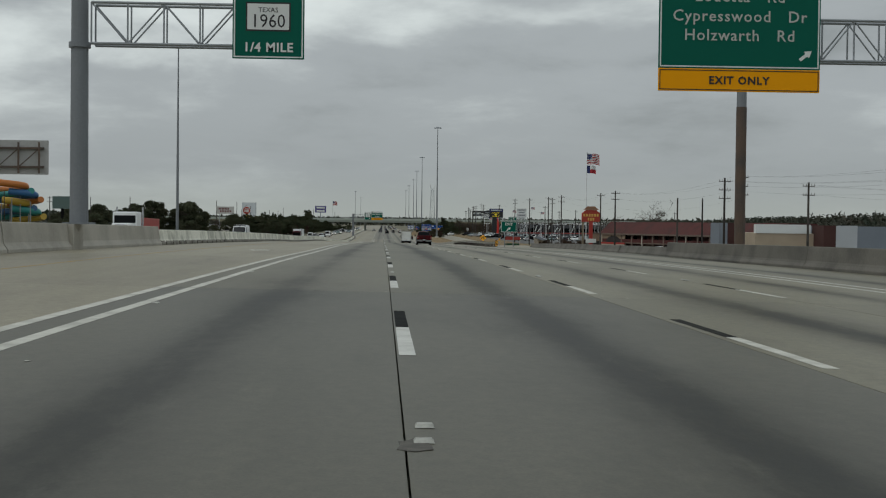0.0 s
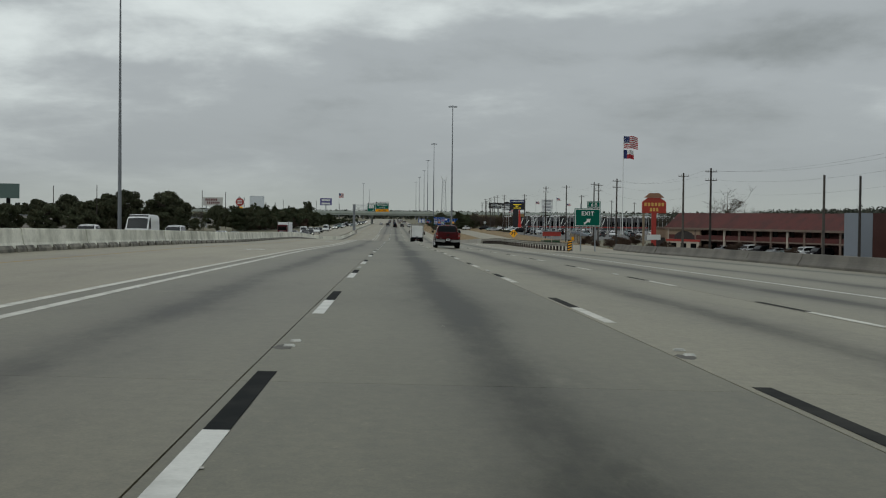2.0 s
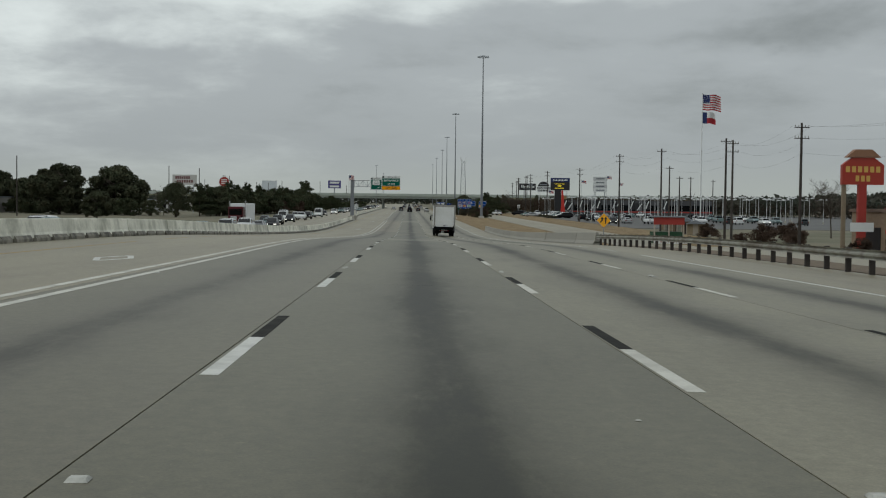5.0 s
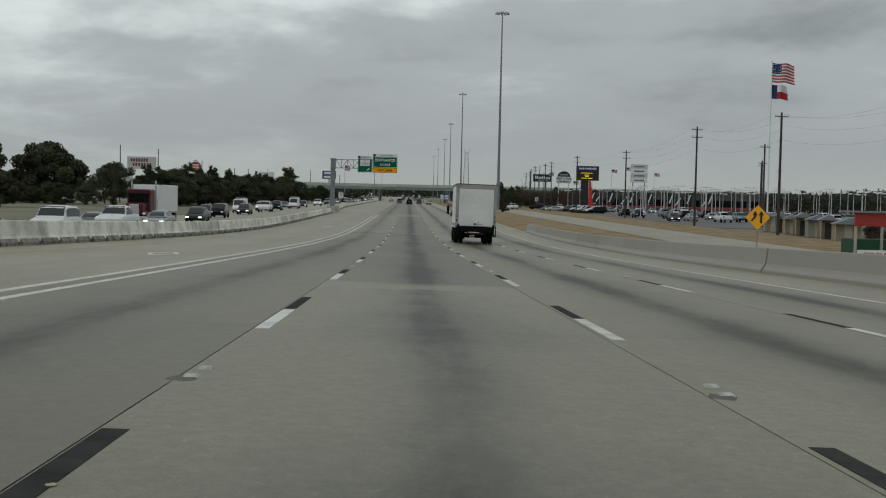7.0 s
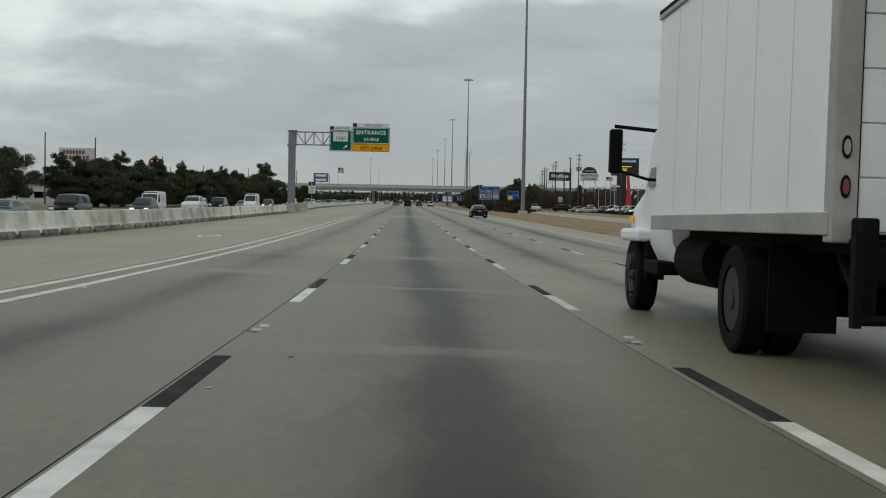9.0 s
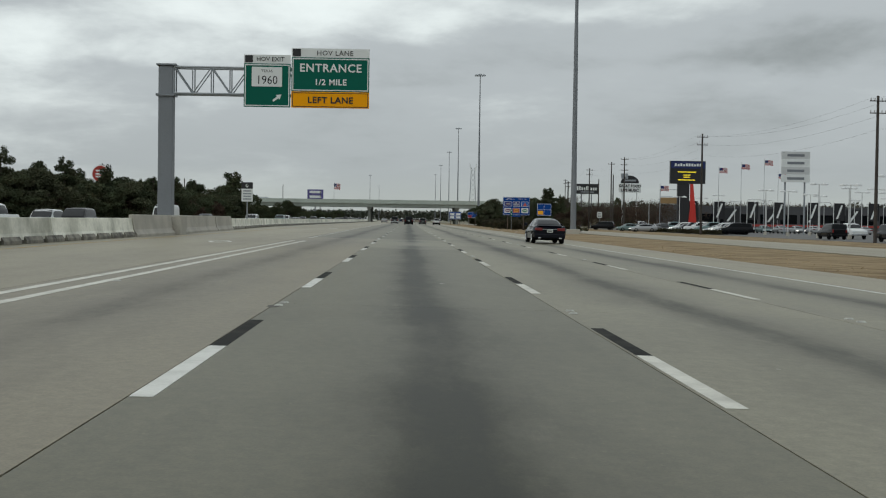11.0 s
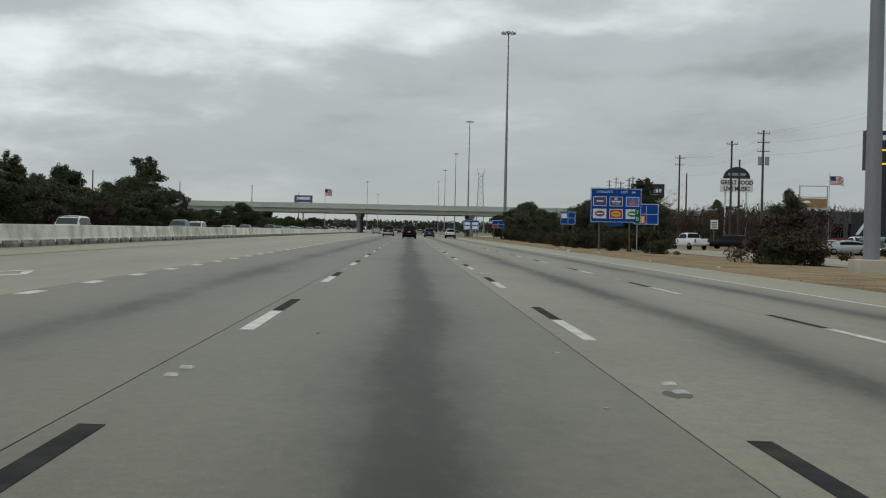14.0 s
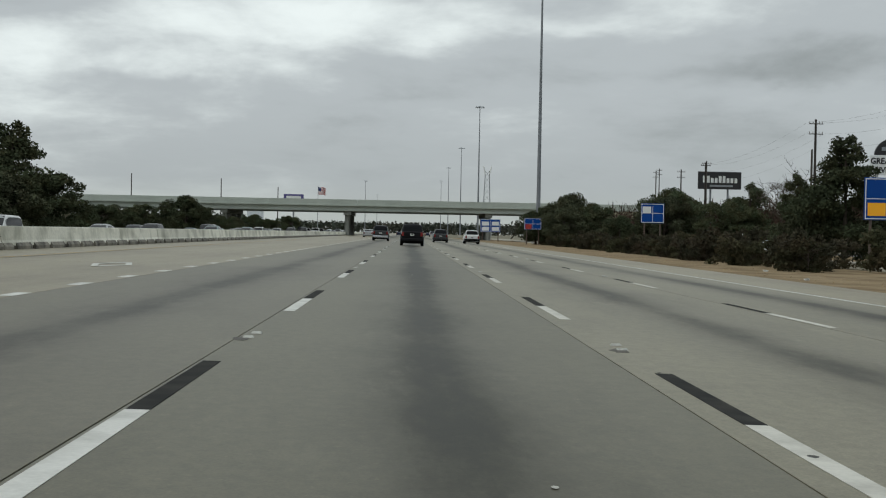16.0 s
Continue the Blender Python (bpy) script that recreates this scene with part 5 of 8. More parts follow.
# ---- box truck ----
bt = thing("box_truck", "white box truck with roll-up rear door and lift gate", "truck", m=on_road(5.72, 321.0))
TRUCKWHITE = material("truck_panel_white", (0.78, 0.795, 0.81), 0.45, vary=0.05, scale=0.7, fine=8, tint=(0.64, 0.64, 0.61))
TRUCKGREY = material("truck_frame_grey", (0.36, 0.35, 0.32), 0.5, 0.1, vary=0.16, scale=1.2, fine=10)
SEAM = material("panel_seam_grey", (0.44, 0.44, 0.44), 0.5, vary=0.05)
W2, Z0, Z1, YB0, YB1 = 1.26, 1.12, 3.74, 0.0, 6.35
box_ = part("cargo_box", box(B(), -W2, W2, YB0 + 0.02, YB1, Z0 + 0.02, Z1 - 0.02, 0.03), TRUCKWHITE, bt)
for s in (-1, 1):
    for k in range(1, 6):
        y = YB1 * k / 6
        part("panel_seam", box(B(), s * W2 - 0.002, s * W2 + 0.002, y - 0.004, y + 0.004, Z0 + 0.2, Z1 - 0.12), SEAM, box_)
    part("top_rail", box(B(), s * W2 - 0.03, s * W2 + 0.018, YB0, YB1, Z1 - 0.09, Z1 - 0.03, 0.01), TRUCKGREY, box_)
    part("roof_rail", box(B(), s * W2 - 0.03, s * W2 + 0.02, YB0, YB1, Z1 - 0.03, Z1 + 0.02, 0.01), PLASTIC, box_)
    part("bottom_rail", box(B(), s * W2 - 0.04, s * W2 + 0.016, YB0, YB1, Z0, Z0 + 0.17, 0.01), TRUCKGREY, box_)
    part("rear_post", box(B(), s * (W2 - 0.07) - 0.095, s * (W2 - 0.07) + 0.095, YB0 - 0.05, YB0 + 0.12, Z0 - 0.05, Z1, 0.015), TRUCKGREY, box_)
    for z in (1.47, 1.75):
        for rr_, d, mat_, nm in ((0.036, 0.062, PLASTIC, "lamp_ring"), (0.025, 0.068, TAIL if z < 1.6 else TRUCKGREY, "marker_lamp")):
            bm = rod(B(), (s * (W2 - 0.07), YB0 - 0.05, 0), (s * (W2 - 0.07), YB0 - d, 0), rr_, None, 16)
            for v in bm.verts:
                v.co.z = v.co.z * 2.3 + z
            part(nm, bm, mat_, box_)
part("header", box(B(), -W2 + 0.1, W2 - 0.1, YB0 - 0.05, YB0 + 0.12, Z1 - 0.26, Z1, 0.015), TRUCKGREY, box_)
part("roof_edge", box(B(), -W2 - 0.02, W2 + 0.02, YB0 - 0.07, YB0 + 0.1, Z1 + 0.0, Z1 + 0.035, 0.01), PLASTIC, box_)
door = part("roll_up_door", box(B(), -W2 + 0.165, W2 - 0.165, YB0 - 0.012, YB0 + 0.02, Z0 + 0.02, Z1 - 0.26), TRUCKWHITE, bt)
DOORW = material("truck_door_white", (0.74, 0.75, 0.735), 0.45, vary=0.09, scale=0.8, fine=6, tint=(0.5, 0.5, 0.47))
nz = 6
for k in range(nz):
    a, b = Z0 + 0.03 + (Z1 - 0.3 - Z0) * k / nz, Z0 + 0.03 + (Z1 - 0.3 - Z0) * (k + 1) / nz
    part("door_slat", box(B(), -W2 + 0.17, W2 - 0.17, YB0 - 0.035, YB0 - 0.012, a + 0.006, b - 0.006, 0.006), DOORW, door)
for s in (-1, 1):
    part("door_track", box(B(), s * (W2 - 0.15) - 0.02, s * (W2 - 0.15) + 0.02, YB0 - 0.045, YB0 - 0.0, Z0 + 0.02, Z1 - 0.26), PLASTIC, bt)
part("latch", box(B(), -0.12, 0.05, YB0 - 0.06, YB0 - 0.036, Z0 + 0.1, Z0 + 0.2, 0.01), PLASTIC, door)
part("latch_bar", rod(B(), (0.16, YB0 - 0.05, Z0 + 0.08), (0.16, YB0 - 0.05, Z0 + 0.34), 0.018), CHROME, door)
part("latch_bar", rod(B(), (0.0, YB0 - 0.05, Z0 + 0.16), (0.42, YB0 - 0.05, Z0 + 0.16), 0.018), CHROME, door)
# chassis, lift gate, mud flaps
for s in (-1, 1):
    part("frame_rail", box(B(), s * 0.45 - 0.05, s * 0.45 + 0.05, 0.1, 9.0, 0.72, 1.0), PLASTIC, bt)
    part("mud_flap", box(B(), s * 0.88 - 0.3, s * 0.88 + 0.3, 1.75, 1.77, 0.28, 1.05), PLASTIC, bt)
    part("gate_arm", box(B(), s * 1.1 - 0.06, s * 1.1 + 0.06, -0.35, -0.1, 0.55, 1.25, 0.02), PLASTIC, bt)
    part("gate_strut", rod(B(), (s * 1.1, -0.3, 0.6), (s * 0.85, 0.9, 0.95), 0.05), PLASTIC, bt)
    part("step_bracket", box(B(), s * 1.23 - 0.03, s * 1.23 + 0.03, -0.5, -0.42, 0.5, 1.15), PLASTIC, bt)
    part("step_bar", rod(B(), (s * 1.23, -0.46, 0.55), (s * 0.95, -0.4, 0.55), 0.035), PLASTIC, bt)
part("lift_gate", box(B(), -1.12, 1.12, -0.32, -0.12, 0.78, 1.06, 0.04), PLASTIC, bt)
part("gate_lip", box(B(), -1.15, 1.15, -0.3, 0.0, 1.05, 1.10, 0.01), PLASTIC, bt)
part("reflector_bar", box(B(), -0.55, 0.55, 0.05, 0.1, 0.64, 0.72), TAIL, bt)
part("under_box", box(B(), -0.9, 0.9, 0.2, 6.0, 0.98, 1.14), PLASTIC, bt)
part("rear_axle", rod(B(), (-0.9, 2.75, 0.52), (0.9, 2.75, 0.52), 0.16, None, 12), PLASTIC, bt)
part("fuel_tank", rod(B(), (-0.78, 4.6, 0.78), (-0.78, 6.0, 0.78), 0.3, None, 16), PLASTIC, bt)
part("battery_box", box(B(), 0.55, 1.1, 4.6, 5.6, 0.55, 1.0, 0.03), PLASTIC, bt)
pl = part("number_plate", box(B(), -0.35, -0.05, 0.03, 0.045, 0.42, 0.58), PLATE, bt)
part("plate_bar", box(B(), -0.31, -0.09, 0.022, 0.03, 0.47, 0.53), PLASTIC, pl)
BLACKRIM = material("steel_rim_dark", (0.03, 0.03, 0.032), 0.7, 0.2, vary=0.15)
for s in (-1, 1):
    wh = wheel(bt, s * 1.24, 2.75, 0.50, 0.27, s, BLACKRIM, plain=True)
    part("rim", rod(B(), (s * 1.225, 2.75, 0.5), (s * 1.12, 2.75, 0.5), 0.30, 0.20, 20), BLACKRIM, wh)
    part("hub", rod(B(), (s * 1.24, 2.75, 0.5), (s * 1.1, 2.75, 0.5), 0.10, 0.12, 12), BLACKRIM, wh)
    part("wheel_well", box(B(), s * 0.95 - 0.12, s * 0.95 + 0.12, 7.7, 8.92, 0.45, 0.96), PLASTIC, bt)
    wheel(bt, s * 0.93, 2.75, 0.50, 0.27, s, BLACKRIM, plain=True)
    wheel(bt, s * 1.16, 8.3, 0.50, 0.28, s, BLACKRIM)
smooth(part("cab", loft(B(), [hull_ring(6.5, 0.75, 2.5, 1.02, 0.8), hull_ring(6.62, 0.7, 2.62, 1.06, 0.8), hull_ring(7.75, 0.7, 2.6, 1.06, 0.78), hull_ring(8.25, 0.7, 1.72, 1.06, 0.9), hull_ring(9.2, 0.72, 1.5, 1.02, 0.85), hull_ring(9.4, 0.8, 1.35, 0.95, 0.8)]), TRUCKWHITE, bt))
for s in (-1, 1):
    pane(((s * 1.062, 6.85, 1.65), (s * 1.062, 7.8, 1.65), (s * 0.95, 7.6, 2.4), (s * 0.95, 6.85, 2.4)), 0.03, 0.03, GLASS, bt, "side_window")
    part("fender", box(B(), s * 1.1 - 0.13, s * 1.1 + 0.13, 7.72, 8.9, 0.95, 1.12, 0.05), TRUCKWHITE, bt)
    part("mirror_arm", rod(B(), (s * 0.95, 7.75, 2.42), (s * 1.52, 7.95, 2.48), 0.025), PLASTIC, bt)
    part("mirror", box(B(), s * 1.5 - 0.085, s * 1.5 + 0.085, 7.86, 8.0, 1.85, 2.44, 0.03), PLASTIC, bt)
    part("mirror_brace", rod(B(), (s * 0.99, 7.75, 1.75), (s * 1.5, 7.93, 1.9), 0.02), PLASTIC, bt)
    part("cab_step", box(B(), s * 0.98 - 0.15, s * 0.98 + 0.15, 6.7, 7.6, 0.55, 0.72, 0.03), PLASTIC, bt)
    part("turn_lamp", box(B(), s * 1.06 - 0.02, s * 1.06 + 0.02, 8.9, 9.05, 1.2, 1.3, 0.01), ORANGE, bt)
pane(((-0.86, 8.2, 1.78), (0.86, 8.2, 1.78), (0.72, 7.82, 2.5), (-0.72, 7.82, 2.5)), 0.03, 0.06, GLASS, bt, "windscreen")
part("exhaust_stack", rod(B(), (1.0, 6.43, 1.1), (1.0, 6.43, 3.0), 0.06), CHROME, bt)

# ---- oncoming lorry ----
MAROON = paint("maroon", (0.085, 0.018, 0.022), 0.3)
st_ = thing("semi_truck", "maroon tractor unit with twin chrome stacks and a white trailer", "truck", m=on_road(-25.5, 372, 180))
part("trailer", box(B(), -1.28, 1.28, -11, -0.2, 1.2, 4.0, 0.03), TRUCKWHITE, st_)
part("trailer_frame", box(B(), -0.5, 0.5, -10.8, 3.5, 0.75, 1.18), PLASTIC, st_)
part("cab", box(B(), -1.15, 1.15, 0.9, 3.2, 1.0, 3.5, 0.12), MAROON, st_)
part("bonnet", box(B(), -0.85, 0.85, 3.15, 5.3, 0.95, 2.1, 0.12), MAROON, st_)
part("grille", box(B(), -0.5, 0.5, 5.28, 5.36, 0.95, 2.0, 0.03), CHROME, st_)
part("bumper", box(B(), -1.2, 1.2, 5.3, 5.5, 0.45, 0.85, 0.04), CHROME, st_)
part("windscreen", box(B(), -0.98, 0.98, 3.17, 3.23, 2.2, 2.9, 0.02), GLASS, st_)
part("sun_visor", box(B(), -1.05, 1.05, 3.2, 3.45, 2.92, 3.12, 0.02), PLASTIC, st_)
for s in (-1, 1):
    part("exhaust_stack", rod(B(), (s * 1.22, 0.8, 1.0), (s * 1.22, 0.8, 4.4), 0.08), CHROME, st_)
    part("fender", box(B(), s * 1.02 - 0.2, s * 1.02 + 0.2, 4.0, 5.35, 0.8, 1.3, 0.1), MAROON, st_)
    part("head_lamp", box(B(), s * 1.0 - 0.14, s * 1.0 + 0.14, 5.34, 5.39, 1.0, 1.22, 0.02), HEADLAMP, st_)
    for y in (4.6, 0.6, -0.7, -9.2, -10.3):
        wheel(st_, s * 1.22, y, 0.5, 0.3, s, CHROME)
wt = thing("semi_truck", "white tractor unit with a red load behind", "truck", m=on_road(-24.3, 122, 180))
part("cab", box(B(), -1.15, 1.15, 0.9, 3.0, 1.0, 3.1, 0.12), TRUCKWHITE, wt)
part("bonnet", box(B(), -0.85, 0.85, 2.95, 4.9, 0.95, 2.0, 0.15), TRUCKWHITE, wt)
part("windscreen", box(B(), -0.98, 0.98, 2.97, 3.04, 2.05, 2.75, 0.02), GLASS, wt)
part("load_bed", box(B(), -1.25, 1.25, -8, 0.4, 1.1, 2.6, 0.05), RED, wt)
part("grille", box(B(), -0.5, 0.5, 4.88, 4.95, 0.95, 1.9, 0.03), CHROME, wt)
part("frame", box(B(), -0.5, 0.5, -7.8, 3.5, 0.7, 1.05), PLASTIC, wt)
for s in (-1, 1):
    part("exhaust_stack", rod(B(), (s * 1.22, 0.7, 1.0), (s * 1.22, 0.7, 3.6), 0.08), CHROME, wt)
    for y in (4.2, 0.4, -1.0, -6.5):
        wheel(wt, s * 1.22, y, 0.5, 0.3, s, CHROME)

# ---- trees ----


def leaf_mesh(name, blobs, count, size, seed, mat, shell=0.55):
    """Many small leaf clumps scattered through the outer part of a set of ellipsoids."""
    r = np.random.RandomState(seed)
    vol = np.array([b[3] * b[4] * b[5] for b in blobs]) ** (2 / 3)
    pick = r.choice(len(blobs), count, p=vol / vol.sum())
    bl = np.array(blobs)[pick]
    d = r.normal(size=(count, 3))
    d /= np.linalg.norm(d, axis=1)[:, None]
    rad = (shell + (1.28 - shell) * r.rand(count) ** 0.9)[:, None]
    c = bl[:, :3] + d * rad * bl[:, 3:6]
    u = r.normal(size=(count, 3))
    u /= np.linalg.norm(u, axis=1)[:, None]
    v = np.cross(u, r.normal(size=(count, 3)))
    v /= np.linalg.norm(v, axis=1)[:, None]
    s = (size * (0.5 + r.rand(count)))[:, None]
    p = np.stack([c - u * s * 0.75 - v * s * 0.38, c + u * s * 0.75 - v * s * 0.3, c + u * s * 0.1 + v * s * 0.8], 1).reshape(-1, 3)
    me_ = bpy.data.meshes.new(name)
    me_.from_pydata(p.tolist(), [], np.arange(3 * count).reshape(-1, 3).tolist())
    me_.materials.append(mat)
    return me_


def limbs(bm, base, top, r, n, spread, seed, depth=1):
    rr = random.Random(seed)
    base, top = Vector(base), Vector(top)
    rod(bm, base, top, r, r * 0.45, 8)
    for i in range(n):
        a = base.lerp(top, rr.uniform(0.35, 0.97))
        ang = rr.uniform(0, 2 * math.pi)
        l_ = spread * rr.uniform(0.5, 1.0)
        b = a + Vector((math.cos(ang) * l_, math.sin(ang) * l_, l_ * rr.uniform(0.35, 0.95)))
        rod(bm, a, b, r * 0.35, r * 0.1, 5)
        if depth:
            for j in range(4):
                c = a.lerp(b, rr.uniform(0.4, 1.0))
                e_ = c + Vector((rr.uniform(-1, 1), rr.uniform(-1, 1), rr.uniform(0.1, 1.0))) * l_ * 0.45
                rod(bm, c, e_, r * 0.13, r * 0.04, 4)
                if depth > 1:
                    for q_ in range(6):
                        f_ = c.lerp(e_, rr.uniform(0.4, 1))
                        rod(bm, f_, f_ + Vector((rr.uniform(-1, 1), rr.uniform(-1, 1), rr.uniform(0, 1))) * l_ * 0.3, max(0.014, r * 0.1), 0.008, 3)
    return bm


def tree(kind, h, seed, label, group, leaf=None, count=None, size=None):
    rr = random.Random(seed)
    t = thing("tree", label, "tree", group)
    if kind == "oak":
        part("trunk", limbs(B(), (0, 0, -0.3), (rr.uniform(-0.4, 0.4), 0, h * 0.62), 0.035 * h, 9, h * 0.36, seed, 1), BARK, t)
        bl = []
        for _ in range(74):
            a, q_, f = rr.uniform(0, 2 * math.pi), rr.random() ** 0.5, rr.random() ** 0.8
            w_ = 0.58 * h * math.sqrt(max(0.06, 1 - abs(2 * f - 0.85) ** 2.2 / 1.35)) * q_
            s_ = h * rr.uniform(0.05, 0.13)
            bl.append((math.cos(a) * w_, math.sin(a) * w_, h * (0.10 + 0.78 * f), s_, s_, s_ * 0.75))
        me_ = leaf_mesh("crown", bl, count or 7000, size or 0.05 * h, seed, leaf or LEAFDARK)
    elif kind == "pine":
        part("trunk", limbs(B(), (0, 0, -0.3), (rr.uniform(-0.2, 0.2), 0, h * 0.95), 0.02 * h, 12, h * 0.11, seed, 0), BARK, t)
        bl = []
        for i in range(26):
            f = i / 25
            w_ = h * (0.30 * (1 - f) ** 0.55 + 0.05) * rr.uniform(0.6, 1.15)
            a = rr.uniform(0, 2 * math.pi)
            bl.append((math.cos(a) * w_ * 0.75, math.sin(a) * w_ * 0.75, h * (0.12 + 0.86 * f), max(0.35, w_ * 0.62), max(0.35, w_ * 0.62), h * rr.uniform(0.04, 0.075)))
        me_ = leaf_mesh("crown", bl, count or 6000, size or 0.036 * h, seed, leaf or LEAFPINE, 0.3)
    else:
        part("trunk", limbs(B(), (0, 0, -0.2), (0, 0, h * 0.6), 0.03 * h, 7, h * 0.4, seed, 1), BARK, t)
        bl = [(rr.gauss(0, 0.36) * h, rr.gauss(0, 0.36) * h, h * rr.uniform(0.12, 0.82), h * rr.uniform(0.08, 0.26), h * rr.uniform(0.08, 0.26), h * rr.uniform(0.06, 0.18)) for _ in range(24)]
        me_ = leaf_mesh("crown", bl, count or 4200, size or 0.055 * h, seed, leaf or LEAFBUSH, 0.35)
    c = new("crown", me_)
    c.parent = t
    return t


def place(proto, spots_, first=True):
    for i, (x, y, s, rot) in enumerate(spots_):
        m_ = pose(x, y, land(x, y) - 0.02, 0, 0, rot) @ Matrix.Scale(s, 4)
        if i == 0 and first:
            proto.matrix_world = m_
        else:
            c = copy_thing(proto, pose(x, y, land(x, y) - 0.02, 0, 0, rot))
            c.scale = (s, s, s * (0.92 + 0.16 * ((i * 7919) % 10) / 10))


rt = random.Random(21)
oakA = tree("oak", 15, 3, "large spreading dark evergreen oak", "oaks beside the freeway", size=0.36, count=30000)
place(oakA, [(-84, 540, 1.0, 0), (-98, 532, 0.95, 140), (-112, 560, 0.9, 60), (-128, 575, 0.9, 200), (-72, 470, 0.45, 10), (-150, 600, 0.8, 90), (-104, 452, 0.62, 45), (-86, 420, 0.55, 270), (-95, 380, 0.6, 77)])
pines = [tree("pine", 9, 5 + k, "dense dark green pine at the freeway edge", "pine row beside the freeway", count=24000, size=0.135) for k in range(3)]
bushy = [tree("oak", 8, 31 + k, "dense dark roadside tree", "tree row beside the freeway", LEAFPINE if k else LEAFDARK, 24000, 0.14) for k in range(3)]
brown = tree("bush", 5, 55, "brown leafless roadside thicket", "thickets", LEAFBROWN, 9000, 0.13)
row = []
for k in range(48):
    f = k / 47
    row.append((-55 + 13 * f + rt.uniform(-3.0, 2.0), 525 + 166 * f + rt.uniform(-2, 2), f))
for k, (x, y, f) in enumerate(row):
    pr = (pines + bushy)[k % 6]
    h0 = (9 if k % 6 < 3 else 8)
    hh = rt.uniform(7.2, 9.4) if f < 0.85 else rt.uniform(6.5, 8.2)
    m_ = pose(x, y, land(x, y), 0, 0, rt.uniform(0, 360))
    if k < 6:
        pr.matrix_world = m_ @ Matrix.Scale(hh / h0, 4)
    else:
        c = copy_thing(pr, m_)
        tall_ = rt.uniform(1.0, 1.15) if k % 6 < 3 and f < 0.85 else 0.95
        c.scale = (hh / h0 * 1.25, hh / h0 * 1.25, hh / h0 * tall_)
for x, y, hh, n in ((-60, 505, 9.6, 3), (-41.6, 693, 11.3, 0), (-43.5, 688, 9.5, 4), (-38.5, 697, 8, 5), (-46, 700, 8.5, 1)):
    c = copy_thing((pines + bushy)[n], pose(x, y, land(x, y), 0, 0, rt.uniform(0, 360)))
    c.scale = (hh / (9 if n < 3 else 8),) * 3
    if hh > 11:
        c.scale = (1.75, 1.75, 1.4)
for k in range(14):
    x, y = -72 - 3.6 * k + rt.uniform(-2, 2), 524 + 2.6 * k + rt.uniform(-6, 6)
    c = copy_thing(bushy[k % 3], pose(x, y, land(x, y) - 0.3, 0, 0, 67 * k))
    f_ = rt.uniform(0.42, 0.7)
    c.scale = (f_ * 1.3, f_ * 1.3, f_)
place(brown, [(-44, 640, 1.2, 0), (-47, 600, 1.0, 90), (-42, 662, 1.1, 200), (-49, 560, 1.0, 30), (-52, 538, 0.9, 120), (24.6, 559.5, 0.74, 50), (24.0, 561.0, 0.6, 160), (-45.5, 620, 1.25, 250)])
for x, y, hh in ((-35, 762, 7.3), (-43, 765, 5.9), (-49, 762, 5.6), (-39, 770, 5.2), (-28, 795, 4.6), (-22, 800, 4.4), (-31, 790, 4.2)):
    c = copy_thing(bushy[int(hh * 10) % 3], pose(x, y, land(x, y), 0, 0, x * 13))
    c.scale = (hh / 8 * 1.1, hh / 8 * 1.1, hh / 8)
for k in range(9):
    c = copy_thing(bushy[k % 3], pose(-68 + k * 5.2 + rt.uniform(-2, 2), 785 + rt.uniform(-12, 25), LOW, 0, 0, rt.uniform(0, 360)))
    c.scale = (rt.uniform(0.5, 0.75),) * 3

# shrubs and trees of the outer verge
shrubs = [tree("bush", 2.6, 71 + k, "dense dark evergreen shrub on the dry verge", "verge shrubs", HEDGE if k in (0, 3) else LEAFBUSH, 5000, 0.105) for k in range(4)]
sp = [(23.7, 558.6, 1.0), (23.2, 556.9, 0.8), (24.6, 557.6, 0.95), (21.0, 600, 0.85), (24.5, 604, 1.1), (22.2, 588, 0.55)]
for k in range(40):
    y = 612 + k * 3.85 + rt.uniform(-1, 1)
    sp.append((20.3 + (y - 612) * 0.028 + rt.uniform(-0.8, 0.8), y, rt.uniform(0.6, 0.92)))
for k in range(22):
    y = 616 + k * 7 + rt.uniform(-2, 2)
    sp.append((24.5 + (y - 612) * 0.03 + rt.uniform(-1.5, 1.5), y, rt.uniform(0.7, 1.05)))
for k, (x, y, s) in enumerate(sp):
    m_ = pose(x, y, land(x, y) - 0.03, 0, 0, rt.uniform(0, 360))
    if k < 4:
        shrubs[k].matrix_world = m_ @ Matrix.Scale(s, 4)
    else:
        c = copy_thing(shrubs[k % 4], m_)
        c.scale = (s, s, s * rt.uniform(0.85, 1.15))
for x, y, hh, n in ((24, 735, 6.0, 3), (27, 742, 5.2, 4), (21.5, 752, 5.6, 5), (30, 728, 4.5, 3), (39, 700, 6.6, 4), (42, 706, 5.6, 3), (30.4, 638, 8.4, 0), (36.5, 668, 7.4, 1), (26.0, 566, 4.7, 2), (41, 700, 8.0, 2), (26.5, 748, 8.4, 3), (23.5, 752, 6.6, 5), (29.5, 744, 6.8, 4), (35.5, 716, 8.2, 4), (33.5, 712, 7.0, 3), (38.0, 722, 7.4, 5), (26.0, 700, 4.2, 4), (33, 715, 4.5, 5), (48, 720, 6, 5), (28, 640, 3.2, 3), (56, 705, 8.0, 0)):
    c = copy_thing((pines + bushy)[n], pose(x, y, land(x, y), 0, 0, rt.uniform(0, 360)))
    c.scale = (hh / (9 if n < 3 else 8),) * 3


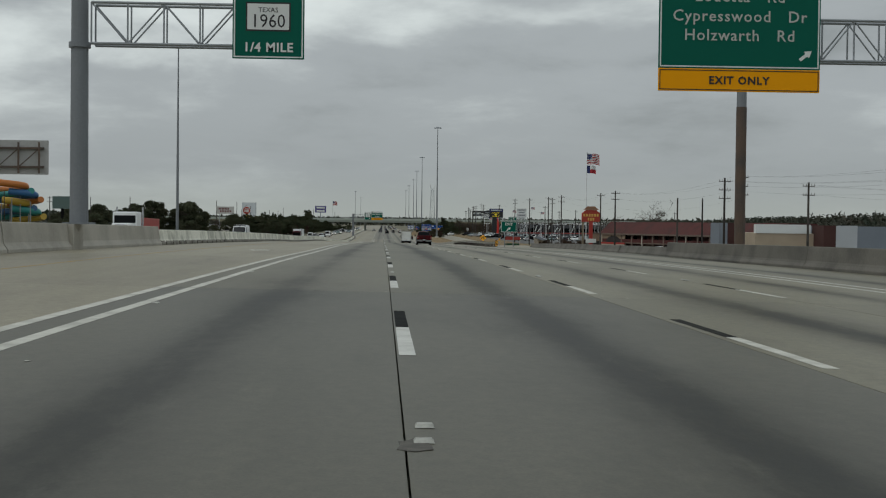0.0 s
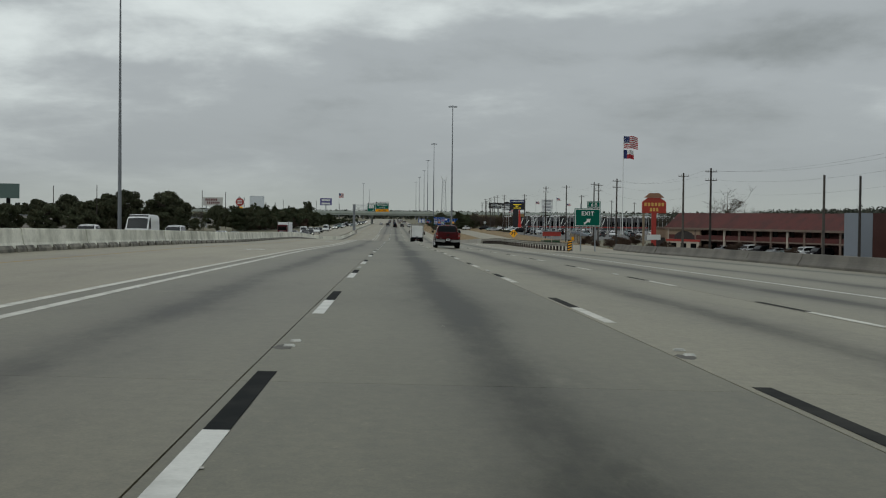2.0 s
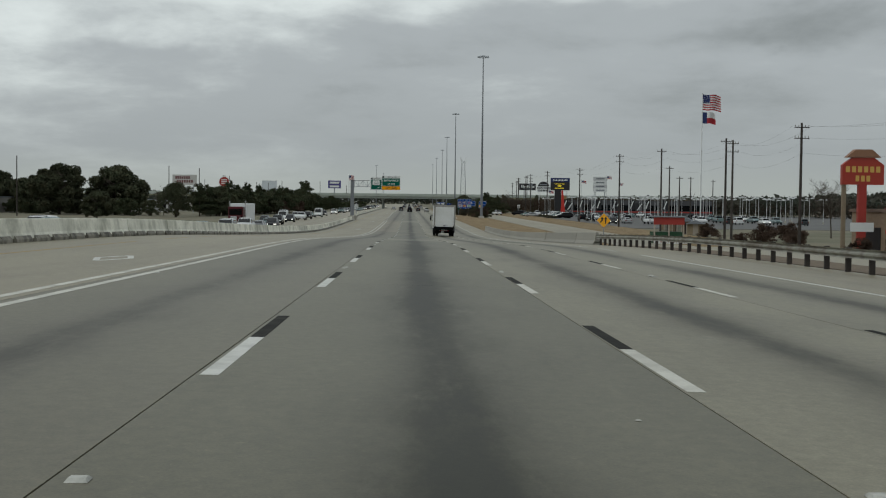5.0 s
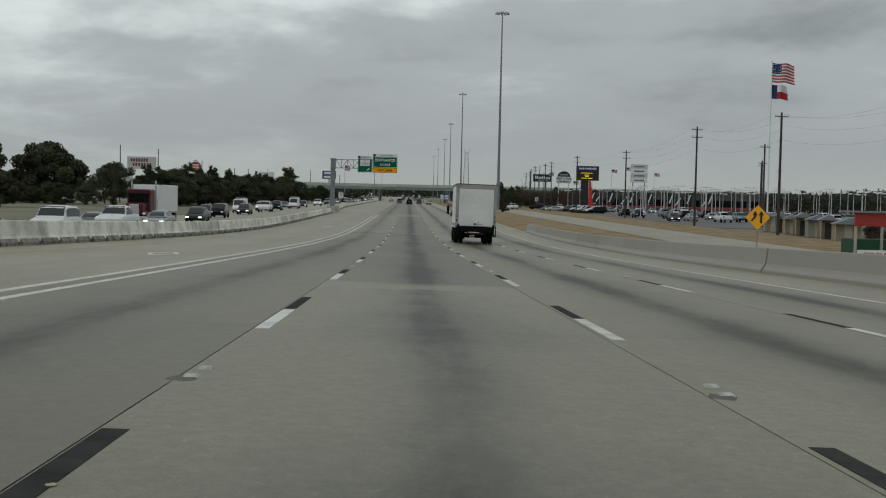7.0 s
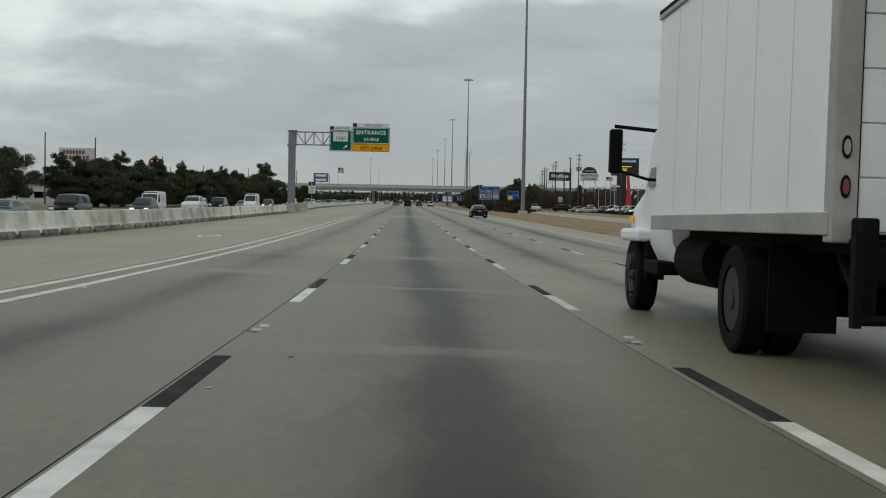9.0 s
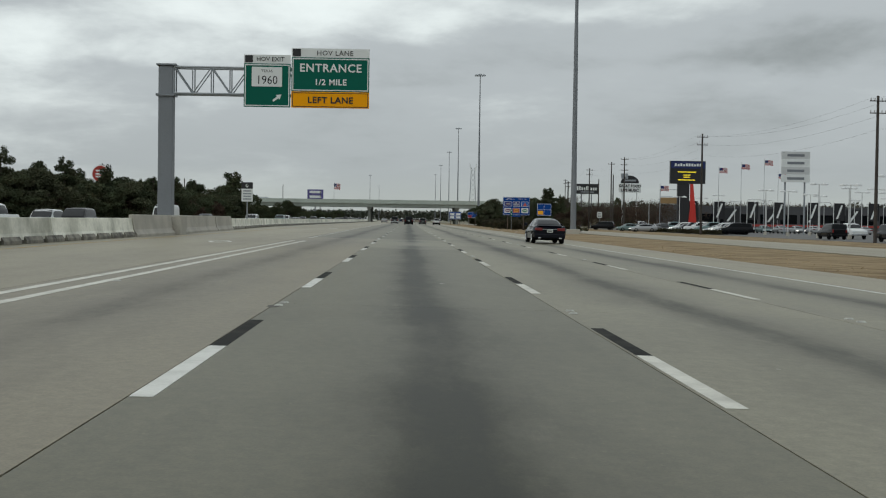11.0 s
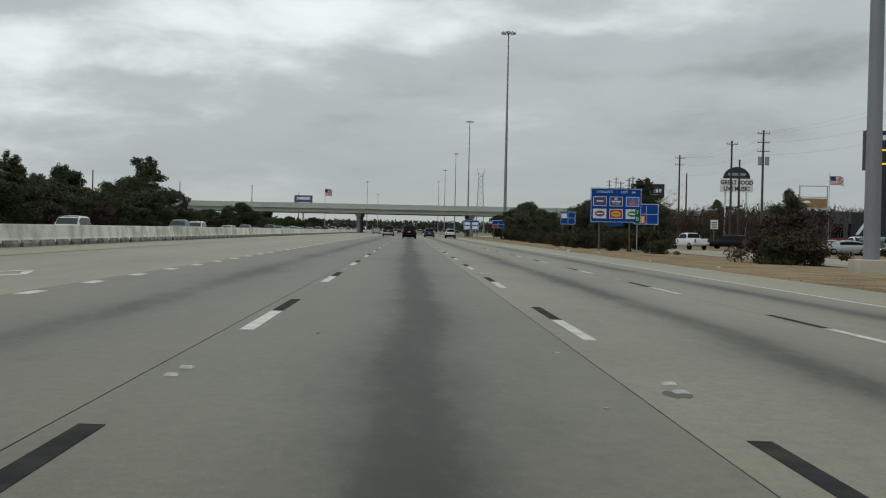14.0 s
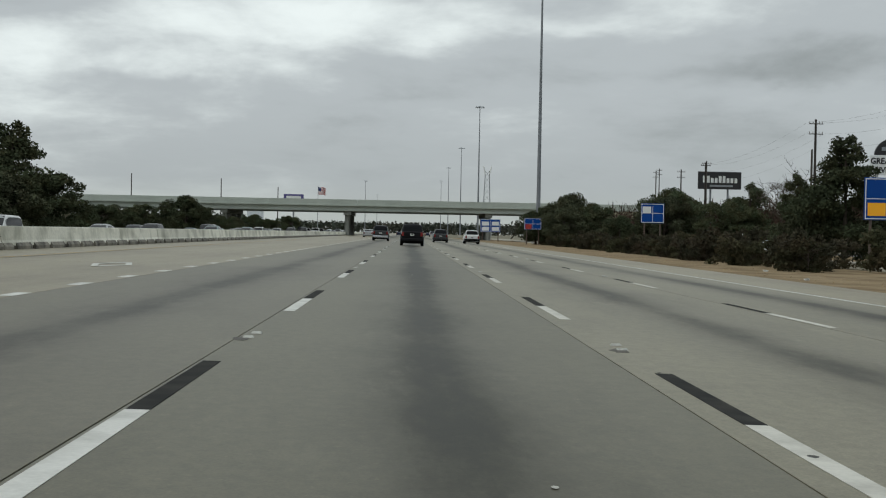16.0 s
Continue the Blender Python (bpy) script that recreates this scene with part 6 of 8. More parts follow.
def bare_tree(h, seed):
    t = thing("bare_tree", "leafless grey winter tree with fine branches", "tree", "bare trees")
    part("trunk", limbs(B(), (0, 0, -0.3), (0.3, 0, h * 0.8), 0.015 * h, 24, h * 0.42, seed, 2), BARK, t)
    return t


bare = [bare_tree(7, 8), bare_tree(7, 18)]
for k, (x, y, s) in enumerate(((41.5, 690, 1.25), (38, 668, 0.95), (71.6, 331, 1.65), (66, 362, 1.2), (45, 690, 0.9), (52, 712, 0.9), (36, 735, 0.8), (-70, 540, 1.0), (-75, 560, 1.1), (58, 676, 1.0), (64, 690, 0.9), (49, 680, 0.9), (61, 660, 0.8))):
    m_ = pose(x, y, land(x, y), 0, 0, k * 47)
    if k < 2:
        bare[k].matrix_world = m_ @ Matrix.Scale(s, 4)
    else:
        copy_thing(bare[k % 2], m_).scale = (s,) * 3

# distant woods round the horizon
rw = np.random.RandomState(5)


def woods(name, x0, y0, x1, y1, depth, h, count, size, mat=FARWOOD):
    f = rw.rand(count)
    hh = h * (0.74 + 0.16 * np.sin(f * 37 + 1.3) * np.sin(f * 91) + 0.10 * np.sin(f * 310) * np.sin(f * 173))
    c = np.stack([x0 + (x1 - x0) * f + rw.uniform(-depth, depth, count), y0 + (y1 - y0) * f + rw.uniform(-depth, depth, count), LOW + hh * rw.rand(count) ** 0.55], 1)
    u = rw.normal(size=(count, 3)) * size
    v = rw.normal(size=(count, 3)) * size
    if mat is LEAFBROWN:
        u, v = u * 0.22, v * np.array((0.9, 0.9, 2.2))
    p = np.stack([c - u, c + v, c + u, c - v], 1).reshape(-1, 3)
    me_ = bpy.data.meshes.new(name)
    me_.from_pydata(p.tolist(), [], np.arange(4 * count).reshape(-1, 4).tolist())
    me_.materials.append(mat)
    tagged(new(name, me_), "far belt of dark mixed winter woodland", "woods", kind="stuff")


woods("far_woods", -190, 200, -330, 1150, 25, 12, 20000, 0.55)
woods("far_woods", -330, 1150, -260, 2000, 40, 15, 7000, 1.2)
woods("far_woods", -330, 2100, 330, 2150, 60, 16, 14000, 1.1)
woods("far_woods", 260, 300, 330, 1100, 30, 16, 34000, 0.6)
woods("far_woods", 330, 1100, 280, 2100, 40, 14, 7000, 1.2)
woods("far_woods", 75, 740, 240, 1000, 14, 8.5, 14000, 0.4)
woods("far_woods", 130, 735, 215, 520, 9, 9.0, 26000, 0.28)
woods("far_woods", 128, 735, 205, 520, 7, 7.0, 26000, 0.16, LEAFBROWN)
woods("far_woods", 60, 688, 150, 770, 9, 8.5, 34000, 0.17, LEAFBROWN)
woods("far_woods", 36, 742, 62, 692, 5, 7.6, 24000, 0.15, LEAFBROWN)
woods("far_woods", -75, 905, -44, 912, 5, 6.0, 4000, 0.3)
woods("far_woods", 34, 900, 80, 912, 5, 6.0, 5000, 0.3)
woods("far_woods", 40, 800, 150, 806, 6, 7.5, 14000, 0.3, LEAFBROWN)
woods("far_woods", -220, 880, -46, 900, 8, 7.5, 5000, 0.5)
woods("far_woods", -70, 700, -160, 760, 10, 7, 4000, 0.5)

# ---- verge, frontage road, lots ----
verge = tagged(new("verge"), "dry tan winter grass verge beside the shoulder", "verge", kind="structure")
for y0 in range(372, 960, 42):
    strip("grass_strip", 13.52, lambda y: 25.6, y0, y0 + 41.98, GRASS, verge, step=7, depth=0.3, ground=lambda x, y: land(x, y) + 0.05)
for y0 in range(258, 372, 38):
    strip("grass_strip", lambda y: rail_r(y) + 0.5, 25.6, y0, y0 + 37.98, GRASS, verge, step=6, depth=0.3, ground=lambda x, y: land(x, y) + 0.05)
for y0 in range(300, 720, 60):
    strip("grass_strip", 34.6, 46, y0, y0 + 59.9, GRASS, verge, step=12, depth=0.3, ground=lambda x, y: land(x, y) + 0.05)
strip("weed_strip", lambda y: rail_r(y) + 0.22, lambda y: rail_r(y) + 0.3 + min(2.2, (y - 166) * 0.06), 171.6, 262, DIRT, verge, dz=0.02, step=6, depth=0.1, ground=lambda x, y: land(x, y) + 0.09)
front = tagged(new("frontage_road"), "pale concrete frontage road below the freeway", "road", kind="structure")
for y0 in range(-120, 1000, 70):
    for a, b in ((25.7, 30.1), (30.14, 34.5)):
        strip("concrete_slab", a, b, y0, y0 + 69.95, SHOULDER, front, step=14, depth=0.25, ground=lambda x, y: max(LOW, land(x, y)) + 0.10)
lot = tagged(new("parking_lot"), "worn asphalt parking lot of a car dealer", "parking lot", kind="structure")
part("asphalt", box(B(), 46.2, 190, 420, 700, LOW - 0.3, LOW + 0.07), ASPHALT, lot)
part("asphalt", box(B(), 46.2, 120, 150, 300, LOW - 0.3, LOW + 0.07), ASPHALT, lot)

rg = np.random.RandomState(3)
count = 5000
gx, gy_ = 13.7 + 10.5 * rg.rand(count) ** 1.3, rg.uniform(375, 720, count)
gz = np.array([land(a, b) + 0.05 for a, b in zip(gx, gy_)])
hgt, lean, wid = rg.uniform(0.015, 0.05, count), rg.normal(size=(count, 2)) * 0.06, rg.uniform(0.01, 0.035, count)
pp = np.stack([np.stack([gx - wid, gy_, gz], 1), np.stack([gx + wid, gy_, gz], 1), np.stack([gx + lean[:, 0], gy_ + lean[:, 1], gz + hgt], 1)], 1).reshape(-1, 3)
me = bpy.data.meshes.new("dry_grass_blades")
me.from_pydata(pp.tolist(), [], np.arange(3 * count).reshape(-1, 3).tolist())
me.materials.append(BLADE)
tagged(new("dry_grass_blades", me), "sparse dry grass blades on the verge", "grass", kind="stuff")
LITTER = material("litter", (0.6, 0.6, 0.58), 0.7, vary=0.1)
for k in range(9):
    x, y = 14 + 3.5 * rt.random(), rt.uniform(470, 640)
    bm = box(B(), -0.09, 0.09, -0.06, 0.06, 0, 0.05, 0.02)
    for v in bm.verts:
        v.co += Vector((rt.uniform(-0.04, 0.04), rt.uniform(-0.04, 0.04), rt.uniform(-0.02, 0.03)))
    ob = part("litter", bm, LITTER)
    ob.matrix_world = pose(x, y, land(x, y) + 0.05, 0, 0, rt.uniform(0, 180))
    tagged(ob, "crumpled pale litter lying on the verge", "litter", "verge litter")

# ---- utility poles and wires ----
INSUL = material("insulator", (0.25, 0.24, 0.23), 0.4, vary=0.1)


def utility_pole(x, y, top, arms=2, mat=WOODPOLE, drum=False, r=0.16):
    b = land(x, y)
    t = thing("utility_pole", "tall wooden utility pole with crossarms" if arms else "bare wooden utility pole", "utility pole", "utility poles", pose(x, y, b))
    h = top - b
    part("pole", rod(B(), (0, 0, -0.2), (0, 0, h), r * 1.15, r * 0.75, 10), mat, t)
    for k in range(arms):
        z = h - 0.5 - 1.15 * k
        part("crossarm", box(B(), -0.8, 0.8, -0.16, -0.07, z - 0.045, z + 0.045), mat, t)
        for s in (-0.72, -0.35, 0.35, 0.72):
            part("insulator", rod(B(), (s, -0.12, z + 0.06), (s, -0.12, z + 0.28), 0.05, 0.035, 6), INSUL, t)
    if drum:
        for s in (-0.45, 0.45):
            part("transformer", rod(B(), (s, -0.3, h - 4.6), (s, -0.3, h - 3.5), 0.3, None, 12), GALV, t)
    return t


POLES = [(54.2, 159, 11.9, 2), (45.9, 168.4, 12.7, 3), (47, 164, 13.1, 3), (48.1, 204.7, 10.7, 0), (52.5, 205.7, 10.7, 0), (43.8, 237, 12.6, 2), (43.8, 253, 12.5, 1), (43.3, 305.5, 13.2, 2), (45.4, 345.5, 13.6, 1), (46.6, 346.5, 13.4, 2), (45.4, 389.9, 14, 1), (45.4, 433.3, 14.7, 2), (55.9, 433.3, 12.3, 1), (46.2, 500, 13.5, 2), (45, 566, 14.4, 2), (47.7, 648, 15.1, 3), (47.2, 662, 14.7, 1), (47.2, 696, 14.7, 2), (52, 712, 12.5, 0), (46.5, 655, 11.6, 0), (50, 760, 13.5, 2), (53, 772, 14.5, 1), (56, 806, 14.8, 2), (70, 898, 20, 2), (62, 862, 17.5, 2), (66, 470, 11, 1), (80, 520, 12, 1), (96, 560, 12, 1), (110, 470, 11, 1)]
for k, (x, y, z, a) in enumerate(POLES):
    utility_pole(x, y, z, a, WOODPOLE if k % 3 else WOODGREY, drum=(k == 15))
for x, y, z in ((-150, 470, 17), (-120, 520, 15), (-100, 500, 15), (-78, 590, 15.2), (-70, 602, 14.8), (-74, 702, 14), (-77, 706, 14.5), (-66, 730, 12), (-62, 740, 12), (-90, 800, 13), (-70, 880, 15), (-50, 900, 15), (-35, 905, 13), (-110, 860, 15), (-128, 430, 15), (-140, 420, 14), (-105, 400, 13)):
    utility_pole(x, y, z, 2 if (x + y) % 2 else 0, WOODPOLE)


def wire(a, b, sag=0.9, r=0.006):
    cu = bpy.data.curves.new("wire", "CURVE")
    cu.dimensions, cu.bevel_depth, cu.bevel_resolution = "3D", r, 0
    s = cu.splines.new("POLY")
    n = 12
    s.points.add(n)
    for i in range(n + 1):
        f = i / n
        p_ = Vector(a).lerp(Vector(b), f) - Vector((0, 0, 4 * sag * f * (1 - f)))
        s.points[i].co = (*p_, 1)
    cu.materials.append(WIRE)
    return tagged(new("overhead_wire", cu), "thin dark overhead wire sagging between utility poles", "wire", "overhead wires")


main = [POLES[i] for i in (2, 5, 7, 9, 10, 11, 13, 14, 15, 17, 20)]
for p0, p1 in zip(main, main[1:]):
    for dx, dz in ((-1.0, -0.35), (1.0, -0.35), (0.9, -1.6), (0, -3.2)):
        wire((p0[0] + dx, p0[1] - 0.12, p0[2] + dz), (p1[0] + dx, p1[1] - 0.12, p1[2] + dz), 1.1)
for p0, q0 in ((POLES[2], (46, 60, 13)), (POLES[1], (46, 60, 11.5)), (POLES[0], (90, 120, 12))):
    for dx, dz in ((-1.0, -0.35), (1.0, -0.35), (0.5, -1.6)):
        wire((p0[0] + dx, p0[1] - 0.12, p0[2] + dz), (q0[0] + dx, q0[1], q0[2] + dz), 1.2)

# ---- roadside signs ----


def posts(t, xs_, y, ztop, mat=GALV, r=0.06):
    for x in xs_:
        part("post", rod(B(), (x, y, land(x, y) - 0.1), (x, y, ztop), r, None, 8), mat, t)


YE = 172.5
ex = thing("exit_sign", "green exit sign with arrow and number tab at the gore", "road sign")
p = panel(ex, 15.95, 18.15, 4.98, 6.5, YE, GREEN)
lettering("EXIT", 0.46, 17.05, YE - 0.014, 5.93, SIGNWHITE, p, space=1.15, bold=0.012)
arrow(p, 17.02, YE, 5.42, 0.75, SIGNWHITE)
p = panel(ex, 17.0, 18.12, 6.54, 7.1, YE, GREEN, SIGNWHITE, "number_tab", 0.03)
lettering("68", 0.46, 17.56, YE - 0.014, 6.66, SIGNWHITE, p, space=1.4)
posts(ex, (16.5, 17.7), YE + 0.12, 6.9)
ob = thing("object_marker", "small yellow reflector on a thin post", "marker")
part("post", box(B(), 15.62, 15.68, 171.3, 171.34, 2.6, 4.1), GALV, ob)
part("reflector", box(B(), 15.55, 15.75, 171.27, 171.3, 3.85, 4.15, 0.02), SIGNYELLOW, ob)

mg = thing("merge_sign", "orange diamond warning sign with two black arrows", "road sign")
bm = prism(B(), [(26.1, 3.12), (25.22, 2.24), (26.1, 1.36), (26.98, 2.24)], 330.0, 330.03)
p = part("diamond", bm, ORANGE, mg)
for dx, tilt in ((-0.2, 0.26), (0.24, 0.0)):
    cx = 26.1 + dx
    bm = prism(B(), [(cx - 0.08 - tilt, 1.84 + tilt * 0.5), (cx + 0.08 - tilt, 1.84 + tilt * 0.5), (cx + 0.08, 2.26), (cx + 0.08, 2.40), (cx + 0.2, 2.40), (cx, 2.70), (cx - 0.2, 2.40), (cx - 0.08, 2.40), (cx - 0.08, 2.30)], 329.985, 329.998)
    part("arrow", bm, SIGNBLACK, p)
posts(mg, (26.1,), 330.08, 2.9, r=0.05)

YL = 598.7
lg = thing("lodging_sign", "blue lodging sign with six coloured logo plates", "road sign")
p = panel(lg, 18.1, 22.75, 2.16, 5.28, YL, SIGNBLUE, rim=0.03)
for word, cx in (("LODGING", 19.36), ("-", 20.42), ("EXIT", 21.16), ("66", 22.02)):
    lettering(word, 0.30, cx, YL - 0.014, 4.84, SIGNWHITE, p, space=1.12)
LOGO = [(0.03, 0.05, 0.22), (0.02, 0.03, 0.16), (0.03, 0.13, 0.42), (0.6, 0.62, 0.62), (0.36, 0.04, 0.03), (0.6, 0.62, 0.6)]
INNER = [(0.09, 0.045, 0.075), (0.55, 0.55, 0.56), (0.62, 0.10, 0.05), (0.12, 0.03, 0.08), (0.62, 0.36, 0.05), (0.01, 0.20, 0.09)]
for k in range(6):
    cx, cz = 18.95 + 1.48 * (k % 3), 4.08 - 1.12 * (k // 3)
    lp = part("logo_plate", box(B(), cx - 0.6, cx + 0.6, YL - 0.02, YL - 0.002, cz - 0.43, cz + 0.43, 0.02), SIGNWHITE, p)
    part("logo_field", box(B(), cx - 0.55, cx + 0.55, YL - 0.028, YL - 0.02, cz - 0.38, cz + 0.38), material(f"logo_field_{k}", LOGO[k], 0.5, vary=0.05), lp)
    bm = B()
    if k == 2:
        prism(bm, [(cx - 0.3, cz - 0.28), (cx + 0.35, cz - 0.28), (cx + 0.12, cz + 0.05), (cx + 0.05, cz + 0.3), (cx - 0.1, cz + 0.05)], YL - 0.036, YL - 0.028)
    elif k == 1:
        box(bm, cx - 0.42, cx + 0.42, YL - 0.036, YL - 0.028, cz - 0.09, cz + 0.07)
        box(bm, cx - 0.16, cx + 0.10, YL - 0.036, YL - 0.028, cz + 0.14, cz + 0.31)
        box(bm, cx - 0.34, cx + 0.34, YL - 0.036, YL - 0.028, cz - 0.25, cz - 0.20)
    else:
        prism(bm, [(cx + 0.44 * math.cos(a) * (1.0 if abs(math.sin(a)) < 0.9 else 0.8), cz + 0.27 * math.sin(a)) for a in [i * math.pi / 6 for i in range(12)]], YL - 0.036, YL - 0.028)
    part("logo_shape", bm, material(f"logo_shape_{k}", INNER[k], 0.5, vary=0.05), lp)
    if k in (0, 3, 4, 5):
        part("writing_bar", box(B(), cx - 0.3, cx + 0.3, YL - 0.042, YL - 0.036, cz - 0.05, cz + 0.06), SIGNWHITE if k != 4 else RED, lp)
posts(lg, (18.95, 21.7), YL + 0.1, 5.0, RUST, 0.075)
part("arrow_plate", box(B(), 19.6, 21.1, YL + 0.0, YL + 0.04, 1.9, 2.13), SIGNBLUE, lg)


def blue_sign(x0, x1, y, z0, z1, cells, label):
    t = thing("services_sign", label, "road sign", "blue services signs")
    p_ = panel(t, x0, x1, z0, z1, y, SIGNBLUE)
    w_ = (x1 - x0) / 2
    for k in range(4):
        cx, cz = x0 + w_ * (k % 2 + 0.5), z0 + (z1 - z0) * (0.25 + 0.42 * (k // 2))
        if k in cells:
            part("logo_plate", box(B(), cx - w_ * 0.36, cx + w_ * 0.36, y - 0.016, y - 0.002, cz - 0.36, cz + 0.36), cells[k], p_)
    part("divider", box(B(), x0 + w_ - 0.02, x0 + w_ + 0.02, y - 0.013, y - 0.002, z0 + 0.12, z1 - 0.3), SIGNWHITE, p_)
    part("divider", box(B(), x0 + 0.12, x1 - 0.12, y - 0.012, y - 0.001, (z0 + z1) / 2 - 0.02, (z0 + z1) / 2 + 0.02), SIGNWHITE, p_)
    posts(t, (x0 + 0.4, x1 - 0.4), y + 0.1, z1 - 0.2, RUST, 0.08)


blue_sign(26.7, 29.5, 624.5, 2.25, 4.6, {0: ORANGE}, "blue services sign with an orange logo plate")
blue_sign(26.5, 29.0, 690, 2.6, 4.7, {2: SIGNWHITE}, "blue services sign among verge trees")
blue_sign(15.5, 19.4, 800, 1.5, 4.0, {0: SIGNWHITE, 1: SIGNWHITE, 2: SIGNWHITE, 3: SIGNWHITE}, "blue services sign with four white plates")
blue_sign(19.0, 21.6, 745, 1.9, 3.6, {0: RED}, "dark blue services sign with a red plate")
LED = material("lit_orange_board", (1.0, 0.22, 0.03), 0.4, vary=0.0, emit=1.6)
lo_ = thing("lit_sign", "small glowing orange sign beside the overpass", "sign")
part("panel", box(B(), 22.7, 24.7, 780, 780.1, 2.5, 3.7, 0.03), SIGNBLACK, lo_)
part("lit_face", box(B(), 22.85, 24.55, 779.97, 779.99, 2.75, 3.45), LED, lo_)
part("post", rod(B(), (23.7, 780.15, LOW), (23.7, 780.15, 3.0), 0.08), GALV, lo_)

mm_ = thing("mile_marker", "narrow green mile marker on a steel post", "road sign")
p = part("panel", box(B(), 17.15, 17.45, 571, 571.02, 1.85, 2.9), GREEN, mm_)
lettering("7", 0.36, 17.3, 570.99, 2.5, SIGNWHITE, p)
lettering("0", 0.36, 17.3, 570.99, 2.07, SIGNWHITE, p)
posts(mm_, (17.3,), 571.06, 2.85, r=0.03)
ws = thing("regulatory_sign", "small white regulatory sign on a post", "road sign")
p = part("panel", box(B(), 43.7, 44.75, 659, 659.03, 2.15, 3.4, 0.0), SIGNWHITE, ws)
for z in (2.35, 2.65, 2.95):
    part("writing_bar", box(B(), 43.85, 44.6, 658.985, 658.998, z, z + 0.14), SIGNBLACK, p)
posts(ws, (44.2,), 659.06, 3.3, r=0.04)

hv = thing("hov_sign", "tall white sign with black diamond header above the barrier", "road sign")
p = part("panel", box(B(), -12.0, -11.08, 484.9, 484.93, 2.4, 3.45, 0.0), SIGNWHITE, hv)
q = part("header", box(B(), -12.0, -11.08, 484.9, 484.93, 3.455, 3.98), SIGNBLACK, hv)
bm = prism(B(), [(-11.54, 3.88), (-11.68, 3.71), (-11.54, 3.54), (-11.40, 3.71), (-11.46, 3.71), (-11.54, 3.62), (-11.62, 3.71), (-11.54, 3.80)], 484.885, 484.898)
part("diamond", bm, SIGNWHITE, q)
for z, a in ((3.22, 0.32), (3.0, 0.34), (2.78, 0.3), (2.56, 0.34)):
    part("writing_bar", box(B(), -11.54 - a, -11.54 + a, 484.885, 484.898, z, z + 0.1), GALV, p)
part("post", rod(B(), (-11.54, 484.97, rz(-11.6, 485) + 0.78), (-11.54, 484.97, 3.9), 0.05), GALV, hv)

# ---- tall pole beside the exit lane ----
bp = thing("monopole", "tall steel pole, rusty brown below and grey above", "pole")
part("lower_shaft", rod(B(), (24, 85, LOW - 0.3), (24, 85, 14.3), 0.37, 0.35, 18), RUST, bp)
part("upper_shaft", rod(B(), (24, 85, 14.3), (24, 85, 24), 0.33, 0.31, 18), MASTGREY, bp)

# ---- inn sign and motel ----
inn = thing("inn_sign", "red roadside inn sign with gabled top and yellow lettering bars", "sign", m=pose(51.2, 309, LOW))
zb = -LOW
part("pole", box(B(), -0.45, 0.45, -0.3, 0.3, 0, 6.8 + zb, 0.03), RED, inn)
bm = prism(B(), [(-2.3, 6.75 + zb), (2.3, 6.75 + zb), (2.3, 8.9 + zb), (1.2, 9.7 + zb), (-1.2, 9.7 + zb), (-2.3, 8.9 + zb)], -0.35, 0.35)
fc = part("sign_box", bm, material("inn_sign_red", (0.36, 0.035, 0.018), 0.5, vary=0.08), inn)
bm = prism(B(), [(-1.9, 9.72 + zb), (1.9, 9.72 + zb), (0.9, 10.6 + zb), (-0.9, 10.6 + zb)], -0.5, 0.5)
part("gable", bm, material("inn_gable", (0.27, 0.14, 0.08), 0.7, vary=0.1), inn)
INNGOLD = material("inn_letter_gold", (0.62, 0.38, 0.09), 0.5, vary=0.05)
for k in range(6):
    part("writing_bar", box(B(), -1.95 + 0.67 * k, -1.5 + 0.67 * k, -0.38, -0.352, 8.1 + zb, 8.75 + zb), INNGOLD, fc)
for k in range(3):
    part("writing_bar", box(B(), -0.85 + 0.6 * k, -0.45 + 0.6 * k, -0.38, -0.352, 7.1 + zb, 7.75 + zb), INNGOLD, fc)
part("lower_panel", box(B(), -1.3, 1.3, -0.34, -0.305, 1.6 + zb, 2.6 + zb), SIGNWHITE, inn)
for s in (-1,):
    part("side_post", box(B(), s * 2.0 - 0.2, s * 2.0 + 0.2, -0.2, 0.2, 0, 6.75 + zb), material("inn_post_tan", (0.24, 0.19, 0.13), 0.8, vary=0.12), inn)

MOTELTRIM = material("motel_dark_trim", (0.17, 0.125, 0.10), 0.85, vary=0.15, scale=0.6, fine=9)
STUCCO = material("motel_stucco", (0.42, 0.37, 0.31), 0.85, vary=0.12, scale=0.6, fine=9)
ROOFRED = material("motel_roof_red", (0.085, 0.02, 0.017), 0.85, vary=0.18, scale=0.5, fine=5, tint=(0.045, 0.018, 0.016))
BRICKRED = material("motel_brick", (0.065, 0.024, 0.02), 0.85, vary=0.15, scale=0.5, fine=6)
DARKIN = material("shaded_interior", (0.035, 0.03, 0.03), 0.9, vary=0.2, scale=0.5)
mo = thing("motel", "two-storey motel with red roof, balcony and arched entrance", "building", m=pose(53.5, 307, LOW, 0, 0, -64))
LEN = 60
part("wall", box(B(), 0, LEN, 2.2, 14, 0, 4.9), BRICKRED, mo)
bm = B()
vv = [bm.verts.new(c) for c in ((-0.6, -0.3, 4.55), (LEN + 0.6, -0.3, 4.55), (LEN + 0.6, 3.2, 7.4), (-0.6, 3.2, 7.4), (-0.6, 14.3, 4.55), (LEN + 0.6, 14.3, 4.55), (LEN + 0.6, 11, 7.4), (-0.6, 11, 7.4))]
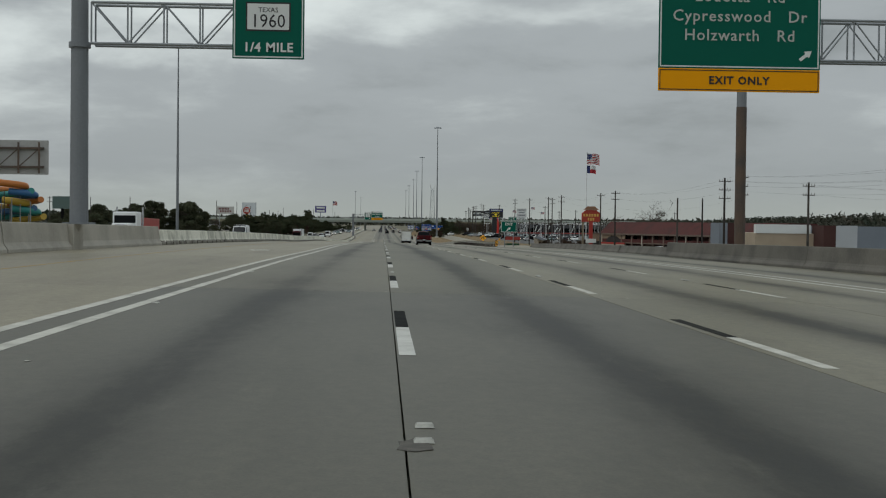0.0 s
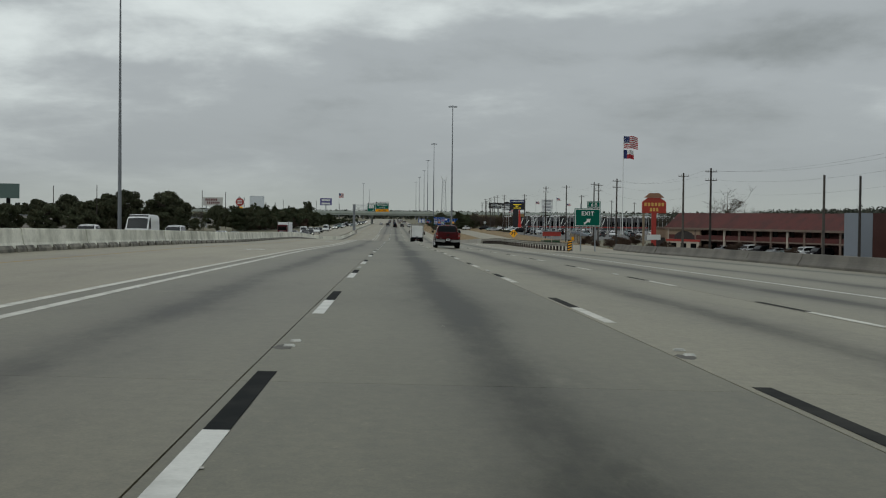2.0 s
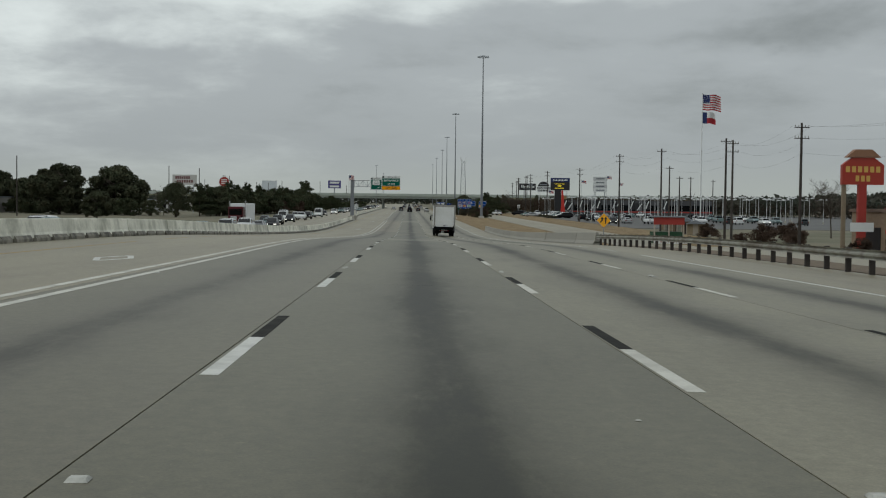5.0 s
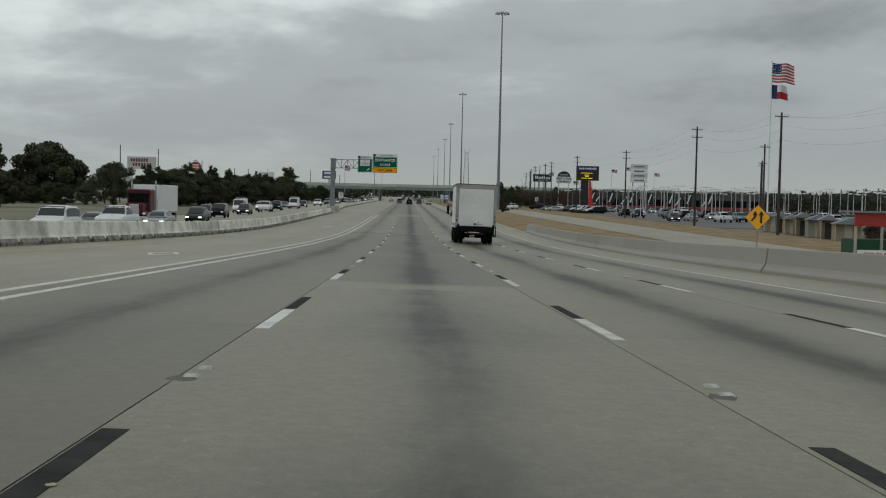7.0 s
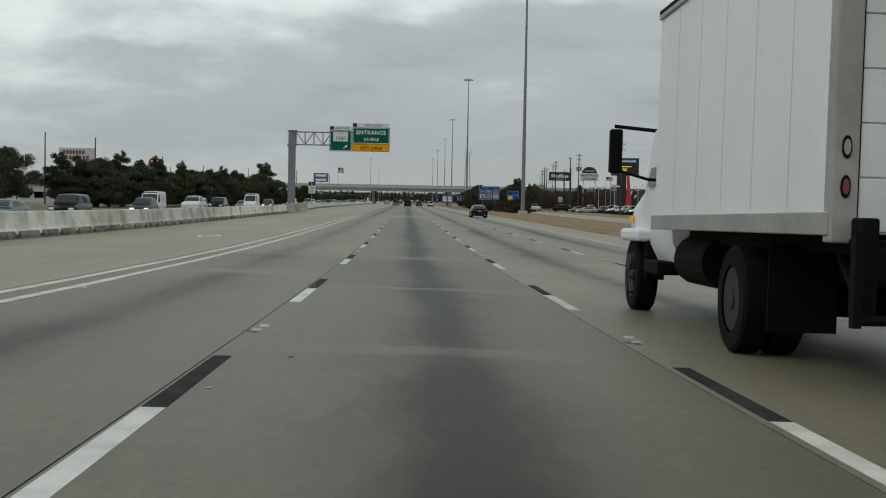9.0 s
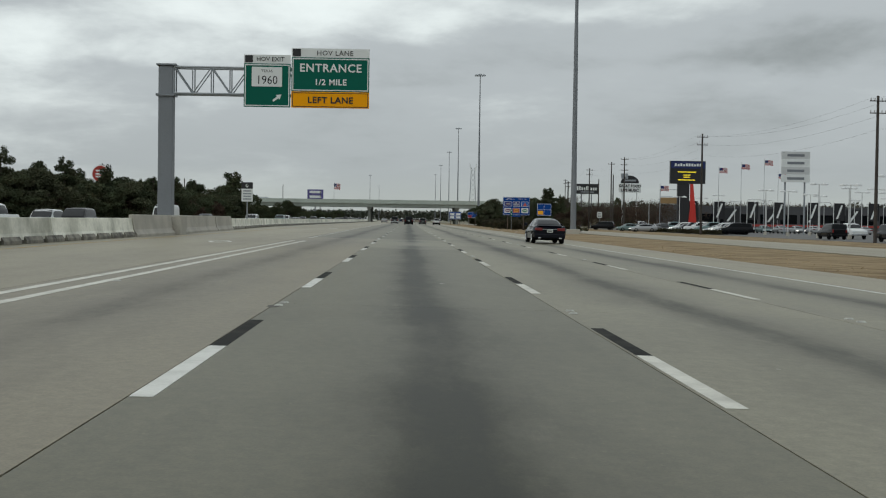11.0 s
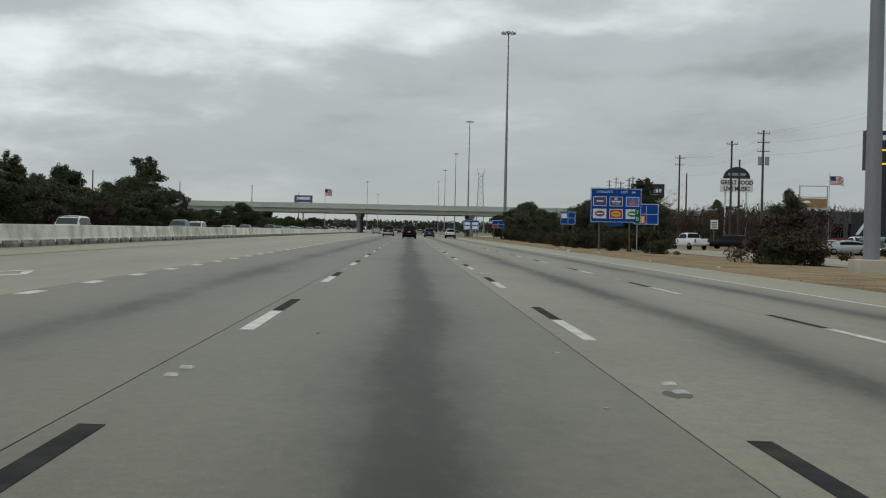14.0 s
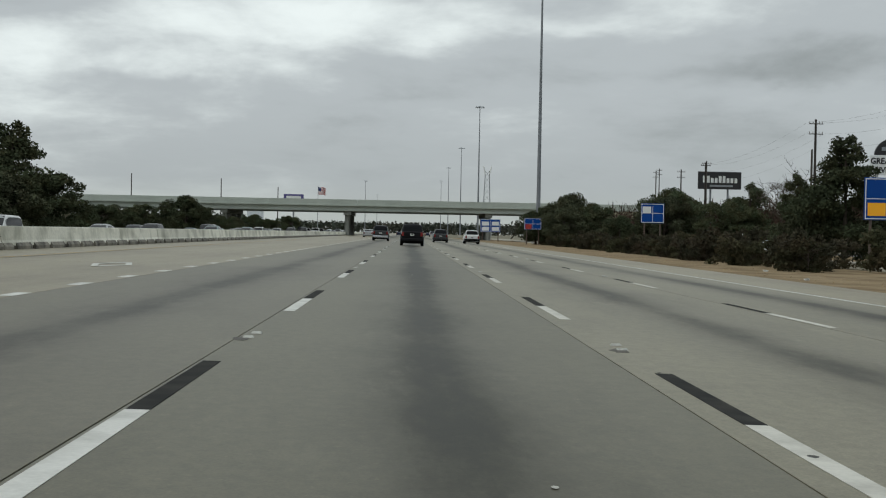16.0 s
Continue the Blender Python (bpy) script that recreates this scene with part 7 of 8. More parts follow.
for f in ((0, 1, 2, 3), (3, 2, 6, 7), (7, 6, 5, 4), (0, 3, 7, 4), (1, 5, 6, 2), (0, 4, 5, 1)):
    bm.faces.new([vv[i] for i in f])
bmesh.ops.recalc_face_normals(bm, faces=bm.faces[:])
part("roof", bm, ROOFRED, mo)
part("fascia", box(B(), -0.62, LEN + 0.62, -0.34, -0.28, 4.25, 4.62), MOTELTRIM, mo)
part("balcony_floor", box(B(), 0, LEN, 0.0, 2.2, 2.25, 2.5), MOTELTRIM, mo)
part("balcony_rail", box(B(), 0, LEN, 0.02, 0.1, 2.5, 3.3), ROOFRED, mo)
part("lower_wall", box(B(), 0, 9.5, 0.03, 0.3, 0, 4.25), material("motel_tan", (0.27, 0.20, 0.14), 0.85, vary=0.12), mo)
for k in range(16):
    x = 0.2 + k * (LEN - 0.4) / 15
    part("column", box(B(), x - 0.2, x + 0.2, -0.02, 0.25, 0, 4.5), MOTELTRIM if k % 4 else STUCCO, mo)
for k in range(15):
    x = 0.2 + (k + 0.5) * (LEN - 0.4) / 15
    for z0_ in (0.0, 2.5):
        part("door", box(B(), x - 1.2, x - 0.3, 2.14, 2.2, z0_, z0_ + 1.9), BRICKRED, mo)
        part("window", box(B(), x + 0.1, x + 1.4, 2.15, 2.2, z0_ + 0.6, z0_ + 1.8), GLASS, mo)
# no real hole: a flat panel coloured as the shade inside the arch
bm = B()
n = 12
arc = [(2.0 + 3.0 + 3.0 * math.cos(math.pi * i / n), 2.5 + 1.5 * math.sin(math.pi * i / n)) for i in range(n + 1)]
prism(bm, [(8.0, 0.1)] + arc + [(2.0, 0.1)], -0.06, -0.02)
part("arched_opening", bm, DARKIN, mo)
part("arcade_band", box(B(), -0.3, 9.6, -0.16, 0.02, 2.0, 2.42, 0.02), RED, mo)
part("arcade_base", box(B(), 0.2, 9.4, -0.12, 0.02, 0.0, 2.0), STUCCO, mo)
for k in range(3):
    part("base_window", box(B(), 1.2 + 2.9 * k, 2.8 + 2.9 * k, -0.15, -0.12, 0.7, 1.7), GLASS, mo)
wing = part("entrance_wing", box(B(), -6.5, -0.65, 1.2, 10.5, 0, 4.3, 0.03), material("motel_tan", (0.27, 0.20, 0.14)), mo)
part("wing_coping", box(B(), -6.7, -0.62, 1.0, 10.7, 4.3, 4.65, 0.02), MOTELTRIM, wing)
# likewise a flat panel, the inner shade put into its colour
part("wing_opening", box(B(), -5.2, -2.2, 1.12, 1.2, 0.1, 2.6), DARKIN, wing)

tanb = thing("shop_building", "tan shop building with a white parapet band", "building", m=pose(66, 221, LOW))
part("wall", box(B(), 0, 13.6, 0, 25, 0, 5.5), material("shop_tan", (0.42, 0.34, 0.25), 0.85, vary=0.1, scale=0.4, fine=6), tanb)
part("parapet", box(B(), 0.2, 10.0, -0.12, 1.5, 5.5, 7.1), SIGNWHITE, tanb)
blub = thing("shop_building", "blue grey metal shop building with a pale corner", "building", m=pose(80, 216, LOW))
part("wall", box(B(), 2.6, 30, 0, 25, 0, 6.9), material("shop_bluegrey", (0.20, 0.225, 0.26), 0.7, vary=0.08, scale=0.4, fine=6), blub)
part("corner_panel", box(B(), -1.2, 2.6, -0.1, 6, 0, 7.0), material("shop_pale", (0.46, 0.48, 0.5), 0.7, vary=0.08, scale=0.4), blub)
part("brick_pier", box(B(), -3.4, -1.2, -0.05, 6, 0, 7.0), BRICKRED, blub)
gw = thing("sign_wall", "narrow grey and brick wall beside the motel", "wall", m=pose(62.2, 231, LOW))
part("grey_panel", box(B(), 0, 1.6, 0, 6, 0, 7.3), material("shop_bluegrey", (0.2, 0.225, 0.26)), gw)
part("brick_panel", box(B(), 1.6, 3.6, 0.05, 8, 0, 7.3), BRICKRED, gw)

# ---- flags ----
FLAGRED, FLAGWHITE, FLAGBLUE = material("flag_red", (0.40, 0.025, 0.035), 0.8, vary=0.08), material("flag_white", (0.68, 0.68, 0.67), 0.8, vary=0.06), material("flag_blue", (0.018, 0.03, 0.12), 0.8, vary=0.08)


def cloth(t, u0, u1, v0, v1, w_, h_, top, mat, amp, name="stripe", lift=0.0):
    """A patch of a flag that hangs and waves from a pole at the origin."""
    bm = B()
    n_ = max(2, int(14 * (u1 - u0)) + 1)
    grid = []
    for side in (0.012 + lift, -0.012 - lift):
        for i in range(n_ + 1):
            u = u0 + (u1 - u0) * i / n_
            for v in (v0, v1):
                x = u * w_ * 0.97
                grid.append(bm.verts.new((0.1 + x, amp * math.sin(u * 8.5 + v * 1.3) * u + side, top - v * h_ - 0.10 * h_ * u * u * 1.2 - 0.03 * h_ * math.sin(u * 7))))
    k = 2 * (n_ + 1)
    for i in range(n_):
        bm.faces.new((grid[2 * i], grid[2 * i + 1], grid[2 * i + 3], grid[2 * i + 2]))
        bm.faces.new((grid[k + 2 * i], grid[k + 2 * i + 2], grid[k + 2 * i + 3], grid[k + 2 * i + 1]))
        bm.faces.new((grid[2 * i], grid[2 * i + 2], grid[k + 2 * i + 2], grid[k + 2 * i]))
        bm.faces.new((grid[2 * i + 1], grid[k + 2 * i + 1], grid[k + 2 * i + 3], grid[2 * i + 3]))
    return part(name, bm, mat, t)


def us_flag(t, w_, h_, top, amp):
    for k in range(13):
        cloth(t, 0.4 if k < 7 else 0.0, 1.0, k / 13, (k + 1) / 13, w_, h_, top, FLAGRED if k % 2 == 0 else FLAGWHITE, amp)
    c = cloth(t, 0.0, 0.4, 0.0, 7 / 13, w_, h_, top, FLAGBLUE, amp, "canton")
    for i in range(5 if w_ > 4 else 0):
        for j in range(4):
            cloth(c, 0.035 + i * 0.075, 0.06 + i * 0.075, 0.05 + j * 0.13, 0.09 + j * 0.13, w_, h_, top, FLAGWHITE, amp, "star", 0.01)


def flagpole(x, y, top, w_, h_, texas=False, amp=0.5, r=0.16):
    b = land(x, y)
    t = thing("flagpole", "tall white pole flying a striped and a lone-star flag" if texas else "slim pole flying a red, white and blue striped flag", "flagpole", "flagpoles", pose(x, y, b))
    part("pole", rod(B(), (0, 0, -0.2), (0, 0, top - b), r, r * 0.5, 10), SIGNWHITE if texas else GALV, t)
    part("finial", rod(B(), (0, 0, top - b), (0, 0, top - b + 0.5 * r * 4), r, r * 0.3, 8), CHROME, t)
    us_flag(t, w_, h_, top - b - 0.3, amp)
    if texas:
        z_ = top - b - 0.3 - h_ * 1.13
        w2, h2 = w_ * 0.72, h_ * 0.72
        c = cloth(t, 0.0, 0.34, 0.0, 1.0, w2, h2, z_, FLAGBLUE, amp, "hoist_band")
        cloth(c, 0.12, 0.22, 0.38, 0.62, w2, h2, z_, FLAGWHITE, amp, "star", 0.01)
        cloth(t, 0.34, 1.0, 0.0, 0.5, w2, h2, z_, FLAGWHITE, amp, "white_band")
        cloth(t, 0.34, 1.0, 0.5, 1.0, w2, h2, z_, FLAGRED, amp, "red_band")
    return t


flagpole(88, 542, 37.2, 5.6, 4.6, True, 0.75, 0.2)
for x, y, z in ((66, 640, 13.1), (70.7, 640, 13.9), (75.5, 640, 14.8), (53.8, 640, 9.2), (82, 652, 12.5)):
    flagpole(x, y, z, 1.75, 1.05, False, 0.15, 0.06)

# ---- car dealer: lamp posts, pylon, buildings ----
LAMPWHITE = material("lamp_head_white", (0.56, 0.57, 0.57), 0.5, vary=0.05)


def lamp_post(h_):
    """A slim parking lot post with a pair of shallow domed lamp heads."""
    t = thing("lot_lamp_post", "white parking lot lamp post with two domed heads", "lamp post", "lot lamp posts")
    part("pole", rod(B(), (0, 0, 0), (0, 0, h_), 0.075, 0.055, 8), LAMPWHITE, t)
    part("foot", rod(B(), (0, 0, -0.1), (0, 0, 0.55), 0.25, 0.25, 10), PARAPET, t)
    part("arm", rod(B(), (-0.75, 0, h_), (0.75, 0, h_), 0.045, None, 6), LAMPWHITE, t)
    for s in (-1, 1):
        rings = []
        for r, z in ((0.47, -0.12), (0.46, -0.04), (0.38, 0.07), (0.22, 0.15), (0.05, 0.18)):
            rings.append([(s * 0.82 + r * math.cos(i * math.pi / 6), 0.8 * r * math.sin(i * math.pi / 6), h_ + z) for i in range(12)])
        smooth(part("lamp_head", loft(B(), rings), LAMPWHITE, t), 60)
    return t


lots = [(50.5 + (k % 8) * 8.5 + (k // 8) * 3, 606 + (k // 8) * 32 + (k % 3) * 6) for k in range(16)]
rngl = random.Random(31)
for row, y in enumerate((500, 513, 527, 542, 558, 575)):
    lots += [(50 + row * 1.5 + k * 7.6 + rngl.uniform(-0.8, 0.8), y + rngl.uniform(-2, 2)) for k in range(9)]
lamp_posts = [lamp_post(h_) for h_ in (6.4, 6.9)]
for k, (x, y) in enumerate(lots):
    m_ = pose(x, y, LOW + 0.05, 0, 0, rngl.uniform(-25, 25))
    if k < 2:
        lamp_posts[k].matrix_world = m_
    else:
        copy_thing(lamp_posts[k % 2], m_)

py = thing("dealer_pylon", "black electronic pylon sign with a sweeping red fin", "sign")
part("screen_box", box(B(), 52.8, 59.7, 625.2, 626.2, 8.9, 13.35, 0.03), SIGNBLACK, py)
sc = part("header_panel", box(B(), 52.9, 59.6, 625.12, 625.19, 11.9, 13.25), FLAGBLUE, py)
for k in range(10):
    part("writing_bar", box(B(), 53.6 + 0.54 * k, 53.98 + 0.54 * k, 625.09, 625.118, 12.3, 12.85 if k not in (1, 3, 7) else 12.7), SIGNWHITE, sc)
YLED = material("lit_yellow_text", (1.0, 0.75, 0.03), 0.4, vary=0.0, emit=0.5)
for z, a in ((11.1, 1.8), (10.5, 0.7), (10.1, 0.6), (9.55, 1.7)):
    part("lit_writing_bar", box(B(), 56.0 - a, 56.0 + a, 625.15, 625.19, z, z + 0.17), YLED, py)
part("column", box(B(), 54.3, 56.6, 625.3, 626.1, LOW, 8.9), SIGNBLACK, py)
part("fin", prism(B(), [(56.3, LOW), (58.2, LOW), (57.8, 4.0), (57.3, 8.88), (56.7, 8.88), (56.75, 4.0)], 625.1, 625.28), material("fin_red", (0.55, 0.03, 0.02), 0.5, vary=0.06), py)

dl = thing("dealer_showroom", "dark glass and black panel showroom with red trim", "building", m=pose(68, 690, LOW))
part("wall", box(B(), 0, 60, 0, 25, 0, 6.2), material("showroom_dark", (0.06, 0.06, 0.065), 0.6, vary=0.12, scale=0.3), dl)
part("red_band", box(B(), -0.05, 60.05, -0.06, 0.0, 1.2, 1.7), RED, dl)
for k in range(12):
    part("window", box(B(), 1 + 5 * k, 5.2 + 5 * k, -0.05, -0.01, 1.9, 4.2), GLASS, dl)
for k in range(5):
    b_ = thing("banner_stand", "black banner with a pale slanted stripe", "banner", "dealer banners", pose(62 + 9 * k, 655, LOW))
    part("cloth", box(B(), 0, 3.4, 0, 0.05, 2.0, 5.2), SIGNBLACK, b_)
    part("slash", prism(B(), [(0.6, 2.3), (1.1, 2.3), (2.9, 4.9), (2.4, 4.9)], -0.02, -0.002), SIGNWHITE, b_)
    part("post", rod(B(), (1.7, 0.1, 0), (1.7, 0.1, 5.0), 0.06), GALV, b_)
bd = thing("dealer_sign", "grey brand sign panel stack beside the lot", "sign", m=pose(62, 583, LOW))
for k, mat_ in enumerate((SIGNWHITE, LAMPWHITE, SIGNWHITE, LAMPWHITE)):
    q = part("panel", box(B(), 0, 4.6, 0, 0.3, 8.6 + 1.25 * k, 9.8 + 1.25 * k), mat_, bd)
    part("writing_bar", box(B(), 0.9, 3.7, -0.02, -0.002, 9.0 + 1.25 * k, 9.4 + 1.25 * k), MASTGREY, q)
for s in (0.7, 3.9):
    part("post", rod(B(), (s, 0.35, 0), (s, 0.35, 8.7), 0.15), GALV, bd)

gf = thing("restaurant_sign", "white sign with a dark dome and black slab letters", "sign")
YG = 701.6
p = part("letter_panel", box(B(), 55.6, 61.3, YG, YG + 0.3, 8.9, 11.2, 0.02), SIGNWHITE, gf)
lettering("GREAT FOOD", 0.98, 58.45, YG - 0.012, 10.22, SIGNBLACK, p, squeeze=0.93, bold=0.035)
lettering("LIVE MUSIC", 0.98, 58.45, YG - 0.012, 9.15, SIGNBLACK, p, squeeze=0.93, bold=0.035)
dome = [(58.45 + 2.35 * math.cos(math.pi * i / 14), 11.25 + 2.0 * math.sin(math.pi * i / 14)) for i in range(15)]
q = part("dome", prism(B(), dome, YG, YG + 0.3), SIGNBLACK, gf)
part("writing_bar", box(B(), 56.9, 60.0, YG - 0.02, YG - 0.002, 11.75, 12.2), GALV, q)
for x in (56.6, 60.3):
    part("post", rod(B(), (x, YG + 0.5, LOW), (x, YG + 0.5, 9.2), 0.16), SIGNWHITE, gf)

ch = thing("restaurant_sign", "black rectangular restaurant sign with white writing bars", "sign")
p = part("panel", box(B(), 56.0, 64.2, 791, 791.4, 10.4, 13.7, 0.03), SIGNBLACK, ch)
for k in range(9):
    part("writing_bar", box(B(), 56.9 + 0.75 * k, 57.42 + 0.75 * k, 790.97, 790.998, 11.6, 12.5 + (0.4 if k in (0, 1, 4, 5) else 0)), SIGNWHITE, p)
part("writing_bar", box(B(), 58.2, 62.6, 790.97, 790.998, 10.85, 11.2), GALV, p)
for x in (58.5, 61.8):
    part("post", rod(B(), (x, 791.6, LOW), (x, 791.6, 10.6), 0.2), MASTGREY, ch)
fs_ = thing("frame_sign", "steel frame sign with a faded brown board", "sign", m=pose(60.5, 673, LOW))
for x in (0, 4.2):
    part("post", rod(B(), (x, 0, 0), (x, 0, 9.6), 0.09), GALV, fs_)
for z in (9.55, 7.9, 6.2):
    part("rail", rod(B(), (0, 0, z), (4.2, 0, z), 0.06), GALV, fs_)
part("board", box(B(), 0.1, 4.1, -0.1, -0.02, 6.3, 7.7), material("faded_board", (0.30, 0.19, 0.08), 0.7, vary=0.12), fs_)

# ---- fireworks stand and sheds ----
fw = thing("fireworks_stand", "green and red wooden fireworks stand", "stand", m=pose(29.6, 326.6, LOW))
part("base", box(B(), 2.2, 6, 0.2, 2.6, 0.1, 1.5), material("stand_green", (0.012, 0.06, 0.025), 0.7, vary=0.12), fw)
part("fascia", box(B(), 2.2, 6, 0, 0.2, 2.4, 3.3), RED, fw)
part("roof", box(B(), 2.0, 6.2, -0.2, 2.8, 3.3, 3.42), MASTGREY, fw)
for x in (2.3, 4.1, 5.9):
    part("post", box(B(), x - 0.08, x + 0.08, 0.05, 0.2, 0, 3.3), STUCCO, fw)
fb = thing("fireworks_board", "long white ground board with dark red letters", "sign", m=pose(31.65, 325.6, LOW + 0.1))
p = part("board", box(B(), 0, 4.2, 0, 0.06, 0.0, 0.72), SIGNWHITE, fb)
lettering("FIREWORKS", 0.62, 2.1, -0.012, 0.13, RED, p)
SHEDS = [material(n_, c_, 0.85, vary=0.15) for n_, c_ in (("shed_tan", (0.30, 0.24, 0.16)), ("shed_grey", (0.26, 0.26, 0.22)), ("shed_brown", (0.19, 0.14, 0.09)))]
for k in range(7):
    sh_ = thing("garden_shed", "small wooden garden shed with pitched dark roof", "shed", "garden sheds", pose(49.2 - 0.55 * k, 409 - 6.2 * k, LOW + 0.05, 0, 0, -14))
    w_, hs = (2.5, 1.9, 2.3, 2.0, 2.6, 1.9, 2.9)[k], (2.0, 2.1, 1.9, 2.2, 2.0, 2.1, 1.8)[k]
    part("wall", box(B(), 0, w_, 0, 3, 0, hs), SHEDS[(0, 1, 0, 2, 1, 2, 0)[k]], sh_)
    part("roof", prism(B(), [(-0.15, hs - 0.05), (w_ + 0.15, hs - 0.05), (w_ / 2, hs + 0.55)], -0.2, 3.2), MASTGREY, sh_)
    part("door", box(B(), w_ / 2 - 0.4, w_ / 2 + 0.4, -0.03, 0.0, 0.0, 1.75), DARKIN if k % 2 else STUCCO, sh_)
    for s in (0.25, w_ - 0.05):
        part("corner_board", box(B(), s - 0.2, s - 0.1, -0.02, 0.0, 0, hs), STUCCO, sh_)
    for s in (0.08, w_ - 0.08):
        part("porch_post", box(B(), s - 0.05, s + 0.05, -0.62, -0.52, 0, hs - 0.05), STUCCO, sh_)
    part("porch_roof", box(B(), -0.1, w_ + 0.1, -0.7, -0.2, hs - 0.06, hs + 0.02), MASTGREY, sh_)

# ---- left-hand side: billboards, slides, far buildings ----
bb = thing("billboard", "white billboard with brown lettering bars on posts", "billboard")
p = part("panel", box(B(), -80.8, -72.4, 611, 611.5, 9.1, 12.7, 0.03), material("billboard_white", (0.55, 0.54, 0.52), 0.6, vary=0.1), bb)
for z, a, b_ in ((11.2, -79.8, -74.6), (9.9, -79.2, -73.5)):
    n_ = 7
    for k in range(n_):
        x = a + (b_ - a) * k / n_
        part("writing_bar", box(B(), x, x + 0.55, 610.97, 610.998, z, z + 0.95), material("billboard_brown", (0.17, 0.06, 0.06), 0.7), p)
for x in (-79.5, -73.6):
    part("post", rod(B(), (x, 611.7, LOW), (x, 611.7, 9.4), 0.2), GALV, bb)
rs = thing("round_sign", "round red restaurant sign with pale rim on a pole", "sign")
part("rim", rod(B(), (-76, 700.3, 11.6), (-76, 700.9, 11.6), 2.2, None, 28), SIGNWHITE, rs)
dsk = part("disc", rod(B(), (-76, 700.1, 11.6), (-76, 700.3, 11.6), 2.0, None, 28), RED, rs)
for z in (12.2, 11.4, 10.7):
    part("writing_bar", box(B(), -77.2, -74.8, 700.06, 700.099, z, z + 0.4), SIGNWHITE, dsk)
part("small_disc", rod(B(), (-75.4, 700.2, 8.4), (-75.4, 700.6, 8.4), 1.0, None, 20), ORANGE, rs)
part("post", rod(B(), (-76, 701.2, LOW), (-76, 701.2, 11), 0.25), GALV, rs)
vs_ = thing("billboard", "tall purple and white roadside board far beyond the bridge", "billboard")
p = part("panel", box(B(), -68, -57, 1250, 1250.6, 14.6, 21.2), material("board_purple", (0.09, 0.08, 0.25), 0.6, vary=0.08), vs_)
part("writing_bar", box(B(), -66.5, -58.5, 1249.9, 1249.99, 18.6, 20.2), SIGNWHITE, p)
part("writing_bar", box(B(), -66.5, -58.5, 1249.9, 1249.99, 15.4, 17.0), SIGNWHITE, p)
part("post", rod(B(), (-62.5, 1250.9, LOW), (-62.5, 1250.9, 15), 0.5), GALV, vs_)
flagpole(-52, 1290, 27, 4.5, 4.2, False, 0.7, 0.2)
bk = thing("billboard", "back of a pale billboard with dark steel framing", "billboard")
part("panel", box(B(), -41.5, -31.65, 120, 120.2, 10.3, 13.5), material("board_back", (0.40, 0.40, 0.395), 0.8, vary=0.1), bk)
for z in (11.0, 12.75):
    part("beam", box(B(), -41, -32.0, 119.7, 119.98, z - 0.09, z + 0.09), RUST, bk)
for k, x in enumerate((-40, -38.1, -36.2, -34.3, -32.4)):
    part("upright", box(B(), x - 0.08, x + 0.08, 119.6, 119.7, 10.4, 13.3), RUST, bk)
    if k < 4:
        part("brace", rod(B(), (x, 119.75, 11.0), (x + 1.9, 119.75, 12.75), 0.05, None, 6), RUST, bk)
part("post", rod(B(), (-37.2, 120.6, LOW), (-37.2, 120.6, 12), 0.35), RUST, bk)
gb = thing("billboard", "small dull green roadside board", "billboard")
part("panel", box(B(), -112, -105.5, 430, 430.3, 9.4, 13.6), material("board_green", (0.10, 0.15, 0.14), 0.7, vary=0.1), gb)
part("post", rod(B(), (-108.7, 430.5, LOW), (-108.7, 430.5, 9.6), 0.6), PLASTIC, gb)


def tube(pts, r, mat, parent, name="slide_tube"):
    cu = bpy.data.curves.new(name, "CURVE")
    cu.dimensions, cu.bevel_depth, cu.bevel_resolution, cu.use_fill_caps = "3D", r, 3, True
    s = cu.splines.new("NURBS")
    s.points.add(len(pts) - 1)
    for i, p_ in enumerate(pts):
        s.points[i].co = (*p_, 1)
    s.order_u, s.use_endpoint_u = 4, True
    tmp = bpy.data.objects.new(name, cu)
    scene.collection.objects.link(tmp)
    me_ = bpy.data.meshes.new_from_object(tmp.evaluated_get(bpy.context.evaluated_depsgraph_get()))
    bpy.data.objects.remove(tmp)
    me_.materials.clear()
    me_.materials.append(mat)
    ob_ = new(name, me_)
    ob_.parent = parent
    return ob_


sl = thing("water_slide", "tower of winding orange, blue and teal water slide tubes", "water slide", m=pose(-135.5, 478, LOW))
SL = [material("slide_teal", (0.03, 0.24, 0.23), 0.35, vary=0.06), material("slide_orange", (0.48, 0.16, 0.03), 0.35, vary=0.06), material("slide_blue", (0.03, 0.12, 0.28), 0.35, vary=0.06), material("slide_yellow", (0.5, 0.33, 0.04), 0.35, vary=0.06)]
for k in range(4):
    z = 18.5 - 3.2 * k
    pts = [(-7 + 7 * math.cos(a) * 1.2 + 3 * (k % 2), 5 * math.sin(a) + 2 * k, z - a * 0.75) for a in [i * 0.55 - 1.6 for i in range(10)]]
    tube(pts, 1.35, SL[(k + 1) % 4], sl)
    tube([(p_[0] + 2.2, p_[1] - 1.5, p_[2] - 1.6) for p_ in pts[3:8]], 1.2, SL[k], sl)
for k in range(10):
    x, y = -17 + 2.3 * k, (k % 3) * 3 - 3
    part("post", rod(B(), (x, y, 0), (x, y, 12 + (k % 4)), 0.2), GALV, sl)
part("tower_deck", box(B(), -20, -11, -3, 4, 13.5, 14.2), BARK, sl)
part("tower_roof", prism(B(), [(-20, 19), (-10, 19), (-15, 21)], -3, 4), RED, sl)
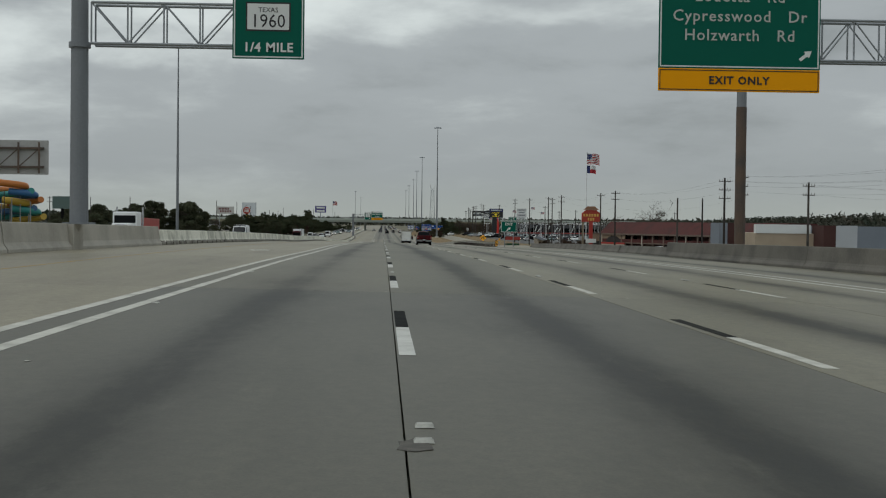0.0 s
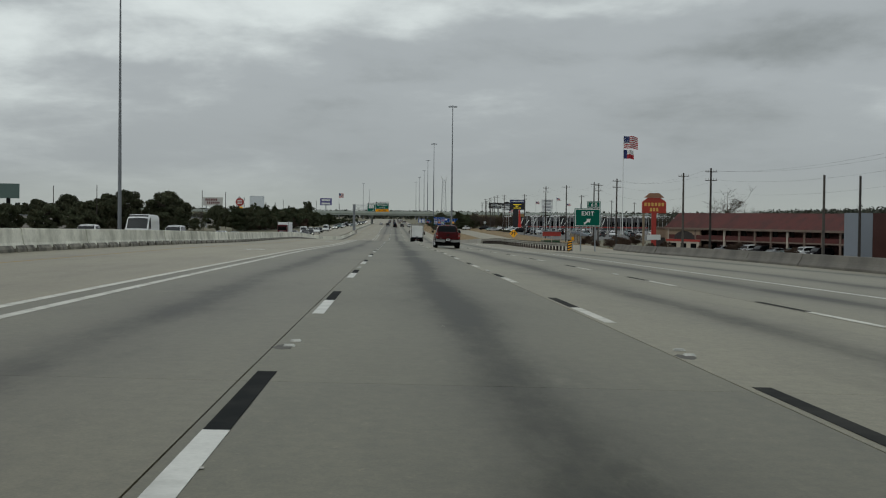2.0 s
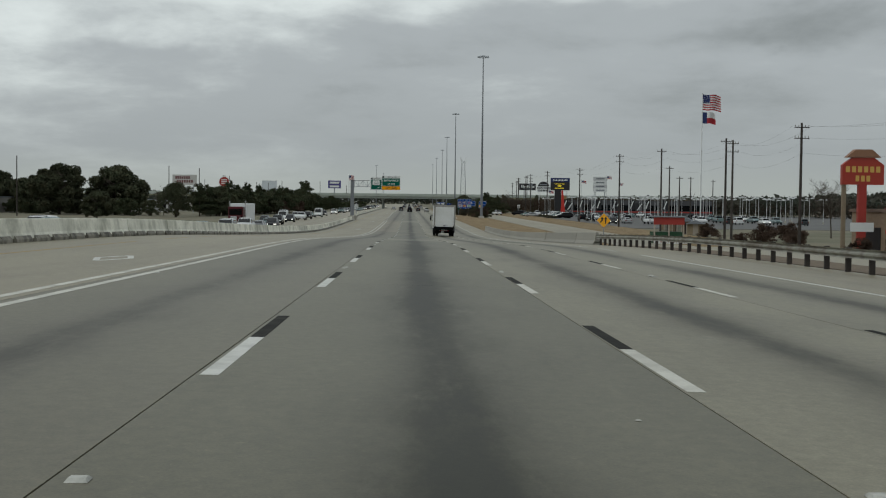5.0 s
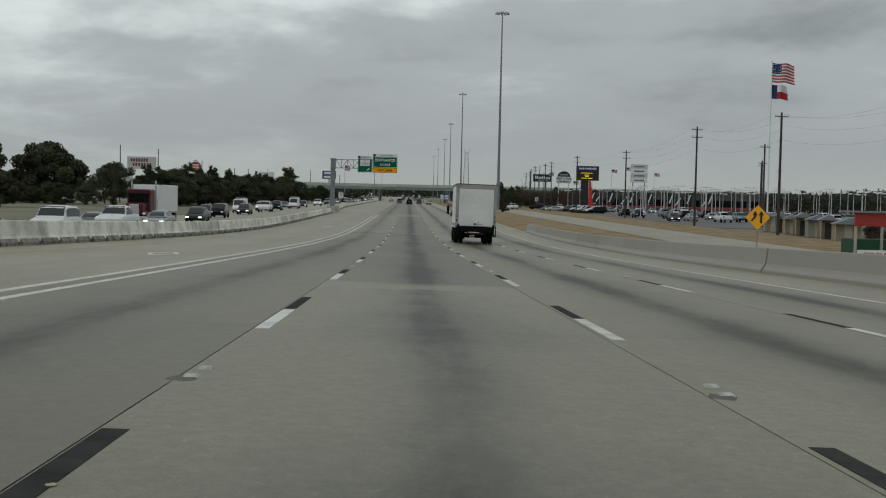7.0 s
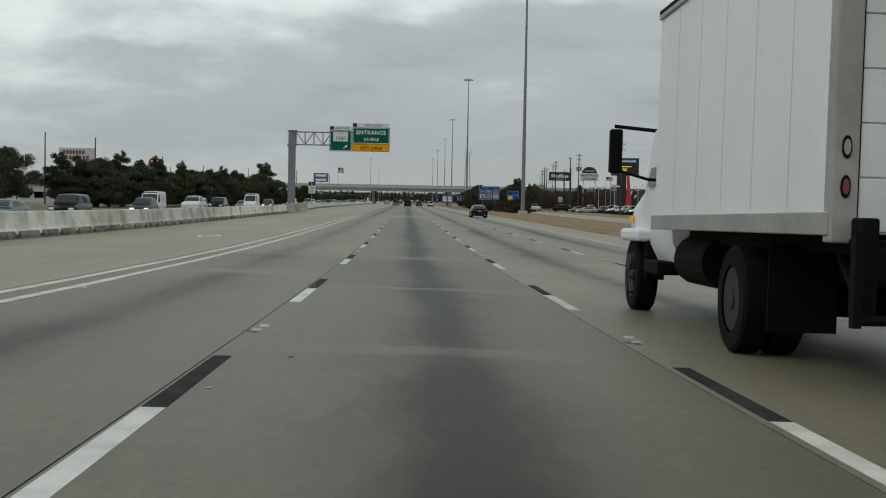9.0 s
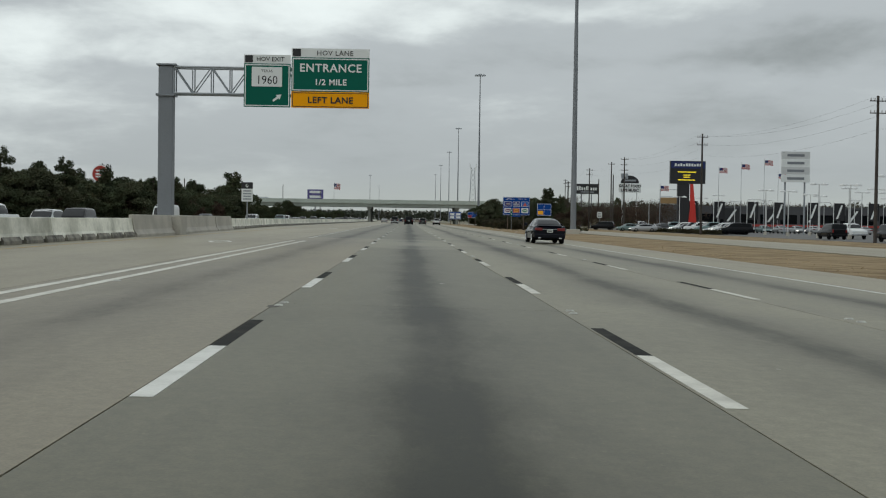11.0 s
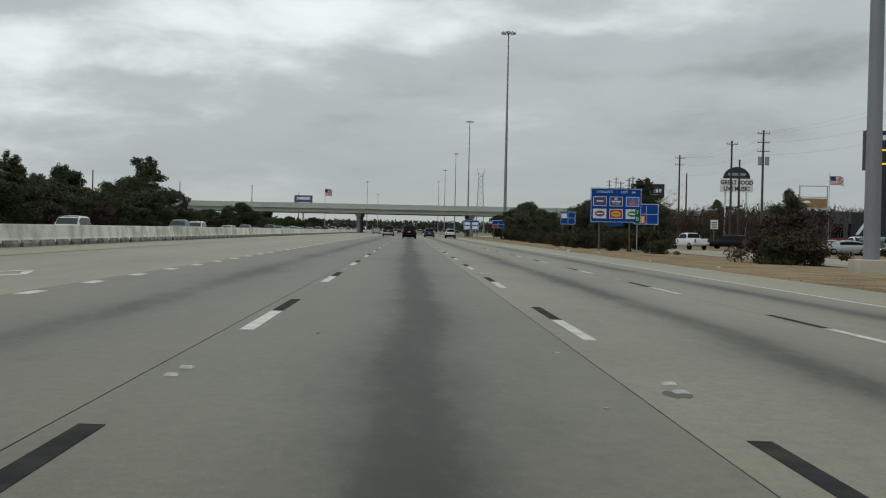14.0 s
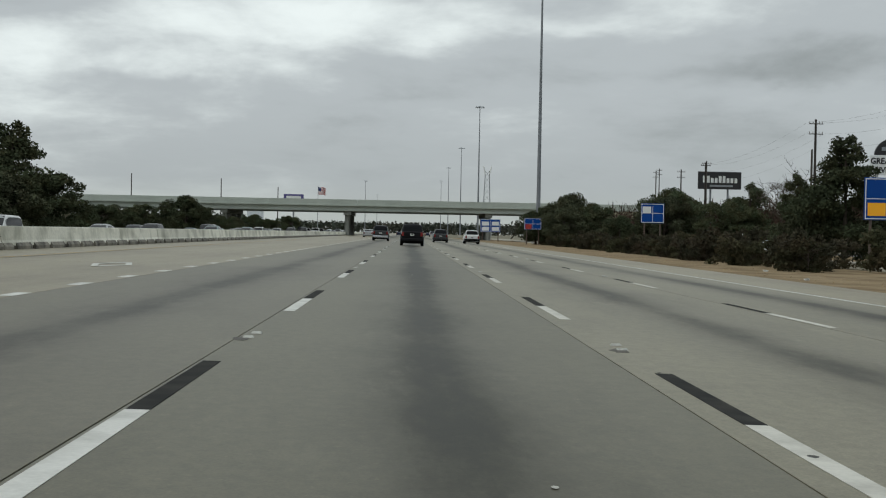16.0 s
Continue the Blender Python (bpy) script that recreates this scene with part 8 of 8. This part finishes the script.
# the first, the office tower, has distance haze mixed into its wall colour
for k, (x, y, w_, d_, h_, c) in enumerate(((-482, 4300, 46, 30, 66, (0.62, 0.66, 0.70)), (-120, 640, 34, 14, 4.2, (0.5, 0.5, 0.5)), (-150, 560, 26, 14, 4.6, (0.36, 0.34, 0.32)), (-96, 690, 16, 10, 3.6, (0.45, 0.43, 0.4)), (-230, 1000, 40, 20, 8, (0.5, 0.48, 0.45)), (180, 700, 50, 20, 7, (0.42, 0.36, 0.3)), (150, 380, 40, 18, 6, (0.4, 0.33, 0.28)), (120, 300, 30, 18, 5.5, (0.3, 0.12, 0.09)))):
    t = thing("distant_building", "far office tower paled by painted haze" if k == 0 else "low flat-roofed commercial building", "building", "distant buildings", pose(x, y, LOW))
    part("wall", box(B(), 0, w_, 0, d_, 0, h_), material(f"distant_wall_{k}", c, 0.85, vary=0.08, scale=0.2, fine=3), t)
    part("parapet", box(B(), -0.15, w_ + 0.15, -0.15, d_ + 0.15, h_, h_ + 0.4), MASTGREY, t)
    nn = int(w_ // 4)
    for i in range(nn):
        for fl in range(max(1, min(6, int(h_ // 4.2)))):
            part("window", box(B(), 1 + 4 * i, 3.4 + 4 * i, -0.05, -0.005, 1.2 + 4.2 * fl, 2.8 + 4.2 * fl), GLASS, t)

# lattice radio tower beyond the bridge
tw = thing("radio_tower", "slim steel lattice radio tower with antennas", "tower", m=pose(56, 1437, LOW))
for sx, sy in ((-1, -1), (1, -1), (1, 1), (-1, 1)):
    part("leg", rod(B(), (sx * 3.2, sy * 3.2, 0), (sx * 1.4, sy * 1.4, 46), 0.22, 0.16, 6), GALV, tw)
for k in range(11):
    z0_, z1_ = 4.2 * k, 4.2 * (k + 1)
    w0, w1 = 3.2 - 1.8 * z0_ / 46, 3.2 - 1.8 * z1_ / 46
    for sx in (-1, 1):
        part("brace", rod(B(), (sx * w0, -w0, z0_), (-sx * w1, -w1, z1_), 0.11, None, 5), GALV, tw)
for sx in (-1, 1):
    part("antenna", rod(B(), (sx * 1.6, -1.6, 44), (sx * 2.8, -1.6, 49.5), 0.5, 0.35, 8), SIGNWHITE, tw)

# ---- vehicles beside the frontage road and on the lots ----
park = [(3, 33.6, 627, 14, onc), (5, 43.0, 646, 72, onc), (0, 33, 690, 180, onc), (1, 32.5, 662, 180, onc), (3, 30, 660, 180, onc), (4, 44, 606, 90, onc), (1, 44, 620, 90, onc)]
for n, x, y, a, src in park:
    copy_thing(src[n], pose(x, y, land(x, y) + 0.11 if x < 34.6 else LOW + 0.08, 0, 0, a))
for k in range(33):
    x, y = 50 + (k % 11) * 4.6 + rt.uniform(-0.3, 0.3), 470 + (k // 11) * 27 + (k % 2) * 7
    copy_thing(onc[(5, 2, 3, 4, 7, 2, 0, 5)[rt.randrange(8)]], pose(x, y, LOW + 0.075, 0, 0, rt.choice((0, 180)) + rt.uniform(-4, 4)))
for k in range(20):
    x, y = 49 + (k % 13) * 3.1, 612 + (k // 13) * 22 + rt.uniform(-0.4, 0.4)
    if not (52 < x < 60 and y < 630):
        copy_thing(onc[(0, 5, 4, 2, 3, 1)[rt.randrange(6)]], pose(x, y, LOW + 0.075, 0, 0, rt.choice((0, 180))))
for k in range(8):
    copy_thing(onc[(4, 1, 0, 5)[k % 4]], pose(60 + 1.4 * k + 0.3, 292 - 3.2 * k, LOW + 0.075, 0, 0, -64 + 180))

# thickets and shrubs before the motel and along the far edge of the frontage road
for k, (x, y, s) in enumerate(((51.5, 299, 0.5), (55.5, 286, 0.45), (58, 276, 0.6), (63, 262, 0.5), (49.5, 304, 0.4), (48, 322, 0.55), (46.5, 331, 0.45), (50, 341, 0.6), (44.5, 352, 0.4), (47.5, 364, 0.5), (43.5, 330, 0.35), (56, 352, 0.6))):
    c = copy_thing(brown, pose(x, y, LOW, 0, 0, 41 * k))
    c.scale = (s, s, s * 0.9)

# hedge and front rows of the dealer's lot
for k in range(14):
    y = 566 + 5.6 * k
    c = copy_thing(shrubs[(1, 2)[k % 2]], pose(47.3 + 0.3 * (k % 3), y, LOW, 0, 0, 57 * k))
    c.scale = (0.62, 1.1, 0.34)
for k in range(13):
    copy_thing(onc[(5, 2, 0, 4, 7, 5, 3, 2)[k % 8]], pose(51.2 + 0.15 * (k % 3), 570 + 3.6 * k, LOW + 0.075, 0, 0, 90 + 3 * (k % 3)))
BANNER = material("banner_black", (0.012, 0.012, 0.014), 0.7, vary=0.1)
for k in range(7):
    bn = thing("lot_banner", "black banner with a white diagonal on a white post", "banner", "lot banners", pose(58 + 6.2 * k, 634 + 2.5 * (k % 2), LOW + 0.05))
    part("post", rod(B(), (0, 0, 0), (0, 0, 6.6), 0.07, None, 8), SIGNWHITE, bn)
    pn = part("panel", box(B(), 0.08, 2.3, -0.03, 0.03, 2.6, 6.2), BANNER, bn)
    part("diagonal", prism(B(), [(0.5, 3.0), (0.9, 3.0), (1.9, 5.8), (1.5, 5.8)], -0.045, -0.031), SIGNWHITE, pn)
